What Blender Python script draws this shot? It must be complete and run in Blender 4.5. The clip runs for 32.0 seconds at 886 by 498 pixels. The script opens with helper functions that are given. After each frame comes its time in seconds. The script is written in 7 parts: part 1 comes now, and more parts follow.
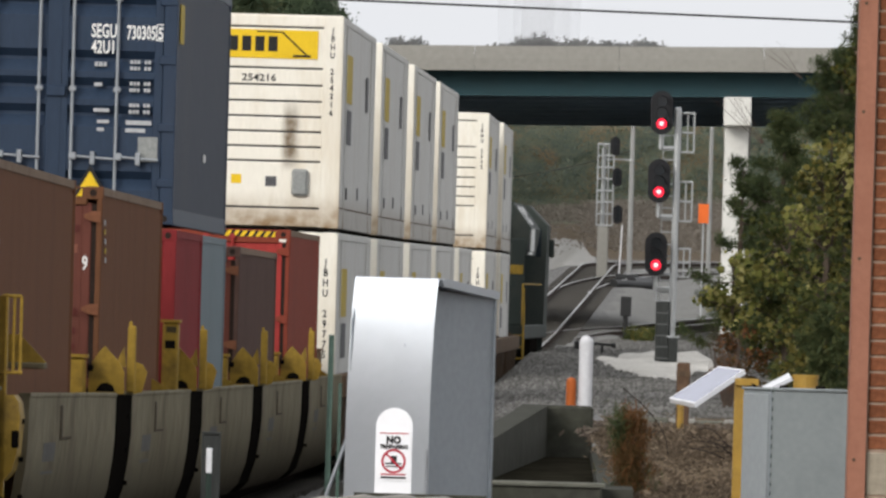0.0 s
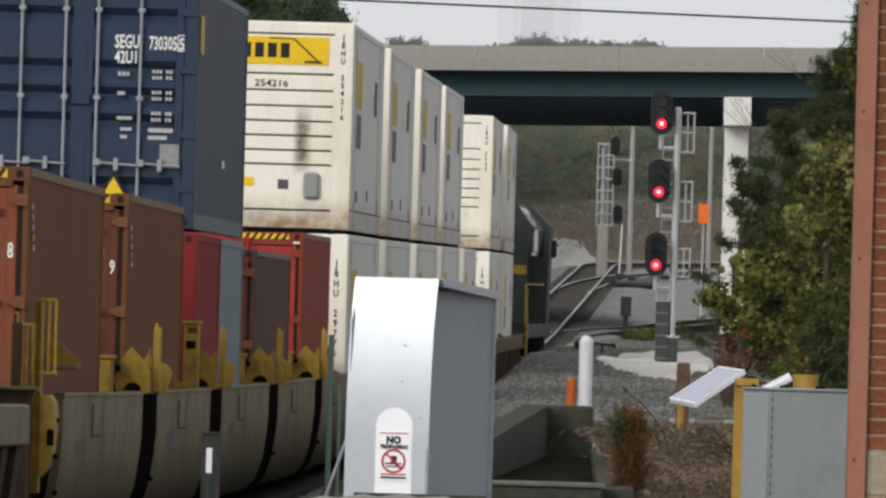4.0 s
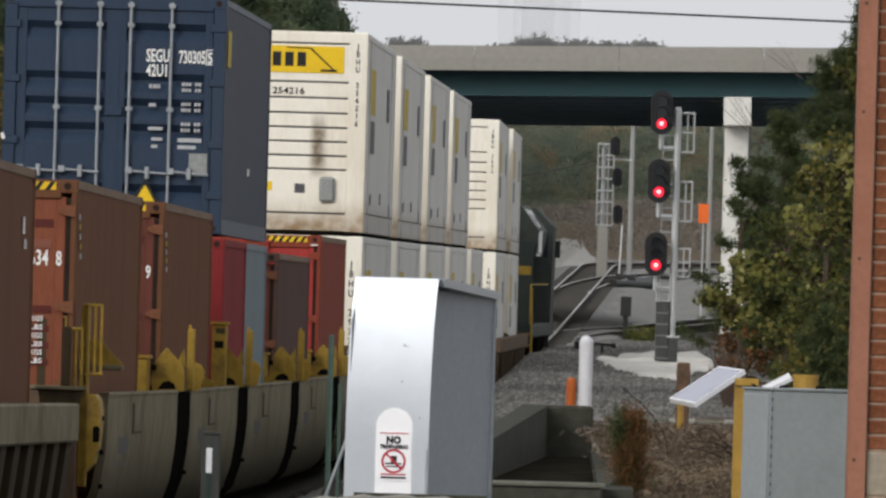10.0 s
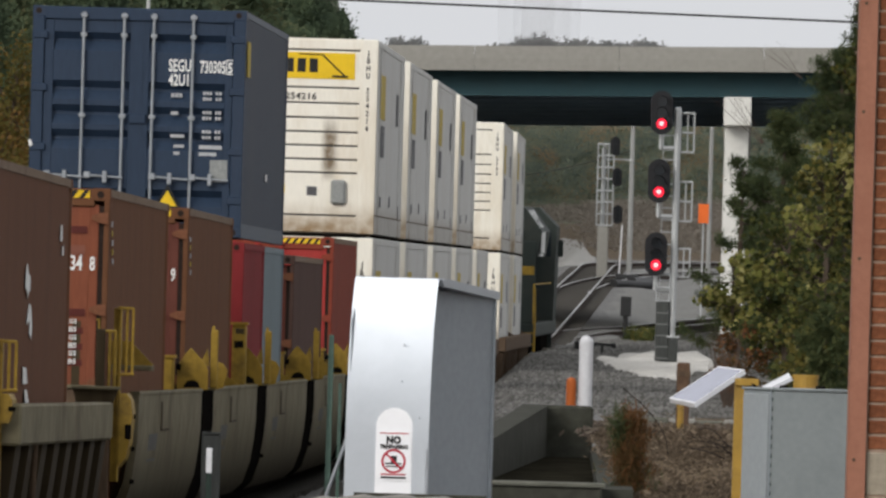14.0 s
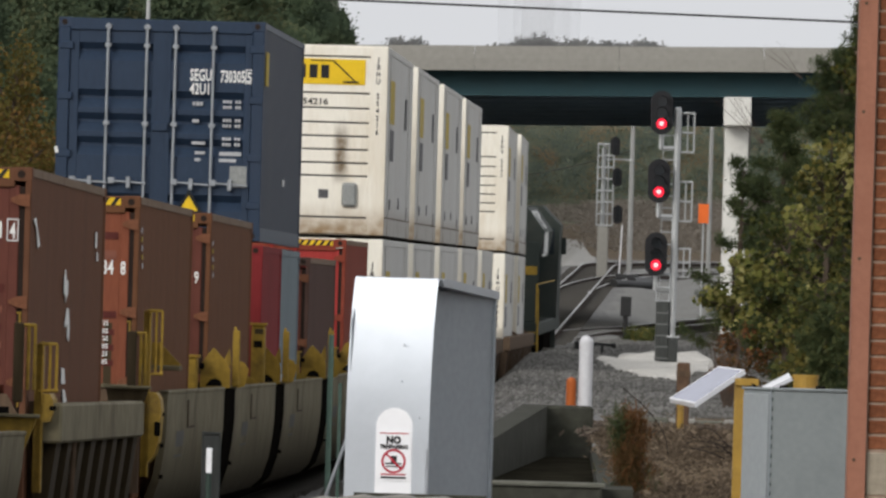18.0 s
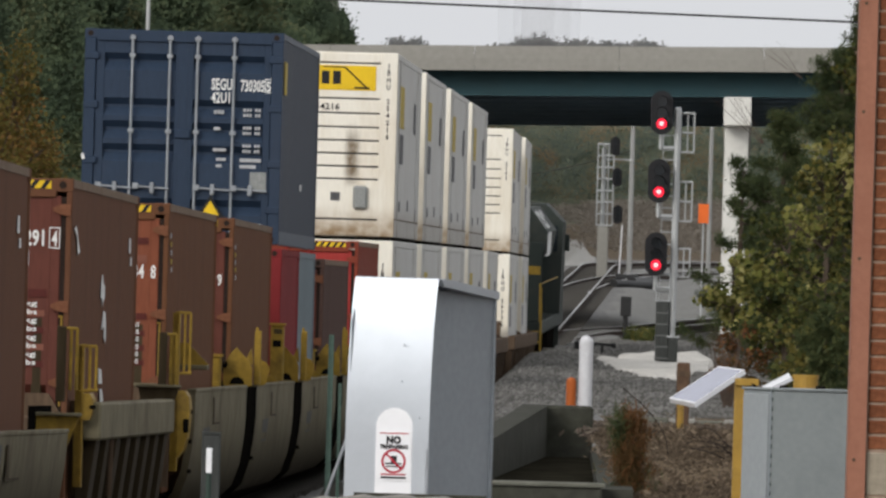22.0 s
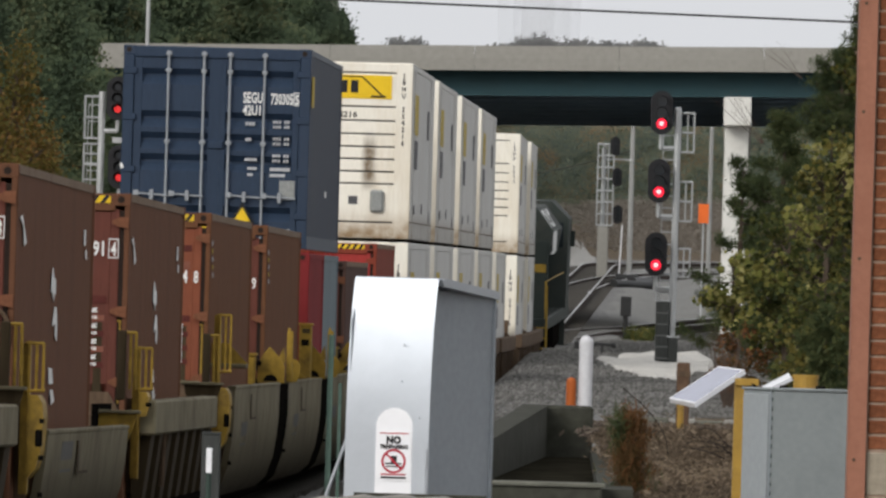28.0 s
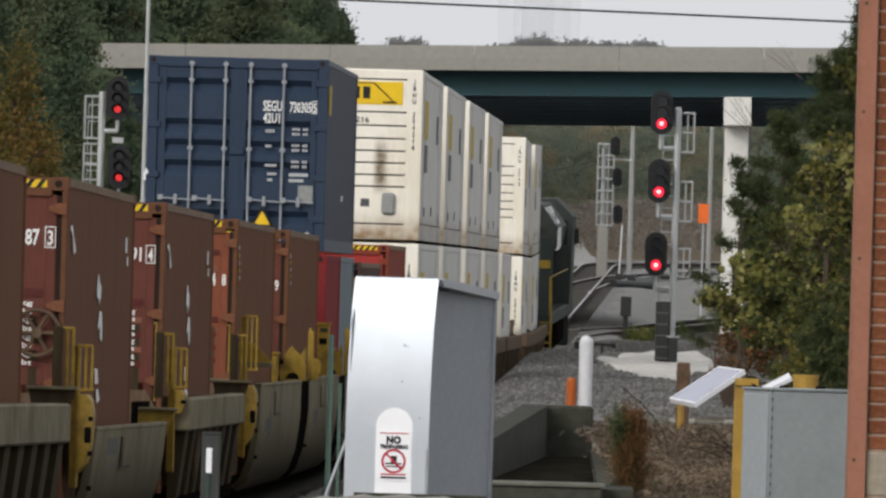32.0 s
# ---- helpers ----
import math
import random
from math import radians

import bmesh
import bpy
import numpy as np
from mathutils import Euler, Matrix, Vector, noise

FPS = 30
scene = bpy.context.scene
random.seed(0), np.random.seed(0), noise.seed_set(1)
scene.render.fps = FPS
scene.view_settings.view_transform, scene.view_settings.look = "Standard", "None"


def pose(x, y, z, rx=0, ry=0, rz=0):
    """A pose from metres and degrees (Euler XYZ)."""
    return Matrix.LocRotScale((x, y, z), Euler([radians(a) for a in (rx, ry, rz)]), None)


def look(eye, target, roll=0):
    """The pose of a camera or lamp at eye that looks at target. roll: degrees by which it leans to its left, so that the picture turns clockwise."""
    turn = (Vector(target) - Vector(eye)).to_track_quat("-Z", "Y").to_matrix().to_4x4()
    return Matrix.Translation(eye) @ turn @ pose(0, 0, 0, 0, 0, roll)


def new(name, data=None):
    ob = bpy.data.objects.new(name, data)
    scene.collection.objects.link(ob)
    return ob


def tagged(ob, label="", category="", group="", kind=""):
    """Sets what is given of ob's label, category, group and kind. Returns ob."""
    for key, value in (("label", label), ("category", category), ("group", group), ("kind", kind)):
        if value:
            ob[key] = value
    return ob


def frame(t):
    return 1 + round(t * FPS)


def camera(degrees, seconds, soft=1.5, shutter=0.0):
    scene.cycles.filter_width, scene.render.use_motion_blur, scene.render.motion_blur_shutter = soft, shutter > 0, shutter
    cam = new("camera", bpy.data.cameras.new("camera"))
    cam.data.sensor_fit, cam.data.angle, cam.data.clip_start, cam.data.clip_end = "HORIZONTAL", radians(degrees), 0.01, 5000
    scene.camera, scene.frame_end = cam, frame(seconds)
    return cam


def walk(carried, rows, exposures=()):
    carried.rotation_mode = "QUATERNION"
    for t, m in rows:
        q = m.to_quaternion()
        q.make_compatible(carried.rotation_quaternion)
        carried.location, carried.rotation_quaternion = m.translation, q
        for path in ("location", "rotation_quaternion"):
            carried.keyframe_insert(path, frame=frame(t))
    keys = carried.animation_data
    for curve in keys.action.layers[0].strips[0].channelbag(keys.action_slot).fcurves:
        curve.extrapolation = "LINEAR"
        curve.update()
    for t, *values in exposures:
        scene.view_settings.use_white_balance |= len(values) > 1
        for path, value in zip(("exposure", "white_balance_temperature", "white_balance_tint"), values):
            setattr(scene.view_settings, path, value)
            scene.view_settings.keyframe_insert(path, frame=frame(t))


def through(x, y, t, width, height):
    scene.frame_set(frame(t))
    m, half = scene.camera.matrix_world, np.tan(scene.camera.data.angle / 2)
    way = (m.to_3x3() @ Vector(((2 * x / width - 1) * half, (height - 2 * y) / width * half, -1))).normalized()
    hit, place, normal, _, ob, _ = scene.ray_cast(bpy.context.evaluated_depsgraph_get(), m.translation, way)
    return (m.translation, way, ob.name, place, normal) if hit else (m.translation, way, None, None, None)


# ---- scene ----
# ---- camera ----
CAM_Z = 2.3
cam = camera(3.742, 32.0, soft=2.6)
STAND = look((0, 0, CAM_Z), (0, 250, CAM_Z + 1.0), 1.64)
walk(cam, [(0, STAND), (32, STAND)], exposures=[(0, 0.05), (3, -0.12), (9, -0.21), (32, -0.17)])

# ---- sky and sun: overcast ----
world = bpy.data.worlds.new("sky")
scene.world = world
world.use_nodes = True
wn = world.node_tree
sky = wn.nodes.new("ShaderNodeTexSky")
sky.sky_type, sky.sun_disc = "NISHITA", False
sky.sun_elevation, sky.sun_rotation = radians(23), radians(211)
sky.air_density, sky.dust_density, sky.ozone_density = 1.0, 6.0, 0.6
grey = wn.nodes.new("ShaderNodeHueSaturation")
grey.inputs["Saturation"].default_value = 0.10
wn.links.new(sky.outputs[0], grey.inputs["Color"])
cloud = wn.nodes.new("ShaderNodeMix")
cloud.data_type = "RGBA"
cloud.inputs[0].default_value = 0.72
cloud.inputs[7].default_value = (8.3, 8.45, 8.8, 1)
wn.links.new(grey.outputs[0], cloud.inputs[6])
wn.links.new(cloud.outputs[2], wn.nodes["Background"].inputs["Color"])
wn.nodes["Background"].inputs["Strength"].default_value = 0.130
sun = new("sun", bpy.data.lights.new("sun", "SUN"))
sun.data.energy, sun.data.angle, sun.data.color = 1.6, radians(25), (1.0, 0.96, 0.9)
sun.matrix_world = look((-102, -110, 84), (0, 60, 0))

# ---- the line: plan, profile and the train's way along it ----
def ease(a, b, v):
    v = min(1.0, max(0.0, (v - a) / (b - a)))
    return v * v * (3 - 2 * v)


def between(table, y):
    """Value at y of a table of (y, value) steps."""
    if y <= table[0][0]:
        return table[0][1]
    for (a, u), (b, v) in zip(table, table[1:]):
        if y <= b:
            return u + (v - u) * (y - a) / (b - a)
    return table[-1][1]


SWAY = [(100, -0.049), (125, -0.027), (150, -0.003), (175, 0.044), (200, 0.024), (225, 0.001), (255, -0.016), (290, 0.019), (340, 0.11), (410, 0.0)]
DIP = [(100, 0.055), (125, 0.032), (150, 0.023), (175, 0.0), (225, -0.004), (255, -0.009), (290, -0.026), (340, -0.06), (400, 0.0)]


def line_x(y):
    """Centre of the main track at distance y."""
    u = (min(y, 430) - 170) / 100
    x = -3.143 + 2.46 * u - 0.2447 * u * u + 0.0618 * u ** 3
    return x + between(SWAY, y) + 0.09 * (1 - ease(120, 185, y)) + 0.2 * ease(350, 420, y) + 0.0213 * max(0.0, y - 430)


def rail_z(y):
    """Top of rail at distance y."""
    u = (max(40.0, min(y, 365.0)) - 170) / 100
    z = 0.02 + 0.312 * u * u - 0.108 * u ** 3 + between(DIP, y)
    far = max(0.0, y - 352)
    z += 0.0138 * far * ease(352, 385, y)
    return z - 0.0128 * max(0.0, y - 650)


RUN = [(0, 0.0), (1, 1.22), (2, 2.43), (3, 3.63), (3.5, 4.21), (5.5, 6.53), (6, 7.09), (7, 8.24), (8, 9.4), (9, 10.58), (10, 11.83), (11, 13.13),
       (12, 14.46), (13, 15.85), (14, 17.27), (14.5, 17.97), (16.5, 20.76), (17, 21.45), (18, 22.85), (19, 24.3), (20, 25.78), (21, 27.32), (22, 28.9),
       (23, 30.48), (24, 32.08), (25, 33.7), (25.5, 34.54), (27.5, 37.9), (28, 38.77), (29, 40.6), (30, 42.44), (31, 44.25), (32, 46.05)]


def advance(t):
    """Metres that the train has gone at t seconds."""
    for (a, sa), (b, sb) in zip(RUN, RUN[1:]):
        if t <= b:
            return sa + (sb - sa) * (t - a) / (b - a)
    return RUN[-1][1]


def on_line(y, length, dz=0.0, swing=0.0):
    """Pose of a thing whose rear end is at distance y and which is as long as length."""
    a = Vector((line_x(y), y, rail_z(y) + dz))
    b = Vector((line_x(y + length) + swing, y + length, rail_z(y + length) + dz))
    along = (b - a).normalized()
    side = along.cross(Vector((0, 0, 1))).normalized()
    up = side.cross(along)
    return Matrix.Translation(a) @ Matrix((side, along, up)).transposed().to_4x4()


MOVERS = []


def rides(thing, y, length, dz=0.0, swing=0.0):
    thing.matrix_basis = on_line(y, length, dz, swing)
    MOVERS.append((thing, y, length, dz, swing))
    return thing


# ---- materials ----
def material(name, color, rough=0.6, metal=0.0, var=0.25, grain=30.0, stain=1.2, stain_color=None, stain_amount=0.35,
             bump=0.15, coat=0.0, vary=0.0, emit=None, streak=False, gloss=None):
    m = bpy.data.materials.new(name)
    m.use_nodes = True
    n, l = m.node_tree.nodes, m.node_tree.links
    b = n["Principled BSDF"]
    b.inputs["Roughness"].default_value, b.inputs["Metallic"].default_value = rough, metal
    b.inputs["Coat Weight"].default_value = coat
    b.inputs["Specular IOR Level"].default_value = gloss if gloss is not None else (0.5 if rough < 0.45 else 0.18 if rough < 0.62 else 0.06)
    co = n.new("ShaderNodeTexCoord")
    mp = n.new("ShaderNodeMapping")
    l.new(co.outputs["Object"], mp.inputs[0])
    if streak:
        mp.inputs["Scale"].default_value = (1, 1, 0.18)
    fine, broad = n.new("ShaderNodeTexNoise"), n.new("ShaderNodeTexNoise")
    fine.inputs["Scale"].default_value, broad.inputs["Scale"].default_value = grain, stain
    fine.inputs["Detail"].default_value = broad.inputs["Detail"].default_value = 5
    broad.inputs["Roughness"].default_value = 0.65
    for t in (fine, broad):
        l.new(mp.outputs[0], t.inputs["Vector"])
    r1 = n.new("ShaderNodeValToRGB")
    r1.color_ramp.elements[0].position, r1.color_ramp.elements[1].position = 0.25, 0.75
    c = Vector(color)
    r1.color_ramp.elements[0].color = (*(c * (1 - var)), 1)
    r1.color_ramp.elements[1].color = (*[min(1, v) for v in c * (1 + var * 0.6)], 1)
    l.new(fine.outputs[0], r1.inputs[0])
    r2 = n.new("ShaderNodeValToRGB")
    r2.color_ramp.elements[0].position, r2.color_ramp.elements[1].position = 0.48, 0.72
    r2.color_ramp.elements[0].color, r2.color_ramp.elements[1].color = (0, 0, 0, 1), (stain_amount,) * 3 + (1,)
    l.new(broad.outputs[0], r2.inputs[0])
    mix = n.new("ShaderNodeMix")
    mix.data_type = "RGBA"
    l.new(r2.outputs[0], mix.inputs[0])
    l.new(r1.outputs[0], mix.inputs[6])
    mix.inputs[7].default_value = (*(stain_color or c * 0.5), 1)
    out = mix.outputs[2]
    if vary:
        info = n.new("ShaderNodeObjectInfo")
        hs = n.new("ShaderNodeHueSaturation")
        mr = n.new("ShaderNodeMapRange")
        mr.inputs[3].default_value, mr.inputs[4].default_value = 1 - vary, 1 + vary
        l.new(info.outputs["Random"], mr.inputs[0])
        l.new(mr.outputs[0], hs.inputs["Value"])
        l.new(out, hs.inputs["Color"])
        out = hs.outputs[0]
    l.new(out, b.inputs["Base Color"])
    if bump:
        bp = n.new("ShaderNodeBump")
        bp.inputs["Strength"].default_value, bp.inputs["Distance"].default_value = bump, 0.02
        l.new(fine.outputs[0], bp.inputs["Height"])
        l.new(bp.outputs[0], b.inputs["Normal"])
    if emit:
        b.inputs["Emission Color"].default_value = (*color, 1)
        b.inputs["Emission Strength"].default_value = emit
    return m


def leaf_material(name, colors, rough=0.6, patch=0.8, single=0.55, through=0.35):
    """Foliage: one colour or another from leaf to leaf, with some light coming through."""
    m = bpy.data.materials.new(name)
    m.use_nodes = True
    n, l = m.node_tree.nodes, m.node_tree.links
    b = n["Principled BSDF"]
    b.inputs["Roughness"].default_value = rough
    b.inputs["Specular IOR Level"].default_value = 0.12
    geo, co, big, add = (n.new(k) for k in ("ShaderNodeNewGeometry", "ShaderNodeTexCoord", "ShaderNodeTexNoise", "ShaderNodeMath"))
    big.inputs["Scale"].default_value, big.inputs["Detail"].default_value = patch, 3
    l.new(co.outputs["Object"], big.inputs["Vector"])
    add.operation = "MULTIPLY_ADD"
    l.new(geo.outputs["Random Per Island"], add.inputs[0])
    add.inputs[1].default_value = single
    l.new(big.outputs[0], add.inputs[2])
    ramp = n.new("ShaderNodeValToRGB")
    e = ramp.color_ramp.elements
    while len(e) < len(colors):
        e.new(0.5)
    for i, c in enumerate(colors):
        e[i].position = 0.42 + (0.2 + single) * i / max(1, len(colors) - 1)
        e[i].color = (*c, 1)
    l.new(add.outputs[0], ramp.inputs[0])
    l.new(ramp.outputs[0], b.inputs["Base Color"])
    tr, sh = n.new("ShaderNodeBsdfTranslucent"), n.new("ShaderNodeMixShader")
    l.new(ramp.outputs[0], tr.inputs[0])
    sh.inputs[0].default_value = through
    l.new(b.outputs[0], sh.inputs[1])
    l.new(tr.outputs[0], sh.inputs[2])
    l.new(sh.outputs[0], n["Material Output"].inputs[0])
    return m


def grimed_shaded(m, foot, foot_color, spot=None):
    """Darkens a thing from its foot up, for road grime and, on well sides, shade, and, if given, adds a soot streak
    round (x, z).
    """
    n, l = m.node_tree.nodes, m.node_tree.links
    b = n["Principled BSDF"]
    src = b.inputs["Base Color"].links[0].from_socket
    co, sep, no = (n.new(k) for k in ("ShaderNodeTexCoord", "ShaderNodeSeparateXYZ", "ShaderNodeTexNoise"))
    l.new(co.outputs["Object"], sep.inputs[0])
    l.new(co.outputs["Object"], no.inputs["Vector"])
    no.inputs["Scale"].default_value, no.inputs["Detail"].default_value = 5.0, 5

    def math_node(op, a, c, d=None):
        q = n.new("ShaderNodeMath")
        q.operation = op
        q.use_clamp = op == "MULTIPLY"
        for i, v in enumerate((a, c, d)):
            if v is None:
                continue
            if isinstance(v, (int, float)):
                q.inputs[i].default_value = v
            else:
                l.new(v, q.inputs[i])
        return q.outputs[0]

    def ramp(v, lo, hi):
        q = n.new("ShaderNodeMapRange")
        q.interpolation_type = "SMOOTHSTEP"
        q.inputs[1].default_value, q.inputs[2].default_value, q.inputs[3].default_value, q.inputs[4].default_value = lo, hi, 0.0, 1.0
        l.new(v, q.inputs[0])
        return q.outputs[0]

    def over(base, fac, col):
        q = n.new("ShaderNodeMix")
        q.data_type = "RGBA"
        l.new(fac, q.inputs[0])
        l.new(base, q.inputs[6])
        q.inputs[7].default_value = (*col, 1)
        return q.outputs[2]
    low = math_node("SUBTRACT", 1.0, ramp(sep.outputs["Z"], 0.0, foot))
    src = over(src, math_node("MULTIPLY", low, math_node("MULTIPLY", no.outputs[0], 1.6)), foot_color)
    if spot:
        dx = math_node("ABSOLUTE", math_node("SUBTRACT", sep.outputs["X"], spot[0]), 0)
        near = math_node("SUBTRACT", 1.0, ramp(dx, 0.02, 0.17))
        up = math_node("MULTIPLY", ramp(sep.outputs["Z"], spot[1], spot[1] + 0.25), math_node("SUBTRACT", 1.0, ramp(sep.outputs["Z"], spot[2], spot[2] + 0.5)))
        fac = math_node("MULTIPLY", math_node("MULTIPLY", near, up), math_node("MULTIPLY", no.outputs[0], 1.7))
        src = over(src, fac, (0.13, 0.085, 0.04))
    l.new(src, b.inputs["Base Color"])
    return m


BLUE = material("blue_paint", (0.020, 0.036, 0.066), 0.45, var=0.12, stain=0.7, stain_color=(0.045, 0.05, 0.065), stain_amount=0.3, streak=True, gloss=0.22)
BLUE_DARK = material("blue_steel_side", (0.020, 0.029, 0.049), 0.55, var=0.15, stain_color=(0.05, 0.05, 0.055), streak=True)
BROWN_DOOR = material("orange_brown_paint", (0.195, 0.058, 0.028), 0.55, var=0.14, stain_color=(0.11, 0.042, 0.024), streak=True)
BROWN = material("brown_paint", (0.138, 0.064, 0.034), 0.6, var=0.14, stain=0.8, stain_color=(0.09, 0.042, 0.026), stain_amount=0.5, streak=True, gloss=0.02)
MAROON = material("maroon_paint", (0.132, 0.062, 0.036), 0.6, var=0.14, stain=0.8, stain_color=(0.085, 0.042, 0.028), stain_amount=0.5, streak=True, gloss=0.02)
MAROON_DOOR = material("maroon_door_paint", (0.112, 0.034, 0.023), 0.55, var=0.15, stain_color=(0.07, 0.028, 0.02), streak=True)
GREY_BROWN = material("grey_brown_paint", (0.10, 0.062, 0.052), 0.65, var=0.15, streak=True, gloss=0.02)
RED = material("red_paint", (0.33, 0.035, 0.03), 0.5, var=0.12, stain_color=(0.15, 0.03, 0.03), streak=True)
RED_SIDE = material("dark_red_paint", (0.20, 0.028, 0.03), 0.6, var=0.15, streak=True, gloss=0.03)
RED_WARM = material("warm_red_paint", (0.215, 0.050, 0.032), 0.6, var=0.15, stain_color=(0.12, 0.04, 0.03), streak=True, gloss=0.03)
RUST_HINGE = material("orange_brown_hinge", (0.17, 0.072, 0.040), 0.65, var=0.2)
DUSTY_RAIL = material("dusty_brown_top_rail", (0.20, 0.145, 0.105), 0.75, var=0.2, stain=1.5, stain_color=(0.12, 0.075, 0.05), stain_amount=0.6)
# Dark colour that paints the shade inside door gaps and casting holes.
GAP_SHADE = material("shadowed_door_seal", (0.030, 0.021, 0.017), 0.8, var=0.3)
# Lighter band: the lit part of a door pressing, drawn in colour.
LIT_BAND = material("faded_orange_band", (0.20, 0.075, 0.05), 0.6, var=0.1, bump=0)
STEEL_BLUE = material("grey_blue_paint", (0.13, 0.17, 0.19), 0.55, var=0.15, streak=True)
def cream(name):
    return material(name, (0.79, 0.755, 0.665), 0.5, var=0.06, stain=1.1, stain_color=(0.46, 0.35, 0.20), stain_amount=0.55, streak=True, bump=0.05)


CREAM = grimed_shaded(cream("white_end_paint"), 0.55, (0.25, 0.165, 0.085))
CREAM_SOOT = grimed_shaded(cream("sooty_white_end_paint"), 0.55, (0.25, 0.165, 0.085), (0.62, 0.72, 1.35))
# White of the long sides, greyed below the ends: shade and dirt in the colour.
WHITE_SHADED = grimed_shaded(material("white_side_paint", (0.50, 0.495, 0.475), 0.5, var=0.1, stain=0.8, stain_color=(0.36, 0.33, 0.28), stain_amount=0.55, streak=True, bump=0.05), 0.55, (0.20, 0.15, 0.095))
WHITE_RAIL = material("grimy_white_rail", (0.40, 0.385, 0.355), 0.6, var=0.2, stain=1.4, stain_color=(0.17, 0.14, 0.10), stain_amount=0.7)
FADED_PATCH = material("faded_paint_patch", (0.115, 0.112, 0.105), 0.7, var=0.25)
SMALL_PRINT = material("worn_white_print", (0.42, 0.43, 0.44), 0.6, var=0.2, bump=0)
WHITE_PAINT = material("white_lettering", (0.75, 0.75, 0.73), 0.6, var=0.08, bump=0)
BLACK_PAINT = material("black_lettering", (0.02, 0.02, 0.02), 0.6, bump=0)
YELLOW_SIGN = material("yellow_decal", (0.75, 0.50, 0.02), 0.5, var=0.06, bump=0)
DULL_YELLOW = material("faded_yellow_decal", (0.42, 0.31, 0.04), 0.6, var=0.1, bump=0)
DARK_DECAL = material("dark_decal", (0.09, 0.09, 0.095), 0.6, bump=0)
GREY_DECAL = material("grey_placard", (0.27, 0.28, 0.27), 0.55, var=0.25, grain=45, stain=20, stain_color=(0.16, 0.17, 0.18), stain_amount=0.6, bump=0)
CAR_YELLOW = material("weathered_yellow_paint", (0.30, 0.190, 0.028), 0.6, var=0.25, grain=14, stain=2.6, stain_color=(0.085, 0.055, 0.018), stain_amount=0.8)
CAR_RIB = material("grimy_olive_brown_steel", (0.062, 0.046, 0.026), 0.75, var=0.4, grain=8, stain_color=(0.022, 0.017, 0.011), stain_amount=0.8, streak=True)
# Dark red band: the shaded recess of a door pressing, drawn in colour.
SHADED_BAND = material("dark_red_paint_band", (0.085, 0.018, 0.014), 0.6, var=0.15, bump=0)
POST_STEEL = material("dull_dark_post_steel", (0.058, 0.061, 0.058), 0.65, var=0.25, streak=True)
# Well sides: the dark foot is grime plus shade of the drawn-in belly, painted.
CAR_GREY = grimed_shaded(material("weathered_grey_steel", (0.182, 0.160, 0.104), 0.7, var=0.3, grain=5, stain=1.1, stain_color=(0.075, 0.056, 0.030), stain_amount=0.75, bump=0.1), 1.0, (0.026, 0.019, 0.010))
CAR_RUST = material("rusty_brown_steel", (0.11, 0.075, 0.05), 0.75, var=0.3, stain_color=(0.05, 0.035, 0.025), stain_amount=0.6, streak=True)
CAR_DARK = material("grimy_black_steel", (0.009, 0.008, 0.007), 0.85, var=0.35, gloss=0.0)
GALV = material("galvanized_bars", (0.30, 0.32, 0.34), 0.5, metal=0.5, var=0.1)
WHEEL = material("wheel_steel", (0.09, 0.075, 0.065), 0.5, metal=0.6)
# Black raised towards grey-green, with distance haze in the colour.
LOCO_BLACK = material("black_locomotive_paint", (0.034, 0.042, 0.038), 0.6, var=0.2, stain_color=(0.07, 0.066, 0.056), stain_amount=0.5, gloss=0.08)
LOCO_GREY = material("grey_locomotive_paint", (0.22, 0.23, 0.22), 0.5)
GLASS = material("dark_cab_glass", (0.02, 0.025, 0.03), 0.08, bump=0)

RAIL_TOP = material("worn_rail_steel", (0.30, 0.29, 0.28), 0.35, metal=0.8, var=0.1)
RAIL_WEB = material("rusty_rail_web", (0.045, 0.032, 0.026), 0.8, var=0.3)
TIE = material("creosoted_timber", (0.095, 0.088, 0.078), 0.9, var=0.35, grain=8, vary=0.25)
CONCRETE = material("weathered_concrete", (0.27, 0.26, 0.235), 0.85, var=0.1, grain=5, stain=0.25, stain_color=(0.24, 0.23, 0.205), stain_amount=0.4)
# Very dark brown for the pit's floor, with paler blotches.
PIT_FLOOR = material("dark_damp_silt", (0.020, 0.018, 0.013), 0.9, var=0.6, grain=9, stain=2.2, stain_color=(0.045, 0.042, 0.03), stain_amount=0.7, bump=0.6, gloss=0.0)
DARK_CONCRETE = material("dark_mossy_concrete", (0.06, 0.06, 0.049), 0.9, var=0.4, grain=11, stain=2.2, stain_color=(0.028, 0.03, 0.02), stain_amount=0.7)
MID_CONCRETE = material("stained_concrete", (0.15, 0.15, 0.125), 0.9, var=0.3, grain=10)
PALE_CONCRETE = material("pale_concrete", (0.66, 0.65, 0.61), 0.8, var=0.1, stain=1.5)
GIRDER = material("green_girder_paint", (0.027, 0.068, 0.079), 0.5, var=0.15, stain_color=(0.03, 0.05, 0.05))
# Inner girders: paint brightened to replace bounced light missing under the deck.
GIRDER_LIFTED = material("dark_girder_paint", (0.22, 0.30, 0.38), 0.75, var=0.1)
SIGNAL_BLACK = material("matt_black_signal_paint", (0.018, 0.018, 0.02), 0.55, var=0.15)
SIGNAL_GREY = material("silver_signal_paint", (0.40, 0.41, 0.41), 0.45, metal=0.35, var=0.12)
CASE_GREY = material("grey_equipment_steel", (0.14, 0.145, 0.14), 0.6, var=0.15, streak=True)
RED_LAMP = material("lit_red_lens", (1.0, 0.015, 0.05), 0.3, emit=1.3, bump=0, var=0)
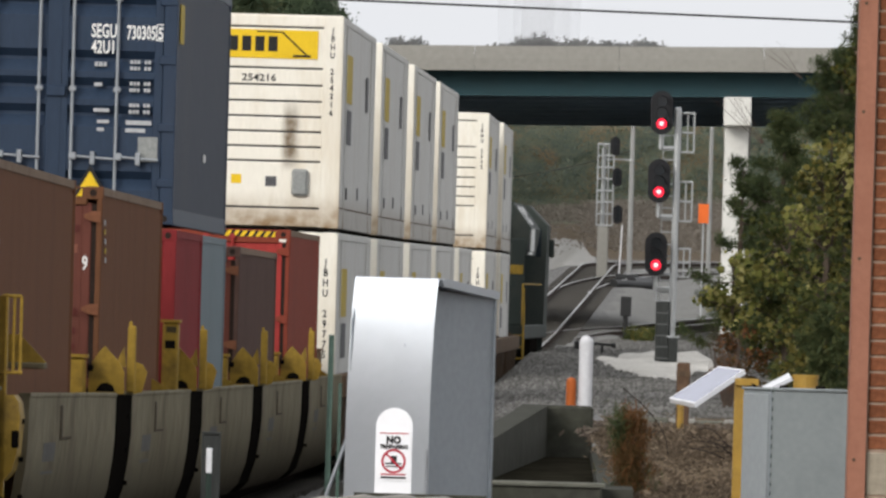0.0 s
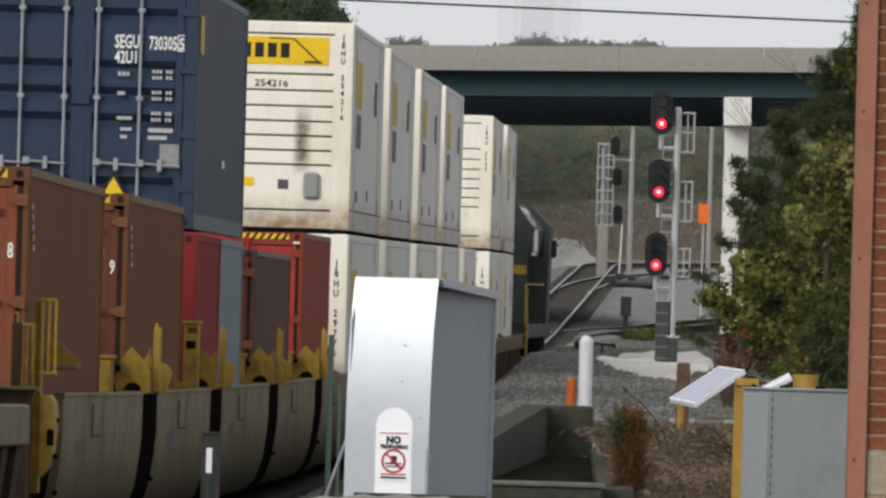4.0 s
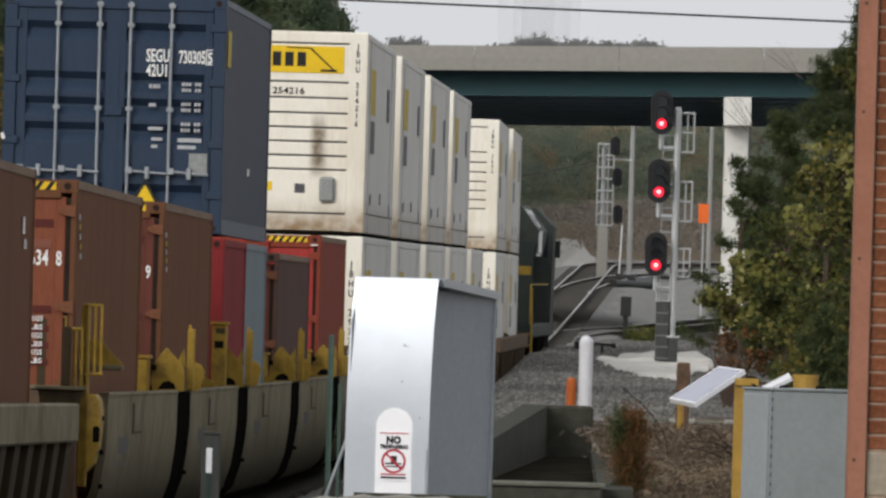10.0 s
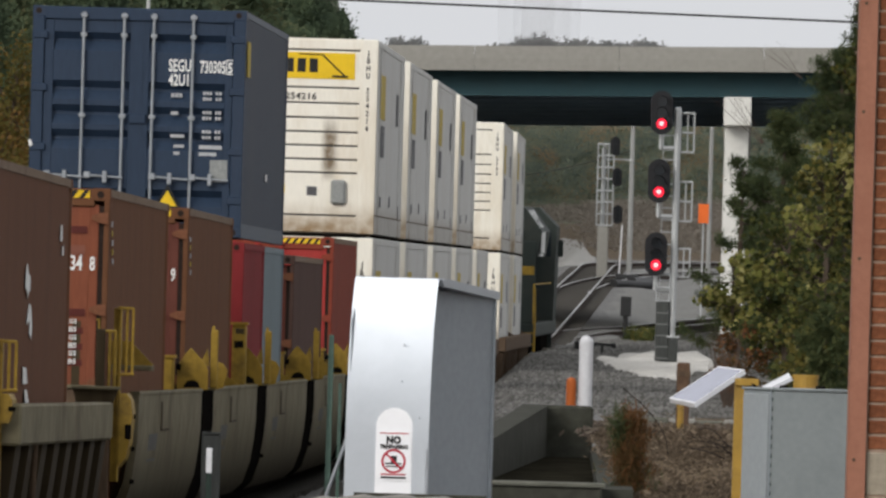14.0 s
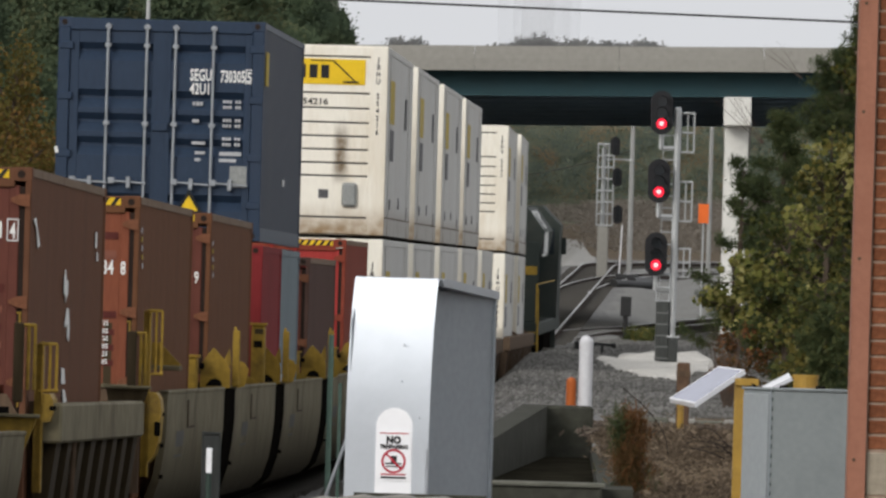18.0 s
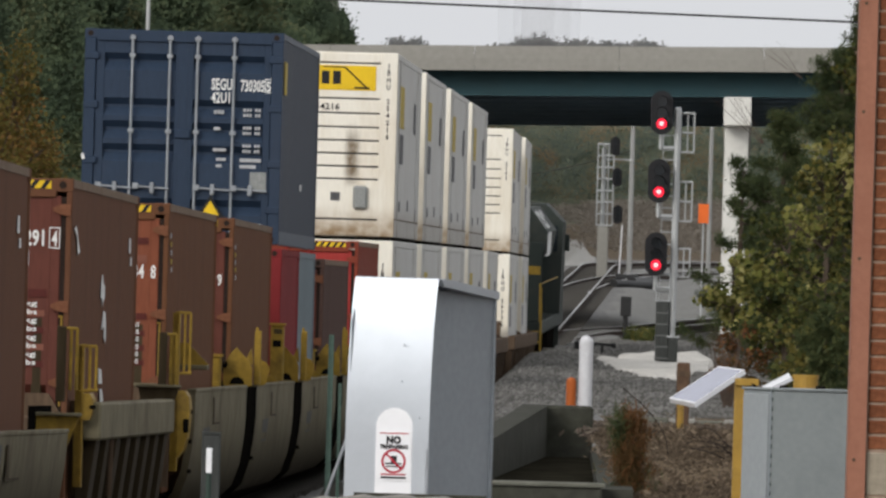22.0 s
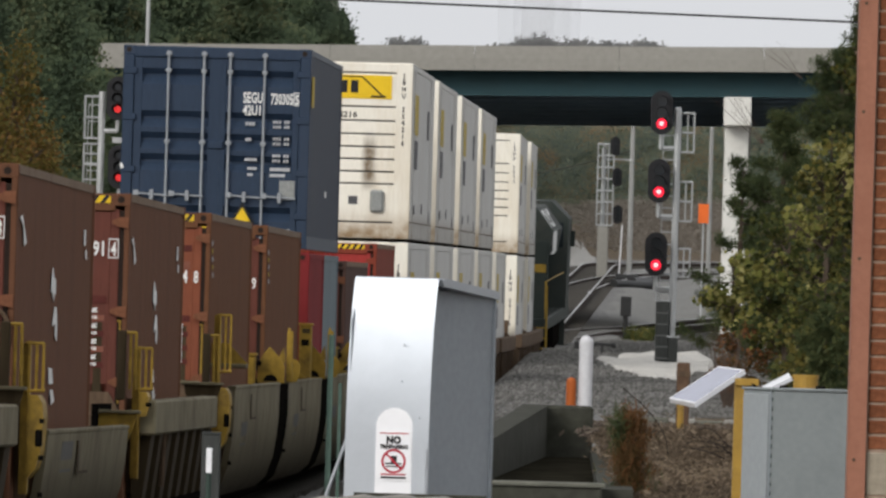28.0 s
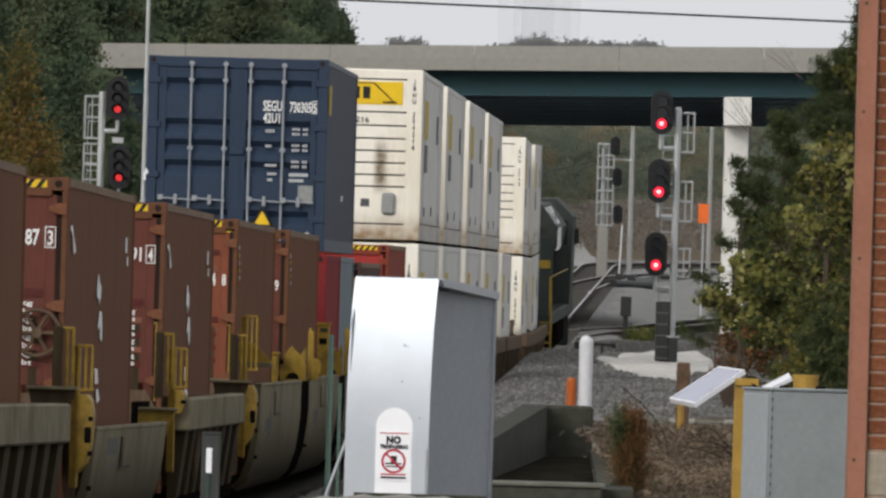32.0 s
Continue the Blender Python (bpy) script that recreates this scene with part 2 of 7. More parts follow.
RED_DIM = material("faint_red_lens", (0.9, 0.03, 0.03), 0.3, emit=0.8, bump=0, var=0)
RED_CORE = material("lit_red_lens_core", (1.0, 0.5, 0.5), 0.3, emit=2.0, bump=0, var=0)
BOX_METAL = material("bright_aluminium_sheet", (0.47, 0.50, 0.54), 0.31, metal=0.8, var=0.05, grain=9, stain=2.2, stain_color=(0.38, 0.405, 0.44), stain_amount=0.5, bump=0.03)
# Duller sheet whose colour is also lowered for the shade under the lid.
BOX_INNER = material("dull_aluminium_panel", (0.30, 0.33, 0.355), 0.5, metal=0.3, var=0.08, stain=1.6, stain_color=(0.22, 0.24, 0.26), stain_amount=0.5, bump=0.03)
POST_WHITE = material("white_plastic_post", (0.85, 0.85, 0.87), 0.35, var=0.03, bump=0.02)
POST_OFFWHITE = material("weathered_white_plastic", (0.58, 0.58, 0.6), 0.45, var=0.08, stain=3, bump=0.02)
SIGN_RED = material("red_sign_print", (0.45, 0.03, 0.05), 0.5, bump=0)
ORANGE = material("orange_plastic_post", (0.40, 0.10, 0.022), 0.5, var=0.15)
CABINET = material("grey_cabinet_paint", (0.25, 0.275, 0.28), 0.5, var=0.08, stain=2.0, bump=0.03)
CABINET_EDGE = material("grey_cabinet_door_paint", (0.30, 0.325, 0.335), 0.5, var=0.08, stain=2.0, bump=0.03)
POST_YELLOW = material("yellow_bollard_paint", (0.37, 0.225, 0.045), 0.55, var=0.2, grain=18, stain=5, stain_color=(0.17, 0.11, 0.04), stain_amount=0.65)
PANEL_FACE = material("solar_panel_face", (0.30, 0.31, 0.41), 0.25, var=0.06, bump=0)
PANEL_RIM = material("white_panel_frame", (0.8, 0.8, 0.82), 0.4, var=0.04)
BRICK = material("red_brown_brick", (0.185, 0.070, 0.035), 0.85, var=0.35, grain=40, vary=0.2)
MORTAR = material("pale_mortar", (0.30, 0.215, 0.16), 0.9, var=0.2)
BLOCK = material("grey_tan_block", (0.30, 0.26, 0.2), 0.9, var=0.2, vary=0.1)
COLUMN_RED = material("red_oxide_column_paint", (0.30, 0.132, 0.085), 0.6, var=0.1, stain=2.5, stain_color=(0.24, 0.095, 0.06), stain_amount=0.6)
GREEN_POST = material("dull_green_steel", (0.075, 0.115, 0.095), 0.65, var=0.2)
DARK_POST = material("dark_green_steel", (0.035, 0.055, 0.045), 0.6)
WOOD_POST = material("weathered_brown_timber", (0.12, 0.075, 0.05), 0.85, var=0.3)
POLE_GREY = material("weathered_pole_grey", (0.30, 0.30, 0.29), 0.75, var=0.15)
BARK = material("bark", (0.085, 0.065, 0.05), 0.9, var=0.3)
TWIG = material("bare_twigs", (0.10, 0.075, 0.06), 0.9, var=0.2)
WIRE = material("black_cable", (0.03, 0.03, 0.03), 0.6, bump=0)
ORANGE_SIGN = material("orange_work_sign", (0.75, 0.15, 0.03), 0.5, var=0.05, bump=0)
DARK_PIPE = material("black_pipe", (0.025, 0.025, 0.025), 0.5)

PINE = leaf_material("pine_needles", [(0.034, 0.049, 0.020), (0.054, 0.072, 0.029), (0.088, 0.099, 0.038)])
# Far pines, their greens lightened for distance haze.
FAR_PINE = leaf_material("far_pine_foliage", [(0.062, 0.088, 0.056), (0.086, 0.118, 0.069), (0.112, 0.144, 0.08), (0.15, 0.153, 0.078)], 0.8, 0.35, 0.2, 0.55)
ORANGE_LEAF = leaf_material("orange_brown_leaves", [(0.08, 0.075, 0.02), (0.13, 0.10, 0.025), (0.17, 0.095, 0.03)])
BUSH_LEAF = leaf_material("green_yellow_leaves", [(0.032, 0.043, 0.016), (0.053, 0.065, 0.020), (0.089, 0.089, 0.025), (0.155, 0.129, 0.034)])
YELLOW_LEAF = leaf_material("yellow_green_leaves", [(0.08, 0.093, 0.023), (0.133, 0.138, 0.034), (0.204, 0.187, 0.053), (0.30, 0.275, 0.107)])
DRY = leaf_material("dry_grass", [(0.06, 0.045, 0.032), (0.13, 0.098, 0.068), (0.24, 0.185, 0.13)], 0.9)
DEAD_PINE = leaf_material("dead_pine_needles", [(0.06, 0.055, 0.02), (0.12, 0.062, 0.026), (0.20, 0.088, 0.036)], 0.8)
# Wood beyond the bridge: distance haze is mixed into these pale leaf colours.
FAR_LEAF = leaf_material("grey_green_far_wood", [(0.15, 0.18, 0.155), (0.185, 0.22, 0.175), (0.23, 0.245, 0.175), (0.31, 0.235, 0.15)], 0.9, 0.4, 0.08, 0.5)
LITTER = leaf_material("brown_leaf_litter", [(0.10, 0.075, 0.06), (0.15, 0.12, 0.095), (0.23, 0.19, 0.15)], 0.9)
# Farthest treeline, with its mauve-grey haze in the leaf colour.
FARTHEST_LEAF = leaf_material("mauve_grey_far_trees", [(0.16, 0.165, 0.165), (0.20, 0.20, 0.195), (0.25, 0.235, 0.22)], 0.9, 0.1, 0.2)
TWIG_DARK = material("dark_wet_twigs", (0.03, 0.024, 0.02), 0.9, var=0.2)
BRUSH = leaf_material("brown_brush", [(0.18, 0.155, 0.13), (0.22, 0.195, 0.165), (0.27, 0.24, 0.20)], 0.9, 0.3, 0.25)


# ---- mesh helpers ----
def part(name, bm, mat, parent=None, label="", smooth=False):
    me = bpy.data.meshes.new(name)
    if smooth:
        for e in bm.edges:
            e.smooth = e.calc_face_angle(0.0) < radians(40)
    bm.to_mesh(me)
    bm.free()
    me.materials.append(mat)
    if smooth:
        for p in me.polygons:
            p.use_smooth = True
    ob = new(name, me)
    ob.parent = parent
    if label:
        tagged(ob, label)
    return ob


def again(ob, m, parent=None):
    """Another part on the same mesh."""
    o = new(ob.name.split(".")[0], ob.data)
    o.parent = parent or ob.parent
    o.matrix_basis = m
    return o


def put(bm, verts, m):
    if m is not None:
        bmesh.ops.transform(bm, matrix=m, verts=verts)
    return verts


def box(bm, x0, x1, y0, y1, z0, z1, bevel=0.0, m=None):
    g = bmesh.ops.create_cube(bm, size=1)["verts"]
    bmesh.ops.scale(bm, vec=(x1 - x0, y1 - y0, z1 - z0), verts=g)
    bmesh.ops.translate(bm, vec=((x0 + x1) / 2, (y0 + y1) / 2, (z0 + z1) / 2), verts=g)
    if bevel:
        edges = list({e for v in g for e in v.link_edges})
        r = bmesh.ops.bevel(bm, geom=edges, offset=bevel, segments=1, affect="EDGES")
        g = list({v for f in r["faces"] for v in f.verts} | {v for v in g if v.is_valid})
    return put(bm, g, m)


def tube(bm, a, b, r, r2=None, seg=8, caps=True):
    a, b = Vector(a), Vector(b)
    g = bmesh.ops.create_cone(bm, cap_ends=caps, segments=seg, radius1=r, radius2=r if r2 is None else r2, depth=(b - a).length)["verts"]
    q = (b - a).to_track_quat("Z", "Y").to_matrix().to_4x4()
    return put(bm, g, Matrix.Translation((a + b) / 2) @ q)


def prism(bm, pts, d0, d1, axis="y"):
    """A polygon of 2D points drawn out along an axis (x: pts are y,z; y: pts are x,z; z: pts are x,y)."""
    def at(p, d):
        return {"x": (d, p[0], p[1]), "y": (p[0], d, p[1]), "z": (p[0], p[1], d)}[axis]
    a = [bm.verts.new(at(p, d0)) for p in pts]
    b = [bm.verts.new(at(p, d1)) for p in pts]
    n = len(pts)
    fs = [bm.faces.new(a), bm.faces.new(b[::-1])]
    fs += [bm.faces.new((a[i], b[i], b[(i + 1) % n], a[(i + 1) % n])) for i in range(n)]
    bmesh.ops.recalc_face_normals(bm, faces=fs)
    return a + b


def B(*args, **kw):
    bm = bmesh.new()
    box(bm, *args, **kw)
    return bm


def T(*args, **kw):
    bm = bmesh.new()
    tube(bm, *args, **kw)
    return bm


def PR(*args, **kw):
    bm = bmesh.new()
    prism(bm, *args, **kw)
    return bm


def thing(name, label, category, group="", kind="", m=None):
    ob = new(name)
    ob.empty_display_size = 0.2
    tagged(ob, label, category, group, kind)
    if m is not None:
        ob.matrix_basis = m
    return ob


def raw_mesh(name, verts, faces, mat, parent=None, label=""):
    me = bpy.data.meshes.new(name)
    me.from_pydata(verts, [], faces)
    me.materials.append(mat)
    ob = new(name, me)
    ob.parent = parent
    if label:
        tagged(ob, label)
    return ob


GLYPHS = {}


def lettering(text, size, parent, m, mat=None, name="lettering", tight=0.85, vertical=False, width=0.0, bold=0.022):
    """Flat lettering as a mesh, in its own x-y plane, left end at the origin."""
    key = (text, vertical, bold)
    if key not in GLYPHS:
        cu = bpy.data.curves.new("glyphs", "FONT")
        cu.body, cu.size, cu.resolution_u = ("\n".join(text) if vertical else text), 1.0, 2
        cu.align_x = "CENTER" if vertical else "LEFT"
        cu.offset = bold
        tmp = new("glyphs", cu)
        bpy.context.view_layer.update()
        GLYPHS[key] = bpy.data.meshes.new_from_object(tmp.evaluated_get(bpy.context.evaluated_depsgraph_get()))
        bpy.data.objects.remove(tmp)
    me = GLYPHS[key].copy()
    if width and len(me.vertices):
        xs = [v.co.x for v in me.vertices]
        me.transform(Matrix.Translation((-min(xs), 0, 0)))
        tight = width / size / (max(xs) - min(xs))
    me.transform(Matrix.Diagonal((size * tight, size, 1, 1)))
    me.materials.clear()
    me.materials.append(mat or WHITE_PAINT)
    ob = new(name, me)
    ob.parent = parent
    ob.matrix_basis = m
    return ob


REAR = Matrix.Rotation(radians(90), 4, "X")  # lettering stood up, facing the rear (-y)


def rear_at(x, y, z):
    return Matrix.Translation((x, y, z)) @ REAR


# ---- ground ----
def ground_z(x, y):
    base = rail_z(y) - 0.24
    d = x - line_x(y)
    plateau = max(1.3 - 0.36 * (1 - ease(82, 104, y)), base)
    foot = 6.2 - ease(100, 170, y) * 2.1 - 0.0142 * max(0.0, y - 170)
    foot = max(2.0, min(6.2, foot))
    plateau = max(1.3 if y > 104 else plateau, base - 0.42 * ease(2.2, 4.0, d) * ease(400, 430, y) * (1 - ease(530, 640, y))) if y > 200 else plateau
    if d >= 0:
        z = base + (plateau - base) * ease(1.7, foot, d)
    else:
        z = base - 0.5 * ease(1.7, 3.0, -d) + 0.10 * max(0.0, -d - 9.0)
    z = min(z, base + 14)
    # wooded hills that close the view
    side = ease(6.0, 9.5, -x * 900 / max(y, 300.0))
    z += 1.4 * ease(700, 790, y) + 6.5 * ease(858, 890, y) * (1 - 0.55 * ease(1300, 2500, y)) + 17.0 * ease(570, 760, y) * side
    z += 0.013 * max(0.0, min(y, 880) - 655)
    if 86 < y < 113.2 and -0.02 + 0.0346 * (y - 86) < x < 1.13 + 0.0092 * (y - 86):
        return 0.95
    z -= 0.42 * math.exp(-((x - 4.95) / 1.3) ** 2 - ((y - 292) / 45) ** 2)
    if abs(d) > 2.2:
        z += 0.05 * noise.noise(Vector((x * 0.35, y * 0.08, 0))) * ease(2.2, 4, abs(d))
    return z


def gravel_material():
    m = bpy.data.materials.new("grey_gravel")
    m.use_nodes = True
    n, l = m.node_tree.nodes, m.node_tree.links
    b = n["Principled BSDF"]
    b.inputs["Roughness"].default_value = 0.9
    co, vo, no, r = (n.new(k) for k in ("ShaderNodeTexCoord", "ShaderNodeTexVoronoi", "ShaderNodeTexNoise", "ShaderNodeValToRGB"))
    vo.inputs["Scale"].default_value, no.inputs["Scale"].default_value, no.inputs["Detail"].default_value = 14, 0.9, 6
    l.new(co.outputs["Object"], vo.inputs["Vector"])
    l.new(co.outputs["Object"], no.inputs["Vector"])
    mix = n.new("ShaderNodeMix")
    mix.inputs[0].default_value = 0.55
    bw = n.new("ShaderNodeRGBToBW")
    l.new(vo.outputs["Color"], bw.inputs[0])
    l.new(bw.outputs[0], mix.inputs[2])
    l.new(no.outputs[0], mix.inputs[3])
    e = r.color_ramp.elements
    e[0].position, e[1].position = 0.28, 0.75
    e[0].color, e[1].color = (0.06, 0.056, 0.052, 1), (0.24, 0.235, 0.225, 1)
    l.new(mix.outputs[0], r.inputs[0])
    l.new(r.outputs[0], b.inputs["Base Color"])
    bp = n.new("ShaderNodeBump")
    bp.inputs["Strength"].default_value, bp.inputs["Distance"].default_value = 0.8, 0.05
    l.new(vo.outputs["Distance"], bp.inputs["Height"])
    l.new(bp.outputs[0], b.inputs["Normal"])
    return m


GRAVEL = gravel_material()
SOIL = material("weedy_brown_soil", (0.13, 0.10, 0.07), 0.95, var=0.4, grain=6, stain=0.8, stain_color=(0.07, 0.06, 0.035), stain_amount=0.6, bump=0.6)
WOODLAND = material("woodland_floor", (0.15, 0.165, 0.115), 0.95, var=0.35, grain=0.5, stain=0.12, stain_color=(0.15, 0.12, 0.075), stain_amount=0.7)
GRAVEL_PALE = material("pale_track_gravel", (0.34, 0.33, 0.31), 0.95, var=0.25, grain=3, stain=0.5, bump=0.4)
# Ballast close to the train: its shadow and some dirt painted as darker stone.
GRAVEL_SHADED = material("oily_brown_ballast", (0.085, 0.078, 0.066), 0.9, var=0.45, grain=12, stain=0.9, stain_color=(0.04, 0.034, 0.026), stain_amount=0.7, bump=0.7)
GRAVEL_FAR = material("clean_grey_crushed_stone", (0.225, 0.222, 0.21), 0.95, var=0.35, grain=5, stain=0.6, stain_color=(0.15, 0.142, 0.128), stain_amount=0.6, bump=0.5)
PALE_SAND = material("pale_crushed_stone", (0.60, 0.575, 0.53), 0.95, var=0.35, grain=4, stain=0.9, stain_color=(0.24, 0.23, 0.21), stain_amount=0.75, bump=0.6)


def build_ground():
    xs = sorted([-0.3 + 0.08 * i for i in range(20)] + [-3000, -800, -300, -120, -60, -40, -30, -24] + [-20 + 0.5 * i for i in range(101) if not 38 < i < 43] + [33, 38, 46, 60, 90, 200, 700, 3000])
    ys = [-400, -100, -30, 0, 15] + [25 + 2.5 * i for i in range(290)] + [770, 800, 850, 900, 1000, 1150, 1400, 2000, 3200, 4800]
    verts = [(x, y, ground_z(x, y)) for y in ys for x in xs]
    w = len(xs)
    faces = [(j * w + i, j * w + i + 1, (j + 1) * w + i + 1, (j + 1) * w + i) for j in range(len(ys) - 1) for i in range(w - 1)]
    g = raw_mesh("ground", verts, faces, GRAVEL)
    g.data.materials.append(SOIL)
    g.data.materials.append(WOODLAND)
    g.data.materials.append(GRAVEL_FAR)
    g.data.materials.append(GRAVEL_SHADED)
    tagged(g, "grey gravel railway ground with brown weedy soil beside it", "ground", kind="structure")
    slots = []
    for f in faces:
        v = verts[f[0]]
        jitter = 3.0 * noise.noise(Vector((v[0] * 0.6, v[1] * 0.15, 4)))
        d = v[0] - line_x(v[1])
        weedy = (v[1] < 128 + 4 * jitter and v[0] > 1.35 + 0.1 * jitter) or d < -4 or v[1] > 690 + 8 * jitter or d > 24 + 3 * jitter
        slots.append(2 if v[1] > 775 or (v[1] > 560 and d < -8) else 1 if weedy else 4 if 1.2 < d < 3.0 + 0.12 * jitter and v[1] < 330 else 3 if v[1] > 330 + 10 * jitter and d > 1.6 else 0)
    g.data.polygons.foreach_set("material_index", slots)
    for p in g.data.polygons:
        p.use_smooth = True


build_ground()


# ---- tracks ----
def sweep(name, path, profile, mat, parent, label=""):
    """A closed profile (sideways, up) drawn along a path of points."""
    verts, faces, n = [], [], len(profile)
    for i, p in enumerate(path):
        t = (path[min(i + 1, len(path) - 1)] - path[max(i - 1, 0)]).normalized()
        s = t.cross(Vector((0, 0, 1))).normalized()
        verts += [p + s * a + Vector((0, 0, b)) for a, b in profile]
    for i in range(len(path) - 1):
        for k in range(n):
            faces.append((i * n + k, i * n + (k + 1) % n, (i + 1) * n + (k + 1) % n, (i + 1) * n + k))
    faces += [tuple(range(n)), tuple(range((len(path) - 1) * n, len(path) * n))[::-1]]
    return raw_mesh(name, verts, faces, mat, parent, label)


WEB = [(-0.07, -0.17), (0.07, -0.17), (0.07, -0.155), (0.012, -0.14), (0.012, -0.035), (-0.012, -0.035), (-0.012, -0.14), (-0.07, -0.155)]
HEAD = [(-0.036, -0.035), (0.036, -0.035), (0.036, -0.006), (0.028, 0), (-0.028, 0), (-0.036, -0.006)]


def track(name, label, path):
    t = tagged(new(name), label, "railway track", kind="structure")
    for s in (-0.7535, 0.7535):
        side = []
        for i, p in enumerate(path):
            d = (path[min(i + 1, len(path) - 1)] - path[max(i - 1, 0)]).normalized()
            side.append(p + d.cross(Vector((0, 0, 1))).normalized() * s)
        r = sweep("rail", side, HEAD, RAIL_TOP, t)
        sweep("rail_web", side, WEB, RAIL_WEB, r)
    verts, faces, run = [], [], 0.0
    for a, b in zip(path, path[1:]):
        step = (b - a).length
        d = (b - a).normalized()
        s = d.cross(Vector((0, 0, 1))).normalized()
        while run < step:
            c = a + d * run + s * random.uniform(-0.04, 0.04)
            k = len(verts)
            for z in (-0.34, -0.175):
                for u, v in ((-1, -1), (1, -1), (1, 1), (-1, 1)):
                    verts.append(c + s * 1.3 * u + d * 0.115 * v + Vector((0, 0, z)))
            faces += [(k + 4, k + 5, k + 6, k + 7), (k, k + 1, k + 5, k + 4), (k + 1, k + 2, k + 6, k + 5), (k + 2, k + 3, k + 7, k + 6), (k + 3, k, k + 4, k + 7)]
            run += 0.56
        run -= step
    tagged(raw_mesh("crossties", verts, faces, TIE, t), kind="stuff")
    return t


def bend(points, n=24):
    """A smooth path through a few points."""
    out = []
    for i in range(len(points) - 1):
        p = [Vector(points[max(0, min(len(points) - 1, i + k))]) for k in (-1, 0, 1, 2)]
        for j in range(n):
            u = j / n
            out.append(0.5 * (2 * p[1] + (p[2] - p[0]) * u + (2 * p[0] - 5 * p[1] + 4 * p[2] - p[3]) * u * u + (3 * p[1] - p[0] - 3 * p[2] + p[3]) * u ** 3))
    return out + [Vector(points[-1])]


main = [Vector((line_x(y), y, rail_z(y))) for y in range(20, 636, 5)]
head = radians(90) - 0.0213
for i in range(40):
    head -= radians(2.0)
    q = main[-1] + Vector((math.cos(head), math.sin(head), 0)) * 3.5
    q.z = ground_z(q.x, q.y) + 0.26
    main.append(q)
track("main_track", "main line track with worn steel rails on dark timber ties", main)
track("branch_track", "curved branch track with dark rails leaving the main line",
      bend([(3.57, 432.00, 1.34), (4.82, 445.00, 1.55), (7.12, 462.00, 1.73), (9.83, 482.00, 2.00), (13.45, 505.00, 2.28), (20.67, 540.00, 2.71)]))

track("siding_track", "dark siding track curving away beyond the switch",
      bend([(4.49, 530.00, 2.58), (5.78, 560.00, 3.19), (7.43, 590.00, 3.62), (9.62, 612.00, 3.90), (13.78, 640.00, 4.21), (19.71, 660.00, 4.49)]))

# ballast shoulder under the branch track
def branch_bed():
    path = bend([(3.57, 432.00, 1.34), (4.82, 445.00, 1.55), (7.12, 462.00, 1.73), (9.83, 482.00, 2.00), (13.45, 505.00, 2.28), (20.67, 540.00, 2.71)], 8)
    o = sweep("ballast_bed", path, [(-3.2, -1.1), (3.2, -1.1), (1.7, -0.24), (-1.7, -0.24)], GRAVEL, None)
    tagged(o, "grey crushed stone bed under the branch track", "ballast", kind="structure")


branch_bed()


# ---- road bridge ----
BR_Y, BR_X0, BR_Z0 = 450.0, 3.9, 9.33


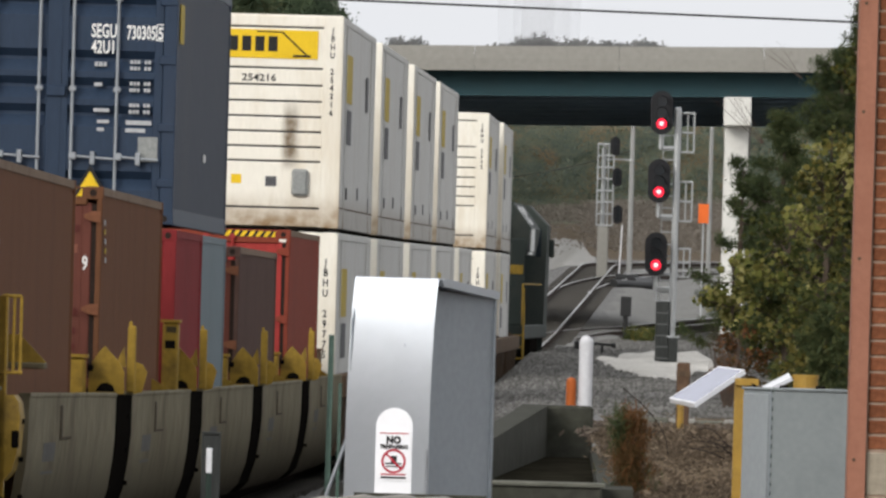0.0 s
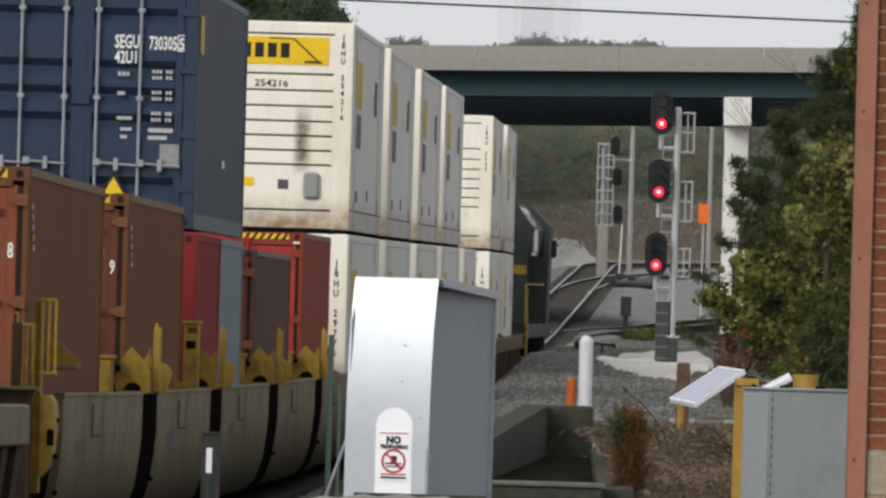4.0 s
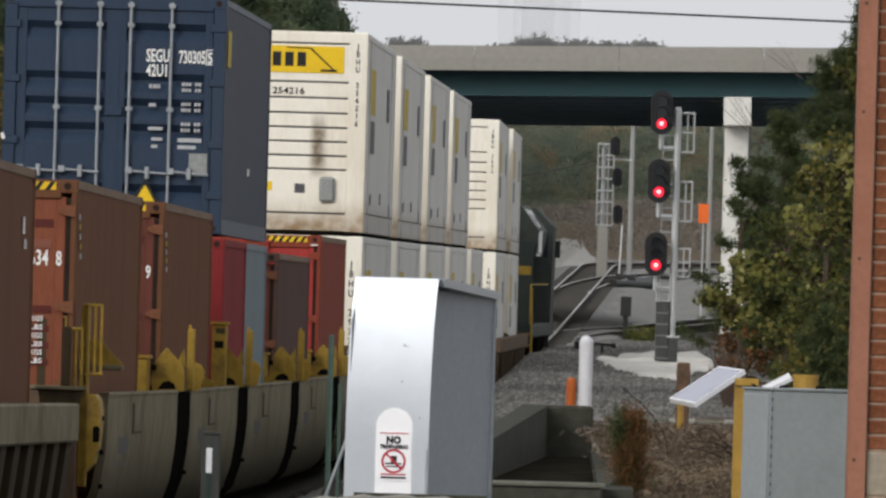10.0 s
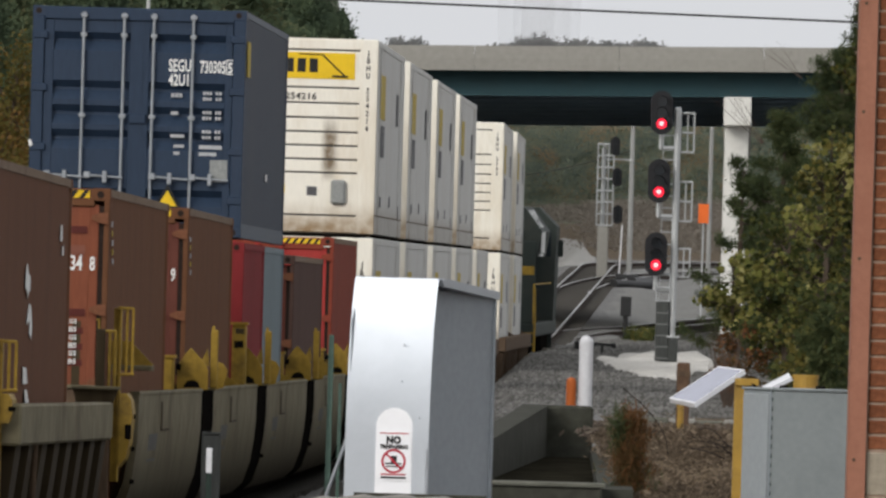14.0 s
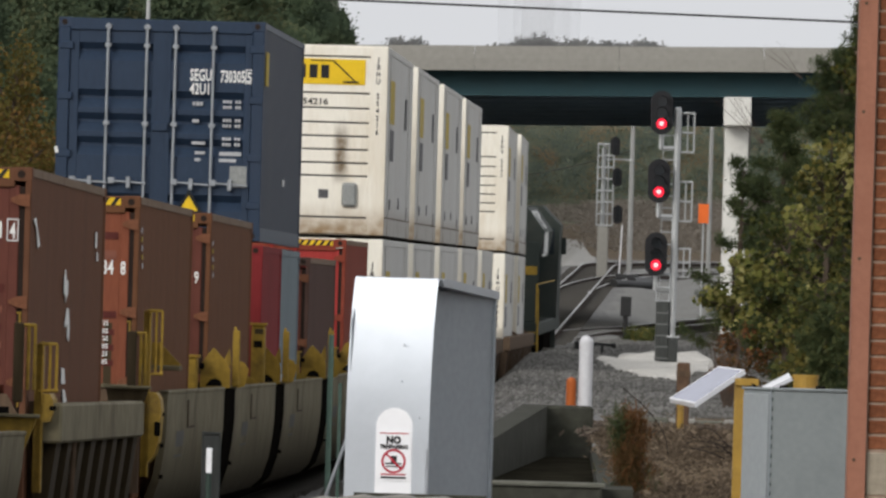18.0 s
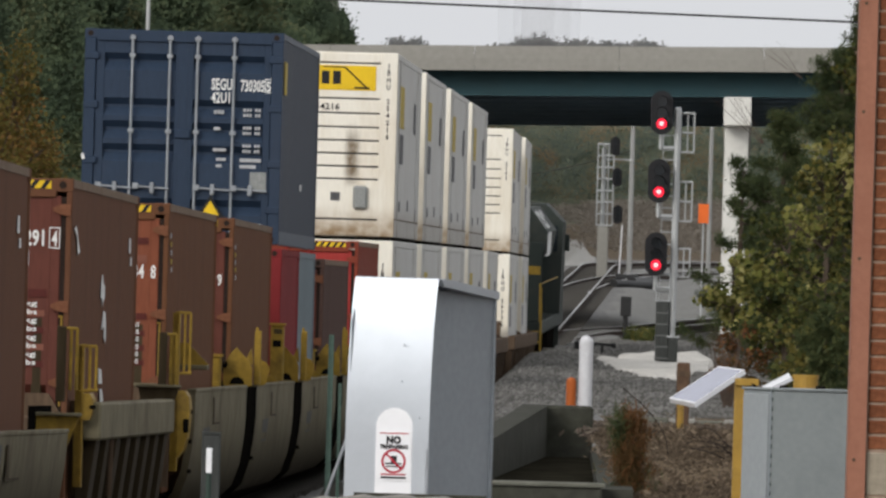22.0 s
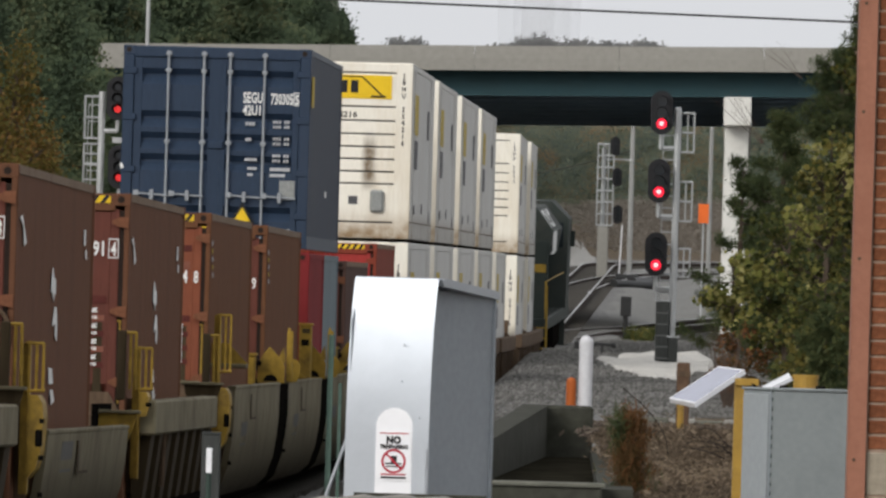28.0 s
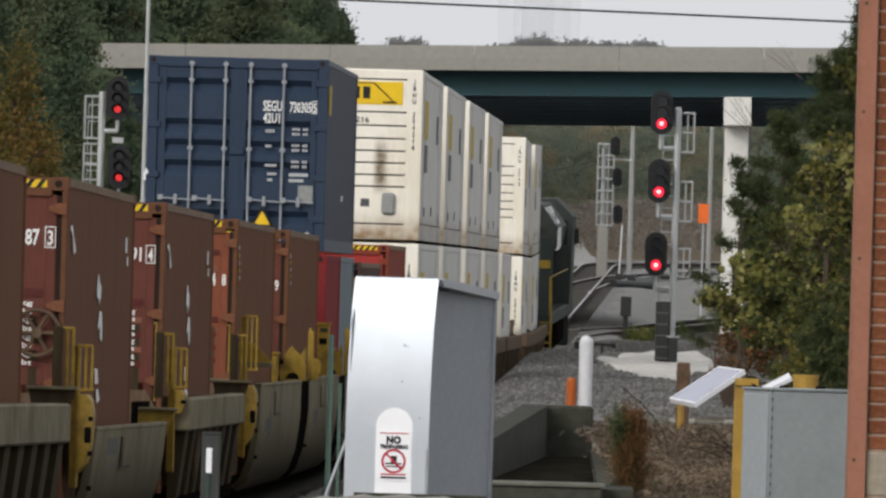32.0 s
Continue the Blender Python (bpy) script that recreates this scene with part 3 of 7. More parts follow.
def bridge():
    b = thing("road_bridge", "concrete and green steel girder road bridge over the railway", "bridge")
    x0, x1, width, n = -13.5, 34.0, 31.0, 8
    grade, fall = 0.022, 0.021

    def gz(x, y):
        return BR_Z0 + grade * (x - BR_X0) - fall * (y - BR_Y)
    tilt = Matrix.Rotation(-math.atan(grade), 4, "Y") @ Matrix.Rotation(-math.atan(fall), 4, "X")
    at = Matrix.Translation((BR_X0, BR_Y, BR_Z0)) @ tilt
    length = (x0 - BR_X0, x1 - BR_X0)
    for i in range(n):
        y = 1.25 + i * (width - 2.5) / (n - 1)
        fw, ft = (0.22, 0.04) if i == 0 else (0.15, 0.022)
        g = part("girder", PR([(y - fw, 0), (y + fw, 0), (y + fw, ft), (y + 0.012, ft + 0.01), (y + 0.012, 0.93), (y + 0.2, 0.94), (y + 0.2, 0.98),
                               (y - 0.2, 0.98), (y - 0.2, 0.94), (y - 0.012, 0.93), (y - 0.012, ft + 0.01), (y - fw, ft)], *length, axis="x"),
                 GIRDER if i == 0 else GIRDER_LIFTED, b, "green painted steel girder" if i == 0 else "steel girder, paint lightened for weak bounced light")
        g.matrix_basis = at
    d = part("deck", B(*length, 0, width, 0.985, 1.2), CONCRETE, b, "weathered concrete deck slab")
    d.matrix_basis = at
    for i, y in enumerate((0.0, width - 0.3)):
        k, step = 0, 4.8
        x = length[0]
        while x < length[1]:
            w = min(step, length[1] - x)
            bm = bmesh.new()
            prism(bm, [(y - 0.02, 0.80), (y + 0.32, 0.80), (y + 0.32, 1.2), (y + 0.2, 1.62), (y + 0.02, 1.62), (y - 0.02, 1.2)] if i == 0 else
                  [(y, 1.2), (y + 0.3, 1.2), (y + 0.26, 1.62), (y + 0.08, 1.62)], x + 0.008, x + w - 0.008, "x")
            p = part("parapet_panel", bm, CONCRETE, b)
            p.matrix_basis = at
            x += w
    # bents of a cap on two columns each
    for cx in (9.63, -9.6, 30.0):
        top = 0.0
        bm = B(cx - 0.46 - BR_X0, cx + 0.46 - BR_X0, -0.6, width + 0.4, -1.0, -0.06, bevel=0.02)
        skew = cx / BR_Y
        for v in bm.verts:
            v.co.x += skew * v.co.y
        cap = part("pier_cap", bm, PALE_CONCRETE, b, "pale concrete pier cap")
        cap.matrix_basis = at
        for y in (BR_Y + 1.2, BR_Y + 15, BR_Y + 28):
            z = gz(cx, y) - 0.95
            qx = cx + skew * (y - BR_Y)
            part("column", B(qx - 0.4, qx + 0.4, y - 0.4, y + 0.4, ground_z(cx, y) - 0.6, z, bevel=0.03), PALE_CONCRETE, b, "square pale concrete column")
    return b


bridge()


def loose_ballast():
    """Loose stones strewn over the gravel, joined as one."""
    n = 78000
    rng = np.random.default_rng(3)
    y = 95 + 330 * rng.random(n) ** 1.2
    x = np.array([line_x(v) for v in y]) + 2.5 + rng.random(n) * 5.6
    keep = ~((y < 126) & (x > 1.2)) & ~((y < 114) & (x > -0.25 + 0.0346 * (y - 86)))
    x, y = x[keep], y[keep]
    n = len(x)
    z = np.array([ground_z(a, b) for a, b in zip(x, y)])
    base = np.array([(1, 0, 0), (0, 1, 0), (-1, 0, 0), (0, -1, 0), (0, 0, 1), (0, 0, -1)], float)
    size = rng.uniform(0.014, 0.034, n) * (0.7 + y / 520)
    v = base[None] * (0.65 + 0.7 * rng.random((n, 6, 1))) + rng.normal(0, 0.18, (n, 6, 3))
    a = rng.random(n) * math.tau
    c, s = np.cos(a)[:, None], np.sin(a)[:, None]
    v = np.stack([v[..., 0] * c - v[..., 1] * s, v[..., 0] * s + v[..., 1] * c, v[..., 2] * 0.8], -1) * size[:, None, None]
    v += np.stack([x, y, z], -1)[:, None, :]
    f = np.array([(0, 1, 4), (1, 2, 4), (2, 3, 4), (3, 0, 4), (1, 0, 5), (2, 1, 5), (3, 2, 5), (0, 3, 5)])
    f = (f[None] + 6 * np.arange(n)[:, None, None]).reshape(-1)
    me = bpy.data.meshes.new("loose_ballast")
    me.vertices.add(n * 6)
    me.vertices.foreach_set("co", v.ravel())
    me.loops.add(len(f))
    me.loops.foreach_set("vertex_index", f.astype(np.int32))
    me.polygons.add(len(f) // 3)
    me.polygons.foreach_set("loop_start", np.arange(0, len(f), 3, dtype=np.int32))
    me.update(calc_edges=True)
    me.materials.append(leaf_material("ballast_stone", [(0.10, 0.096, 0.088), (0.18, 0.175, 0.163), (0.29, 0.282, 0.265)], 0.9))
    tagged(new("loose_ballast", me), "loose grey ballast stones", "ballast", kind="stuff")


loose_ballast()


# ---- the train ----
def corrugated_side(bm, x, y0, y1, z0, z1, depth, pitch, sign):
    """A side wall whose sheet is folded into upright ribs."""
    n = max(2, int((y1 - y0) / pitch))
    p = (y1 - y0) / n
    pts = []
    for i in range(n):
        a = y0 + i * p
        pts += [(a, 0), (a + p * 0.28, 0), (a + p * 0.5, 1), (a + p * 0.78, 1)]
    pts.append((y1, 0))
    vs = [[bm.verts.new((x - sign * depth * k, a, z)) for a, k in pts] for z in (z0, z1)]
    for i in range(len(pts) - 1):
        q = (vs[0][i], vs[0][i + 1], vs[1][i + 1], vs[1][i])
        bm.faces.new(q if sign > 0 else q[::-1])


def castings(parent, w, length, h, mat):
    """Eight corner castings, 0.18 m long, with their holes."""
    bm = bmesh.new()
    box(bm, -0.081, 0.081, -0.089, 0.089, -0.059, 0.059, bevel=0.008)
    c = part("corner_casting", bm, mat, parent)
    hole = part("casting_hole", T((-0.01, -0.0905, 0), (-0.01, -0.084, 0), 0.034, seg=10), GAP_SHADE, c)
    first = True
    for x in (-1, 1):
        for y in (0, 1):
            for z in (0, 1):
                m = Matrix.Translation((x * (w / 2 - 0.081 + 0.003), 0.089 - 0.003 + y * (length - 0.172), 0.059 + z * (h - 0.118)))
                if first:
                    c.matrix_basis = m
                    first = False
                else:
                    o = again(c, m)
                    if not y:
                        again(hole, Matrix(), o)


def shell(parent, w, length, h, side, roof, post, label_side="", top=None, post_w=0.14):
    for s in (-1, 1):
        bm = bmesh.new()
        corrugated_side(bm, s * (w / 2 - 0.012), 0.12, length - 0.1, 0.16, h - 0.07, 0.006, 0.28, s)
        part("side_wall", bm, side, parent, label_side)
        part("bottom_rail", B(*sorted((s * (w / 2 - 0.09), s * (w / 2 - 0.004))), 0.16, length - 0.16, 0.0, 0.165), post, parent)
        part("top_rail", B(*sorted((s * (w / 2 - 0.07), s * (w / 2 - 0.003))), 0.16, length - 0.16, h - 0.075, h - 0.004), top or post, parent)
        part("corner_post", B(*sorted((s * (w / 2 - post_w), s * (w / 2))), 0.0, 0.12, 0.11, h - 0.11, bevel=0.01), post, parent)
        part("corner_post", B(*sorted((s * (w / 2 - 0.14), s * (w / 2))), length - 0.12, length, 0.11, h - 0.11, bevel=0.012), post, parent)
    part("roof", B(-w / 2 + 0.06, w / 2 - 0.06, 0.1, length - 0.08, h - 0.06, h - 0.02), roof, parent)
    part("front_wall", B(-w / 2 + 0.12, w / 2 - 0.12, length - 0.06, length - 0.03, 0.12, h - 0.1), side, parent)
    part("floor", B(-w / 2 + 0.1, w / 2 - 0.1, 0.06, length - 0.08, 0.05, 0.14), CAR_DARK, parent)


def door_leaf(parent, x0, x1, h, mat, panels, inset=0.03):
    """One door of a rear end: a sheet with pressed-in bands (z from, z to) between plain borders."""
    bm = bmesh.new()
    z0, z1, back = 0.17, h - 0.15, inset + 0.1
    prof = [(back, z0), (inset, z0)]
    for a, b in panels:
        prof += [(inset, a), (inset + 0.075, a + 0.11), (inset + 0.075, b - 0.08), (inset, b)]
    prof += [(inset, z1), (back, z1)]
    prism(bm, prof, x0 + 0.11, x1 - 0.09, "x")
    d = part("door", bm, mat, parent)
    part("door_stile", B(x0 + 0.004, x0 + 0.11, inset - 0.003, back, z0, z1, bevel=0.006), mat, d)
    part("door_stile", B(x1 - 0.09, x1 - 0.004, inset - 0.003, back, z0, z1, bevel=0.006), mat, d)
    return d


def lock_rods(door, xs, h, mat, low, y=-0.03):
    for x in xs:
        rod = part("lock_rod", T((x, y, 0.12), (x, y, h - 0.06), 0.0165, seg=8), mat, door)
        for z in (0.2, low + 0.45, h - 0.32, h - 0.1):
            part("rod_bracket", B(x - 0.038, x + 0.038, y - 0.018, y + 0.05, z - 0.026, z + 0.026, bevel=0.01), mat, rod)


def handle(door, x0, x1, z, mat, y=-0.055):
    bm = bmesh.new()
    tube(bm, (x0, y, z), (x1, y, z - 0.025), 0.014)
    xm = (x0 + x1) / 2
    box(bm, xm - 0.025, xm + 0.025, y - 0.03, y + 0.05, z - 0.085, z + 0.05, bevel=0.008)
    box(bm, x0 - 0.03, x0 + 0.045, y - 0.02, y + 0.05, z - 0.035, z + 0.04, bevel=0.008)
    part("door_handle", bm, mat, door)


def bars(parent, rows, mat, name="print_bar", y=-0.004):
    """Lines of small print as plain bars: (x0, x1, z0, z1) on the rear."""
    for x0, x1, z0, z1 in rows:
        part(name, B(x0, x1, y, y + 0.03, z0, z1), mat, parent)


def hinges(parent, xs, zs, w, mat):
    for x in xs:
        for z in zs:
            part("hinge", B(x - w, x + w, -0.015, 0.03, z - 0.045, z + 0.045, bevel=0.01), mat, parent)


def hazard_strip(parent, x0, x1, z0, z1, y=-0.006):
    part("hazard_strip", B(x0, x1, y, y + 0.005, z0, z1), YELLOW_SIGN, parent, "yellow and black height warning strip")
    bm = bmesh.new()
    n = max(2, int((x1 - x0) / 0.095))
    for i in range(n):
        a = x0 + (x1 - x0) * i / n
        w = (x1 - x0) / n
        bm.faces.new([bm.verts.new((p, y - 0.002, q)) for p, q in ((a, z0), (a + w * 0.45, z0), (a + w * 0.95, z1), (a + w * 0.5, z1))])
    part("hazard_stripe", bm, BLACK_PAINT, parent)


def blue_container():
    w, length, h = 2.438, 12.19, 2.591
    c = thing("shipping_container", "dark blue shipping container with closed doors and silver lock rods", "container", "containers on the train")
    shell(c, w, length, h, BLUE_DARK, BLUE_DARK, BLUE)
    castings(c, w, length, h, BLUE)
    part("door_header", B(-w / 2 + 0.14, w / 2 - 0.14, 0.0, 0.1, h - 0.15, h - 0.005, bevel=0.01), BLUE, c)
    part("door_sill", B(-w / 2 + 0.14, w / 2 - 0.14, 0.0, 0.1, 0.0, 0.165, bevel=0.01), BLUE, c)
    pan = [(0.34, 0.53), (0.97, 1.19), (1.25, 1.47), (1.53, 1.75), (2.09, 2.30)]
    left = door_leaf(c, -1.08, -0.012, h, BLUE, pan)
    right = door_leaf(c, 0.012, 1.08, h, BLUE, pan)
    part("door_gasket", B(-0.05, 0.05, 0.02, 0.06, 0.17, h - 0.15), BLUE, c)
    lock_rods(left, (-0.63, -0.17), h, GALV, 0.9)
    lock_rods(right, (0.17, 0.62), h, GALV, 0.9)
    for d, x in ((left, -1.02), (left, -0.56), (right, 0.18), (right, 0.64)):
        handle(d, x, x + 0.42, 0.67, GALV)
    hinges(c, (-1.13, 1.13), (0.42, 0.98, 1.66, 2.26), 0.09, BLUE)
    part("latch_plate", B(-0.1, 0.1, -0.01, 0.04, 1.27, 1.38, bevel=0.01), BLUE, c)
    f = 0.022
    lettering("SEGU", 0.195, right, rear_at(0.30, f, 1.88), width=0.255)
    lettering("730305", 0.195, right, rear_at(0.66, f, 1.87), width=0.29)
    lettering("5", 0.17, right, rear_at(0.975, f, 1.875), width=0.055)
    for q in ((0.955, 1.05, 2.015, 2.027), (0.955, 1.05, 1.855, 1.867), (0.955, 0.967, 1.855, 2.027), (1.038, 1.05, 1.855, 2.027)):
        part("check_digit_frame", B(q[0], q[1], f - 0.002, f + 0.008, q[2], q[3]), WHITE_PAINT, right)
    lettering("42U1", 0.185, right, rear_at(0.30, f, 1.72), width=0.23)
    bars(right, [(0.34, 0.37, 1.585, 1.63), (0.38, 0.42, 1.585, 1.63), (0.43, 0.46, 1.585, 1.63), (0.34, 0.42, 1.385, 1.42), (0.34, 0.50, 1.125, 1.16), (0.38, 0.50, 1.01, 1.045), (0.38, 0.45, 0.93, 0.965),
                 (0.67, 0.93, 1.0, 1.045), (0.67, 0.87, 0.925, 0.965)], SMALL_PRINT, y=f)
    bars(right, [(p, q, z, z + 0.036) for z in (1.62, 1.555, 1.40, 1.335, 1.18, 1.115) for p, q in ((0.70, 0.73), (0.74, 0.765), (0.775, 0.80), (0.845, 0.87), (0.88, 0.91))], SMALL_PRINT, y=f)
    part("data_plate", B(0.80, 1.0, f - 0.004, f + 0.01, 0.63, 0.88), GREY_DECAL, right, "pale grey data placard")
    part("warning_decal", PR([(0.222, 0.34), (0.438, 0.34), (0.33, 0.52)], -0.068, -0.06), YELLOW_SIGN, right, "yellow triangular warning decal")
    part("decal_border", PR([(0.165, 0.315), (0.495, 0.315), (0.33, 0.585)], -0.06, -0.05), BLACK_PAINT, right)
    part("round_decal", T((0.93, f - 0.004, 0.2), (0.93, f + 0.01, 0.2), 0.05, seg=14), WHITE_PAINT, right)
    part("decal", B(w / 2 - 0.004, w / 2 + 0.004, 0.55, 1.35, 1.85, 2.25), DULL_YELLOW, c, "yellow decal")
    part("decal", B(w / 2 - 0.004, w / 2 + 0.004, 6.4, 6.9, 0.72, 0.8), WHITE_PAINT, c)
    part("seal_tag", PR([(-w / 2 - 0.015, 1.05), (-w / 2 + 0.015, 1.06), (-w / 2 + 0.04, 0.99), (-w / 2 + 0.0, 0.98)], -0.02, -0.008), WHITE_PAINT, c, "small white tag")
    for ob in right.children:
        if ob.name.split(".")[0] in ("lettering", "print_bar", "check_digit_frame", "data_plate", "warning_decal", "decal_border", "round_decal"):
            ob.matrix_basis = Matrix.Translation((0.045, 0, 0)) @ ob.matrix_basis
    for ob in c.children:
        ob.matrix_basis = Matrix.Translation((-0.048, 0, 0)) @ ob.matrix_basis
    return c


def hinge_blades(parent, w, zs, mat):
    """Tapered hinge blades that reach from the corner posts over the door's edge."""
    for sx in (-1, 1):
        for z in zs:
            part("hinge", PR([(sx * (w / 2 - 0.012), z - 0.06), (sx * (w / 2 - 0.012), z + 0.05), (sx * (w / 2 - 0.10), z + 0.045), (sx * (w / 2 - 0.165), z + 0.015),
                              (sx * (w / 2 - 0.165), z - 0.015), (sx * (w / 2 - 0.10), z - 0.045)], -0.03, 0.02), mat, parent)


def side_logo(c, s):
    """White markings of a long side: a letter stroke, spindle-shaped emblem strokes and small bars."""
    for pts in (((0.45, 2.46), (0.75, 2.49), (1.1, 2.38), (1.45, 2.27), (1.1, 2.24), (0.9, 2.40)),
                ((5.45, 2.02), (5.6, 2.10), (5.75, 2.02), (6.05, 2.0), (6.05, 1.88), (5.85, 1.87), (5.75, 1.81), (5.6, 1.88), (5.4, 1.89)),
                ((6.0, 1.77), (6.25, 1.76), (6.45, 1.60), (6.4, 1.48), (6.15, 1.52), (6.2, 1.64), (5.75, 1.60), (5.75, 1.63)),
                ((5.3, 1.25), (5.8, 1.24), (6.0, 1.11), (5.4, 1.11)), ((5.6, 1.06), (5.95, 1.06), (6.3, 0.96), (5.8, 0.93)),
                ((10.5, 2.48), (10.7, 2.48), (10.75, 2.34), (10.5, 2.34)), ((10.8, 2.30), (10.95, 2.30), (11.0, 2.22), (10.8, 2.22))):
        part("side_marking", PR(pts, s - 0.004, s + 0.003, axis="x"), WHITE_PAINT, c)


def brown_container(label, side, door, digits, height=2.896, z_digits=2.31, side_marks="logo"):
    w, length, h = 2.438, 12.19, height
    c = thing("shipping_container", label, "container", "containers on the train")
    shell(c, w, length, h, side, side, side, top=DUSTY_RAIL, post_w=0.052)
    castings(c, w, length, h, side)
    part("door_header", B(-w / 2 + 0.14, w / 2 - 0.14, 0.0, 0.1, h - 0.17, h - 0.005, bevel=0.01), side, c)
    part("door_sill", B(-w / 2 + 0.14, w / 2 - 0.14, 0.0, 0.1, 0.0, 0.165, bevel=0.01), side, c)
    hazard_strip(c, 0.35, 1.03, h - 0.092, h - 0.022)
    pan = [(0.42, 0.6), (0.9, 1.1)]
    left = door_leaf(c, -1.125, -0.012, h, door, [p for p in pan if p[1] < h - 0.2])
    right = door_leaf(c, 0.012, 1.125, h, door, [p for p in pan if p[1] < h - 0.2])
    lock_rods(left, (-0.63, -0.17), h, door, 0.6)
    lock_rods(right, (0.17, 0.5), h, door, 0.6)
    handle(right, 0.18, 0.62, 0.62, door)
    for q in (-1, 1):
        # Dark strip standing for the shadowy recess between door and post.
        part("door_gap", B(*sorted((q * 1.119, q * 1.168)), 0.035, 0.06, 0.17, h - 0.16), GAP_SHADE, c)
    hinge_blades(c, w, (0.42, 1.12, h - 1.11, h - 0.27), RUST_HINGE if door is not RED else RED_WARM)
    f = 0.022
    if digits:
        z = z_digits
        lettering(digits[0], 0.19, right, rear_at(0.985 - 0.058 * len(digits[0]), f, z), width=0.056 * max(1, len(digits[0])))
        lettering(digits[1], 0.18, right, rear_at(1.045, f, z), width=0.05)
        lettering(digits[2], 0.18, right, rear_at(0.74, f, z - 0.175), width=0.056 * max(1, len(digits[2])))
        for q in () if side_marks != "logo" else ((1.022, 1.118, z + 0.15, z + 0.16), (1.022, 1.118, z - 0.025, z - 0.015), (1.022, 1.03, z - 0.025, z + 0.16), (1.11, 1.118, z - 0.025, z + 0.16)):
            part("check_digit_frame", B(q[0], q[1], f - 0.002, f + 0.008, q[2], q[3]), WHITE_PAINT, right)
        logo = side_marks == "logo"
        # flat bands that paint the door's pressings, dark where shaded and pale where lit
        for z0, z1 in ((1.86, 1.93),) if logo else ((2.48, 2.545), (1.725, 1.79)):
            part("print_band", B(0.60, 1.015, f - 0.003, f + 0.008, z0, z1), SHADED_BAND, right)
        if not logo:
            part("print_band", B(0.60, 1.0, f - 0.003, f + 0.008, 2.29, 2.37), LIT_BAND, right)
        for k in range(8 if logo else 6):
            zz = (1.785 if logo else 1.655) - 0.0735 * k
            if k % 2 == 1:
                part("print_band", B(0.60, 1.0, f - 0.003, f + 0.008, zz - 0.02, zz + 0.035), SHADED_BAND if k % 4 == 3 or not logo else LIT_BAND, right)
            x = 0.83 if logo else 0.84
            lettering(("kg" if k % 2 == 0 else "lbs") if logo else ("KGS" if k % 2 == 0 else "LBS"), 0.062, right, rear_at(x, f - 0.004, zz), width=0.105)
        bars(right, [(p, p + 0.035, zz, zz + 0.043) for zz in [(1.785 if logo else 1.655) - 0.0735 * k for k in range(8 if logo else 6)] for p in (0.60, 0.645, 0.69)], SMALL_PRINT, y=f - 0.004)
    s = w / 2
    if side_marks == "logo":
        side_logo(c, s)
    elif side_marks == "dots":
        for k in range(5):
            part("side_marking", B(s - 0.004, s + 0.003, 0.45 + 0.07 * k, 0.62 + 0.07 * k, 2.55 - 0.085 * k, 2.60 - 0.085 * k), DULL_YELLOW if k % 2 else SMALL_PRINT, c)
    return c


def short_container(label, side, door):
    w, length, h = 2.438, 6.06, 2.591
    c = thing("shipping_container", label, "container", "containers on the train")
    shell(c, w, length, h, side, side, side)
    castings(c, w, length, h, side)
    for s in (-1, 1):
        d = door_leaf(c, *sorted((s * 0.012, s * 1.08)), h, door, [(0.35, 0.6), (0.9, 1.15), (1.45, 1.7), (2.0, 2.2)])
        lock_rods(d, (s * 0.2, s * 0.63), h, door, 0.6)
        handle(d, s * 0.4 - 0.2, s * 0.4 + 0.2, 0.62, door)
    part("door_header", B(-w / 2 + 0.14, w / 2 - 0.14, 0.0, 0.1, h - 0.15, h - 0.005), side, c)
    bars(c, [(0.9, 1.02, 1.62, 1.78), (0.9, 1.02, 1.4, 1.55), (0.94, 1.04, 1.2, 1.3)], WHITE_PAINT, y=0.02)
    for a in ((0.6, 1.0, 0.45, 1.05), (1.5, 2.6, 0.25, 0.4)):
        part("side_marking", B(w / 2 - 0.004, w / 2 + 0.004, *a), SMALL_PRINT, c)
    return c


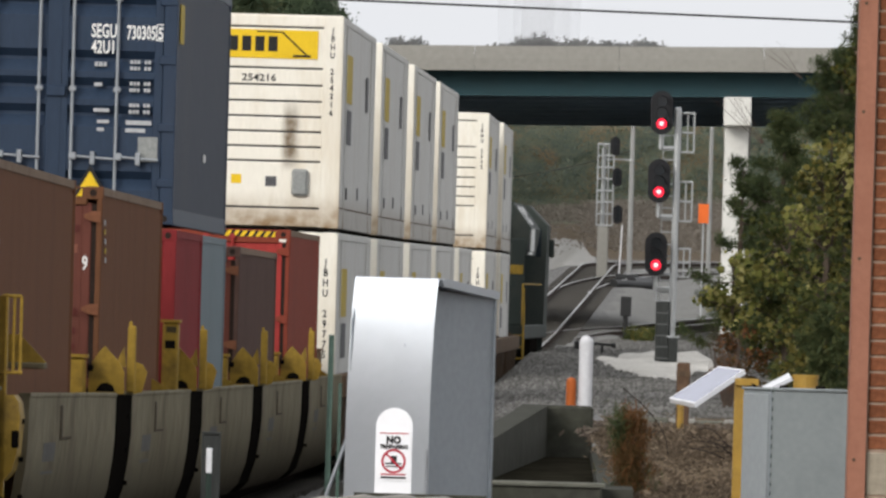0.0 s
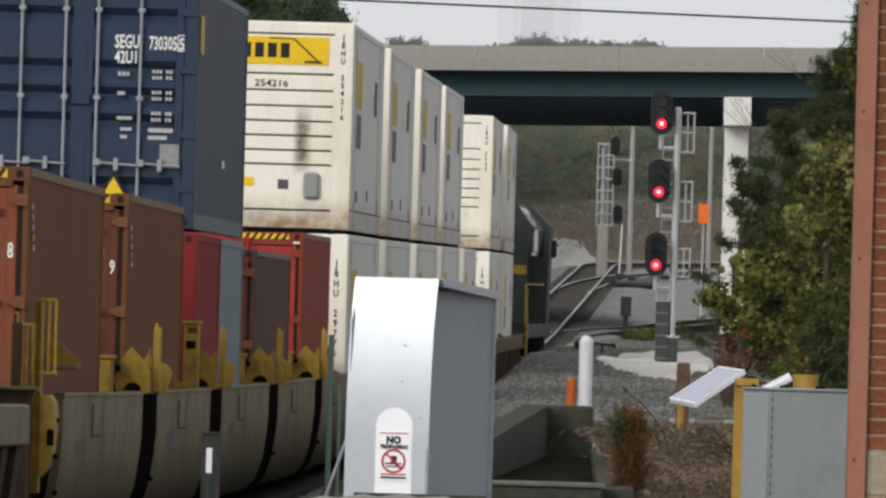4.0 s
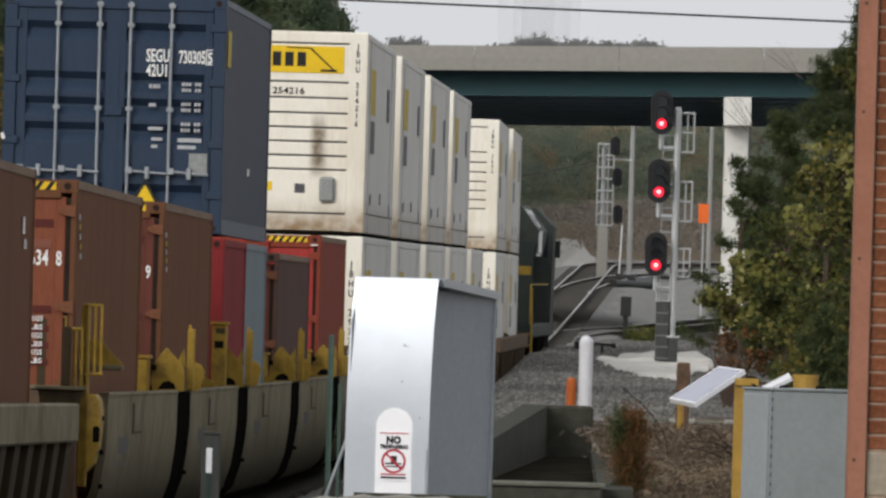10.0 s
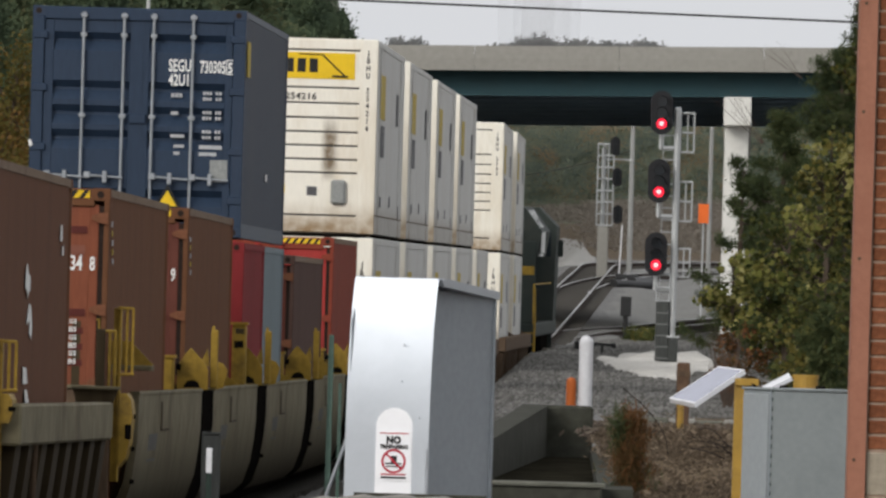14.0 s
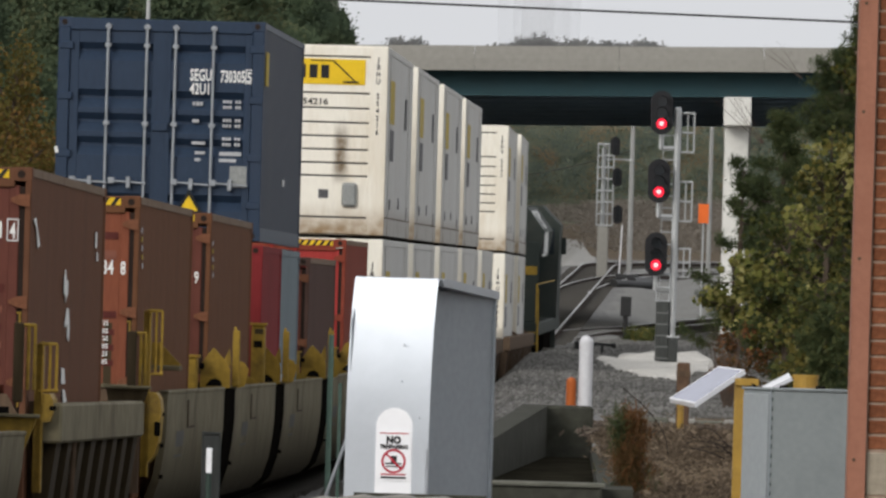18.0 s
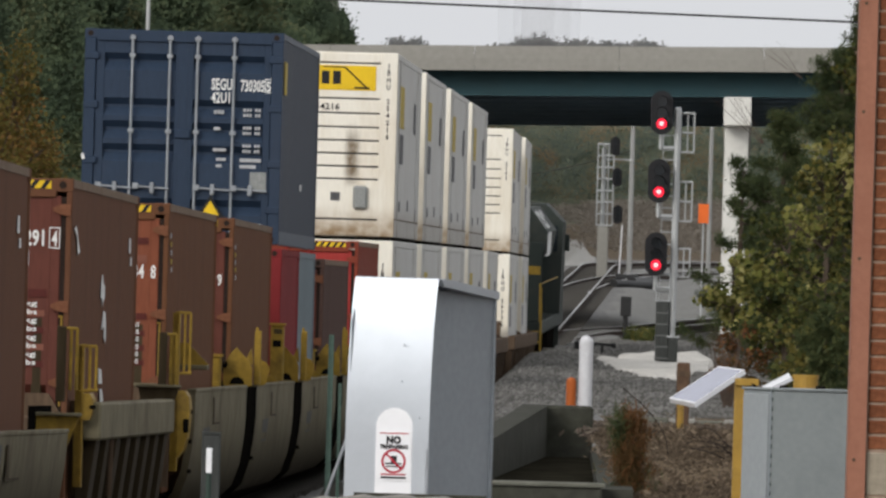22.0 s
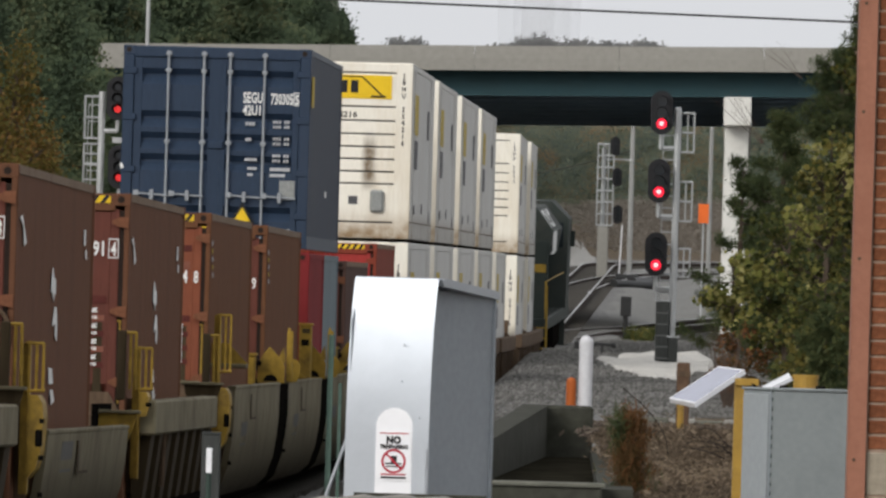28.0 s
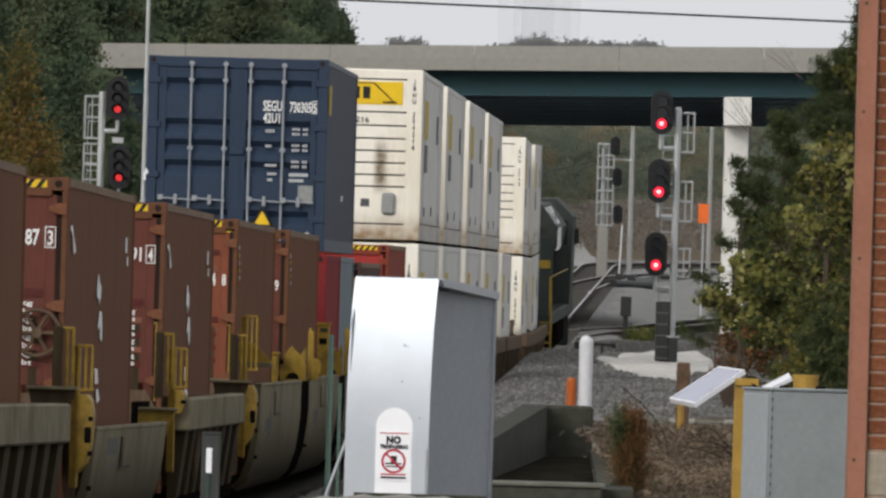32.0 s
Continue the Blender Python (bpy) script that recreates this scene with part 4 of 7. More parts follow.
def white_container(upper=True, detail=True):
    w, length, h = 2.6, 16.15, 2.9
    c = thing("domestic_container", "white domestic container with ribbed end, yellow decals and rust-stained foot" if upper else
              "white domestic container standing low in a well car", "container", "white containers on the train")
    for s in (-1, 1):
        bm = bmesh.new()
        corrugated_side(bm, s * (w / 2 - 0.006), 0.1, length - 0.08, 0.28, h - 0.09, 0.018, 0.6, s)
        part("side_wall", bm, WHITE_SHADED, c)
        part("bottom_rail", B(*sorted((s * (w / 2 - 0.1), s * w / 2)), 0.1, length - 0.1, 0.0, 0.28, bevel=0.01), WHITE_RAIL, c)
        part("top_rail", B(*sorted((s * (w / 2 - 0.1), s * (w / 2 + 0.002))), 0.1, length - 0.1, h - 0.1, h - 0.002, bevel=0.01), WHITE_SHADED, c)
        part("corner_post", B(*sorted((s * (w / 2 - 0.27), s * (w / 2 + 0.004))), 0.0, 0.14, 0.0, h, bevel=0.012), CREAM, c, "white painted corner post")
        part("corner_post", B(*sorted((s * (w / 2 - 0.2), s * w / 2)), length - 0.14, length, 0.0, h, bevel=0.012), WHITE_SHADED, c)
        for y in (2.0, length - 2.0):
            part("lifting_post", B(*sorted((s * (w / 2 - 0.06), s * (w / 2 + 0.006))), y - 0.1, y + 0.1, 0.0, h, bevel=0.006), WHITE_SHADED, c)
    part("roof", B(-w / 2 + 0.02, w / 2 - 0.02, 0.02, length - 0.02, h - 0.03, h + 0.004), CREAM, c)
    # Black slab added to draw the shaded gap under the container.
    part("underframe", B(-w / 2 + 0.03, w / 2 - 0.03, 0.06, length - 0.06, -0.052, 0.0), CAR_DARK, c)
    part("seam_strip", B(w / 2 - 0.002, w / 2 + 0.003, 0.14, length - 0.14, 0.272, 0.29), CAR_RUST, c)
    part("front_wall", B(-w / 2 + 0.1, w / 2 - 0.1, length - 0.05, length - 0.02, 0.05, h - 0.06), WHITE_SHADED, c)
    e = part("end_wall", B(-w / 2 + 0.24, w / 2 - 0.24, 0.05, 0.08, 0.02, h - 0.02), DARK_DECAL, c)
    cuts = [0.0, 0.265, 0.90, 1.10, 1.305, 1.51, 1.72, 1.94, 2.17, 2.73, h]
    for z0, z1 in zip(cuts, cuts[1:]):
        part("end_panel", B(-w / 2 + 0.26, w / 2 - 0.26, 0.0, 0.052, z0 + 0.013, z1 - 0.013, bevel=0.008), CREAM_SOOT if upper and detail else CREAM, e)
    for x in (-1.05, -0.62, 0.62, 1.05):
        part("lock_foot", B(x - 0.05, x + 0.05, 0.0, 0.1, -0.06, 0.0), CAR_DARK, c)
    s = w / 2 + 0.005
    for y0, y1, z0, z1, mat in ((1.9, 4.7, 1.75, 2.42, DULL_YELLOW), (2.6, 4.6, 1.18, 1.66, DARK_DECAL), (11.5, 12.6, 1.75, 2.25, DARK_DECAL),
                                (3.0, 3.5, 0.42, 0.58, DARK_DECAL), (8.3, 8.8, 0.45, 0.62, DARK_DECAL), (13.8, 14.1, 0.3, 0.5, DARK_DECAL)):
        part("side_decal", B(s - 0.006, s, y0, y1, z0, z1), mat, c, "yellow side decal" if mat is DULL_YELLOW else "")
    if upper and detail:
        part("yellow_placard", B(-1.0, 0.96, -0.012, 0.0, 2.30, 2.69), YELLOW_SIGN, c, "yellow panel with plain black blocks")
        for x in (-0.9, -0.72, -0.54, -0.26, -0.08, 0.10, 0.28):
            part("block_shape", B(x, x + 0.125, -0.016, -0.01, 2.395, 2.60), BLACK_PAINT, c)
        bm = bmesh.new()
        tube(bm, (0.47, -0.013, 2.66), (0.82, -0.013, 2.34), 0.012)
        tube(bm, (0.47, -0.013, 2.66), (0.12, -0.013, 2.665), 0.009)
        tube(bm, (0.62, -0.013, 2.34), (0.86, -0.013, 2.34), 0.016)
        part("emblem_line", bm, BLACK_PAINT, c)
        lettering("254216", 0.135, c, rear_at(-0.07, -0.004, 1.99), BLACK_PAINT, width=0.47)
        lettering("U", 0.135, c, rear_at(-0.3, -0.004, 1.965), BLACK_PAINT, width=0.06)
        lettering("JBHU 254216", 0.112, c, rear_at(1.16, -0.008, 2.66), BLACK_PAINT, vertical=True, tight=0.85)
        part("yellow_label", B(-0.18, -0.04, -0.006, 0.002, 0.585, 0.71), YELLOW_SIGN, c)
        part("grey_label", B(0.29, 0.44, -0.006, 0.002, 0.555, 0.69), DARK_DECAL, c)
        part("document_box", B(0.65, 0.875, -0.09, 0.0, 0.43, 0.80, bevel=0.035), GREY_DECAL, c, "grey plastic document box")
    elif upper:
        lettering("JBHU 2542", 0.112, c, rear_at(1.16, -0.008, 2.6), BLACK_PAINT, vertical=True, tight=0.85)
        part("document_box", B(0.3, 0.52, -0.06, 0.0, 0.4, 0.74, bevel=0.02), GREY_DECAL, c)
    else:
        lettering("JBHU 29775", 0.14, c, rear_at(1.15, -0.008, 2.45), BLACK_PAINT, vertical=True, tight=0.8)
    return c


# ---- well cars ----
def wheelset(truck, y):
    ax = part("axle", T((-0.95, y, 0.42), (0.95, y, 0.42), 0.08, seg=8), WHEEL, truck)
    for s in (-1, 1):
        bm = bmesh.new()
        tube(bm, (s * 0.70, y, 0.42), (s * 0.83, y, 0.42), 0.42, seg=20)
        tube(bm, (s * 0.69, y, 0.42), (s * 0.715, y, 0.42), 0.445, seg=20)
        part("wheel", bm, WHEEL, ax)


def bogie(parent, y):
    t = part("truck", B(-0.9, 0.9, y - 0.2, y + 0.2, 0.38, 0.68, bevel=0.03), CAR_DARK, parent, "two-axle bogie")
    for s in (-1, 1):
        part("side_frame", PR([(y - 1.2, 0.36), (y - 0.5, 0.26), (y + 0.5, 0.26), (y + 1.2, 0.36), (y + 1.2, 0.52), (y + 0.45, 0.74), (y - 0.45, 0.74), (y - 1.2, 0.52)],
                              *sorted((s * 0.95, s * 1.12)), axis="x"), CAR_DARK, t)
    for d in (-0.9, 0.9):
        wheelset(t, y + d)


def belly(z_top):
    """Outline of a well side, upright above and drawn in towards the foot."""
    return [(1.22, 0.05), (1.33, 0.16), (1.41, 0.40), (1.448, 0.66), (1.465, 0.88), (1.47, z_top), (1.41, z_top), (1.40, 0.88), (1.38, 0.68), (1.34, 0.44), (1.26, 0.22), (1.17, 0.12)]


def guide_bracket(parent, y, s, mat, lean=0.0):
    """A notched plate across the car's edge that steers boxes into the well, with a stake at its outer edge."""
    out = [(1.16, 1.26), (1.48, 1.26), (1.48, 1.46), (1.44, 1.54), (1.30, 1.69), (1.25, 1.64), (1.20, 1.56), (1.16, 1.50)]
    br = part("guide_bracket", PR([(s * a, b) for a, b in out], y, y + 0.05), mat, parent)
    part("bracket_slot", PR([(s * a, b) for a, b in ((1.22, 1.28), (1.40, 1.28), (1.38, 1.335), (1.33, 1.36), (1.27, 1.35))], y - 0.006, y + 0.01), CAR_DARK, br)
    part("bracket_pad", B(*sorted((s * 1.15, s * 1.2)), y - 0.04, y + 0.01, 1.46, 1.52, bevel=0.01), CAR_DARK, br)
    part("stake", B(*sorted((s * 1.49, s * 1.565)), y + 0.25, y + 0.35, 1.275, 1.88, bevel=0.012), mat, parent)
    part("stake_tip", B(*sorted((s * 1.50, s * 1.53)), y + 0.27, y + 0.33, 1.87, 1.92, bevel=0.008), mat, parent)
    wing = [(1.52, 1.26), (1.60, 1.28), (1.645, 1.46), (1.60, 1.53), (1.52, 1.56)]
    part("guide_wing", PR([(s * a, b) for a, b in wing], y + 0.9, y + 0.94), mat, parent)
    part("notch_plate", PR([(s * a, b) for a, b in ((1.36, 1.5), (1.45, 1.69), (1.47, 1.5))], y + 0.5, y + 0.54), mat, parent)


def well_car(length, mat=None, yellow=None, ribbed=False, truck_near=True, truck_far=False, lead=1.9, tall_rails=False, z_top=1.27, wheel=False, gusset=False, tall_box=False, whole=True):
    mat, yellow = mat or CAR_GREY, yellow or CAR_YELLOW
    name = "ribbed grey well car with yellow end rails" if ribbed else "smooth-sided weathered grey well car with yellow end brackets"
    c = thing("well_car", name if mat is CAR_GREY else "rusty brown ribbed well car under white containers", "railcar", "well cars of the train")
    y0, y1 = lead - 0.5, length - lead + 0.1
    zh = z_top + 0.12
    ya, yb = (y0, y1) if whole else (y0 + 1.9, y0 + length - 1.0)
    for s in (-1, 1):
        if ribbed:
            part("top_chord", B(*sorted((s * 1.33, s * 1.50)), y0 - 0.5, y1 + 0.3, z_top - 0.33, z_top, bevel=0.02), mat, c)
            w = part("side_panel", B(*sorted((s * 1.24, s * 1.28)), y0, y1, 0.16, z_top - 0.3), mat if mat is CAR_RUST else CAR_DARK, c)
            part("bottom_chord", B(*sorted((s * 1.1, s * 1.38)), y0, y1, 0.08, 0.2), CAR_DARK, c)
            y = y0 + 0.1
            rib = part("rib", PR([(s * 1.27, 0.16), (s * 1.36, 0.16), (s * 1.45, z_top - 0.32), (s * 1.27, z_top - 0.32)], -0.36, 0.36), CAR_RUST if mat is CAR_RUST else CAR_RIB, w)
            rib.matrix_basis = Matrix.Translation((0, y, 0))
            while y + 1.8 < y1:
                y += 1.8
                again(rib, Matrix.Translation((0, y, 0)))
            part("air_pipe", T((s * 1.44, y0 + 2.2, 0.35), (s * 1.46, y0 + 2.2, 1.0), 0.025, seg=8), CAR_RUST, c)
        else:
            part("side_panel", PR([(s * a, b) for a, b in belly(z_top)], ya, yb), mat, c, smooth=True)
            part("top_chord", B(*sorted((s * 1.38, s * 1.478)), ya, yb, z_top - 0.03, z_top + 0.006, bevel=0.006), mat, c)
            for y in (ya + 4.4,):
                part("weld_mark", B(*sorted((s * 1.466, s * 1.474)), y, y + 0.3, z_top - 0.36, z_top - 0.1), CAR_RIB, c)
                part("weld_mark", B(*sorted((s * 1.466, s * 1.474)), y, y + 1.6, z_top - 0.38, z_top - 0.36), CAR_RIB, c)
            part("data_patch", PR([(s * 1.437, 0.61), (s * 1.464, 0.87), (s * 1.4675, 0.87), (s * 1.442, 0.61)], ya + 2.2, ya + 3.9), FADED_PATCH, c, "faded paint patch")
        if not ribbed:
            # Black filler added where there is only the dark gap between two wells.
            band = [(1.215, 0.04), (1.325, 0.15), (1.405, 0.39), (1.444, 0.65), (1.468, 0.9), (1.468, 1.25), (1.2, 1.25), (1.1, 0.5)]
            if not tall_rails:
                part("end_band", PR([(s * a, b) for a, b in band], ya - 2.9, ya - 0.003), CAR_DARK, c, "black filler for the dark gap between wells")
            elif truck_far and z_top > 1.1:
                part("end_band", PR([(s * a, b) for a, b in band], yb + 0.003, yb + 0.6), CAR_DARK, c, "black filler for the dark gap between wells")
            for z in (0.45, 0.75, 1.05):
                part("band_bolt", B(*sorted((s * 1.44, s * 1.475)), ya - 0.8, ya - 0.68, z - 0.02, z + 0.02), CAR_DARK, c)
        part("articulation_plate", B(*sorted((s * 1.12, s * 1.18)), y1 + 0.1, length + 0.3, 0.3, 1.16), CAR_DARK, c)
    part("bulkhead", B(-1.3, 1.3, y0 - 0.12, y0 - 0.02, 0.3, 1.2), CAR_RUST if tall_rails else yellow, c)
    part("bulkhead", B(-1.3, 1.3, y1 + 0.02, y1 + 0.12, 0.3, min(1.2, z_top - 0.05)), CAR_DARK, c)
    part("end_platform", B(-1.15, 1.15, y0 - 1.2, y0 - 0.12, 0.80, 1.06, bevel=0.02), CAR_RUST if tall_rails else yellow, c)
    for s in (-1, 1):
        if not ribbed and not tall_rails:
            guide_bracket(c, y0 + 0.1, s, yellow)
        zb = 1.3 if tall_rails else 1.94 if tall_box else 1.58
        xi, xo = (1.14, 1.30) if tall_box else (0.78, 1.14)
        part("end_box", B(*sorted((s * xi, s * xo)), y0 - 0.3, y0 + 0.05, 1.06, zb, bevel=0.02), CAR_RUST if tall_rails else yellow, c)
        part("end_box_lid", B(*sorted((s * (xi - 0.02), s * (xo + 0.02))), y0 - 0.32, y0 + 0.07, zb, zb + 0.03), CAR_GREY if tall_rails else yellow, c)
        if tall_box:
            part("box_window", B(*sorted((s * 1.17, s * 1.27)), y0 - 0.304, y0 - 0.29, 1.68, 1.76), CAR_DARK, c)
            part("box_window", B(*sorted((s * 1.18, s * 1.28)), y0 - 0.304, y0 - 0.29, 1.84, 1.90), CAR_RIB, c)
        if not tall_rails:
            part("lower_gusset", PR([(s * 1.1, 1.22), (s * 1.46, 1.22), (s * 1.1, 1.42)], y1 - 0.1, y1 - 0.04), yellow, c)
        if tall_rails and truck_far:
            part("end_hopper", PR([(s * 1.14, zh), (s * 1.54, zh), (s * 1.52, zh - 0.07), (s * 1.44, zh - 0.28), (s * 1.2, zh - 0.28)], y1 + 0.25, y1 + 0.31), CAR_RIB if ribbed else yellow, c)
            part("hopper_lip", B(*sorted((s * 1.12, s * 1.56)), y1 + 0.2, y1 + 0.36, zh - 0.01, zh + 0.02, bevel=0.006), mat, c)
            part("end_stake", B(*sorted((s * 1.30, s * 1.38)), y1 + 0.9, y1 + 1.0, 1.2, 1.84, bevel=0.01), CAR_RIB, c)
            for x in (1.42, 1.47):
                part("handrail", T((s * x, y1 + 0.95, 1.3), (s * x, y1 + 0.95, 1.82), 0.014, seg=8), yellow, c)
            part("handrail", T((s * 1.36, y1 + 0.95, 1.82), (s * 1.475, y1 + 0.95, 1.82), 0.014, seg=8), yellow, c)
    part("well_floor", B(-1.2, 1.2, y0, y1, 0.2, 0.29), CAR_DARK, c)
    part("draft_sill", B(-0.3, 0.3, -0.3, lead, 0.6, 0.95, bevel=0.03), CAR_DARK, c)
    part("draft_sill", B(-0.3, 0.3, length - lead, length + 0.3, 0.6, 0.95, bevel=0.03), CAR_DARK, c)
    if truck_near:
        bogie(c, 0.0 if not tall_rails else 1.2)
    if truck_far:
        bogie(c, length - 1.2)
    if tall_rails:
        end_rails(c, y0 - 0.55 if whole else y0 + 0.85, yellow, wheel, ribbed, gusset)
    return c


def end_rails(c, y, mat, wheel=False, ribbed=False, gusset=False):
    """Channel post, casting, loop handrails and brake wheel at a car's rear end."""
    zt = 2.04 if gusset else 1.68
    zf = zt - 0.62 if gusset else zt - 0.4
    for s in (-1, 1):
        ch = part("end_channel", PR([(s * a, b) for a, b in ((1.27, 0.45), (1.345, 0.45), (1.345, zt), (1.27, zt))], y, y + 0.1), mat, c)
        part("channel_lip", B(*sorted((s * 1.325, s * 1.345)), y - 0.06, y + 0.01, 0.45, zt + 0.02), mat, ch)
        part("end_casting", PR([(s * a, b) for a, b in (((1.345, 1.03), (1.41, 1.04), (1.43, 1.10), (1.43, 1.22), (1.40, 1.27), (1.345, 1.27)) if ribbed else
                                              ((1.345, 0.58), (1.41, 0.66), (1.445, 0.80), (1.465, 1.08), (1.45, 1.20), (1.41, 1.26), (1.345, 1.26)))], y - 0.08, y + 0.54), mat, c)
        part("casting_hole", B(*sorted((s * 1.40, s * 1.46)), y - 0.09, y - 0.07, *((1.13, 1.17) if ribbed else (0.84, 0.98)), bevel=0.012), CAR_DARK, c)
        for x, z0, z1 in ((1.395, zf, zt), (1.45, zf, zt)):
            part("handrail", T((s * x, y - 0.04, z0), (s * x, y - 0.04, z1), 0.013, seg=8), mat, c)
        part("handrail", T((s * 1.30, y - 0.04, zt), (s * 1.45, y - 0.04, zt), 0.014, seg=8), mat, c)
        part("handrail", T((s * 1.30, y - 0.04, zf + 0.01), (s * 1.47, y - 0.06, zf + 0.02), 0.014, seg=8), mat, c)
        if gusset:
            part("gusset", PR([(s * a, b) for a, b in ((1.10, 1.52), (1.60, 1.52), (1.56, 1.56), (1.38, 1.74), (1.10, 1.74))], y + 1.0, y + 1.05), mat, c)
            part("gusset_seat", B(*sorted((s * 1.1, s * 1.60)), y + 0.7, y + 1.1, 1.47, 1.52, bevel=0.01), CAR_GREY, c)
    if wheel:
        brake_wheel(c, 0.98, y - 0.4, 1.78, 0.2)
    else:
        part("grab_rail", T((0.95, y - 0.3, 1.93), (1.16, y - 0.3, 1.93), 0.016, seg=8), mat, c)
        part("grab_rail", T((1.15, y - 0.3, 1.15), (1.15, y - 0.3, 1.93), 0.016, seg=8), mat, c)
    part("brake_post", B(0.90, 0.99, y - 0.32, y - 0.22, 1.0, 1.92, bevel=0.01), CAR_RIB, c)
    part("brake_foot", PR([(0.72, 1.06), (1.18, 1.06), (1.06, 1.26), (0.86, 1.26)], y - 0.36, y - 0.16), CAR_RUST, c)


def brake_wheel(parent, x, y, z, r):
    bm = bmesh.new()
    pts = [Vector((x + r * math.cos(a), y, z + r * math.sin(a))) for a in [i * math.tau / 18 for i in range(18)]]
    ring = [[bm.verts.new(Vector((x, y, z)) + (p - Vector((x, y, z))) * (1 + 0.09 * math.cos(u)) + Vector((0, 0.022 * math.sin(u), 0))) for u in [k * math.tau / 6 for k in range(6)]] for p in pts]
    for i in range(18):
        for k in range(6):
            bm.faces.new((ring[i][k], ring[(i + 1) % 18][k], ring[(i + 1) % 18][(k + 1) % 6], ring[i][(k + 1) % 6]))
    w = part("brake_wheel", bm, CAR_RUST, parent, "rusty brake wheel")
    for i in range(0, 18, 3):
        part("spoke", T((x, y, z), pts[i], 0.016, seg=6), CAR_RUST, w)
    part("hub", T((x, y - 0.03, z), (x, y + 0.12, z), 0.05), CAR_RUST, w)


def locomotive():
    c = thing("locomotive", "black diesel freight locomotive with white emblem and yellow handrails", "locomotive")
    length = 22.0
    part("frame", B(-1.5, 1.5, 0.6, length - 0.6, 1.15, 1.5, bevel=0.03), LOCO_BLACK, c)
    hood = part("hood", PR([(-1.05, 1.5), (1.05, 1.5), (1.05, 3.95), (0.8, 4.3), (-0.8, 4.3), (-1.05, 3.95)], 1.6, 16.2), LOCO_BLACK, c)
    part("radiator", PR([(-1.5, 3.2), (1.5, 3.2), (1.62, 3.85), (1.15, 4.48), (-1.15, 4.48), (-1.62, 3.85)], 1.8, 9.5), LOCO_BLACK, hood, "flared radiator housing")
    part("hood_door", B(1.049, 1.06, 6.0, 15.5, 1.8, 3.3), LOCO_GREY, hood, "grey louvred hood doors")
    part("exhaust", B(-0.4, 0.4, 9.0, 10.2, 4.29, 4.6, bevel=0.04), CAR_DARK, hood)
    cab = part("cab", PR([(-1.55, 1.5), (1.55, 1.5), (1.6, 4.0), (1.1, 4.5), (-1.1, 4.5), (-1.6, 4.0)], 16.2, 19.0), LOCO_BLACK, c, "black cab")
    for s in (-1, 1):
        part("cab_window", B(*sorted((s * 1.54, s * 1.56)), 16.7, 18.5, 3.0, 3.8), GLASS, cab)
        part("mirror", B(*sorted((s * 1.58, s * 1.72)), 18.3, 18.42, 3.2, 3.65, bevel=0.02), LOCO_BLACK, cab)
        part("cab_rear_window", B(*sorted((s * 1.1, s * 1.45)), 16.185, 16.2, 3.2, 3.9), GLASS, cab)
    part("nose", PR([(-1.2, 1.5), (1.2, 1.5), (1.2, 2.7), (0.9, 3.1), (-0.9, 3.1), (-1.2, 2.7)], 19.0, 21.0), LOCO_BLACK, c)
    part("fuel_tank", PR([(-1.3, 0.35), (1.3, 0.35), (1.48, 0.6), (1.48, 1.14), (-1.48, 1.14), (-1.48, 0.6)], 8.0, 14.0), CAR_DARK, c)
    for y in (4.2, 17.8):
        t = part("truck", B(-0.9, 0.9, y - 0.3, y + 0.3, 0.4, 1.0), CAR_DARK, c, "three-axle bogie")
        for s in (-1, 1):
            part("side_frame", PR([(y - 2.4, 0.45), (y + 2.4, 0.45), (y + 2.4, 0.75), (y + 1.8, 0.95), (y - 1.8, 0.95), (y - 2.4, 0.75)], *sorted((s * 1.0, s * 1.2)), axis="x"), CAR_DARK, t)
        for d in (-1.8, 0, 1.8):
            wheelset(t, y + d)
    for s in (-1, 1):
        for i in range(11):
            y = 1.0 + i * 1.4
            part("handrail_post", T((s * 1.48, y, 1.5), (s * 1.48, y, 2.5), 0.014, seg=6), LOCO_BLACK, c)
        part("handrail", T((s * 1.48, 1.0, 2.5), (s * 1.48, 16.0, 2.5), 0.02, seg=6), CAR_YELLOW, c, "yellow handrail")
        part("handrail", T((s * 1.48, 1.0, 2.5), (s * 1.5, 0.55, 1.5), 0.03, seg=6), CAR_YELLOW, c)
    for s in (-1, 1):
        for k in range(4):
            part("step", B(*sorted((s * 1.1, s * 1.52)), 0.45, 0.85, 0.4 + k * 0.28, 0.44 + k * 0.28), CAR_YELLOW, c)
        part("step_frame", B(*sorted((s * 1.0, s * 1.08)), 0.4, 0.9, 0.35, 1.4), LOCO_BLACK, c)
        part("grab_rail", T((s * 1.53, 0.45, 0.5), (s * 1.53, 0.45, 2.4), 0.025, seg=6), CAR_YELLOW, c)
        part("grab_rail", T((s * 1.53, 1.0, 0.5), (s * 1.53, 1.0, 2.0), 0.02, seg=6), CAR_YELLOW, c)
    part("end_plate", B(-1.5, 1.5, 0.5, 0.6, 0.9, 1.5), LOCO_BLACK, c)
    part("plow", PR([(20.9, 0.2), (21.6, 0.15), (21.0, 1.15)], -1.4, 1.4, axis="x"), LOCO_BLACK, c)
    part("coupler", B(-0.2, 0.2, -0.2, 0.6, 0.75, 1.05, bevel=0.05), CAR_RUST, c)
    # white emblem bars on the flared rear sides
    bm = bmesh.new()
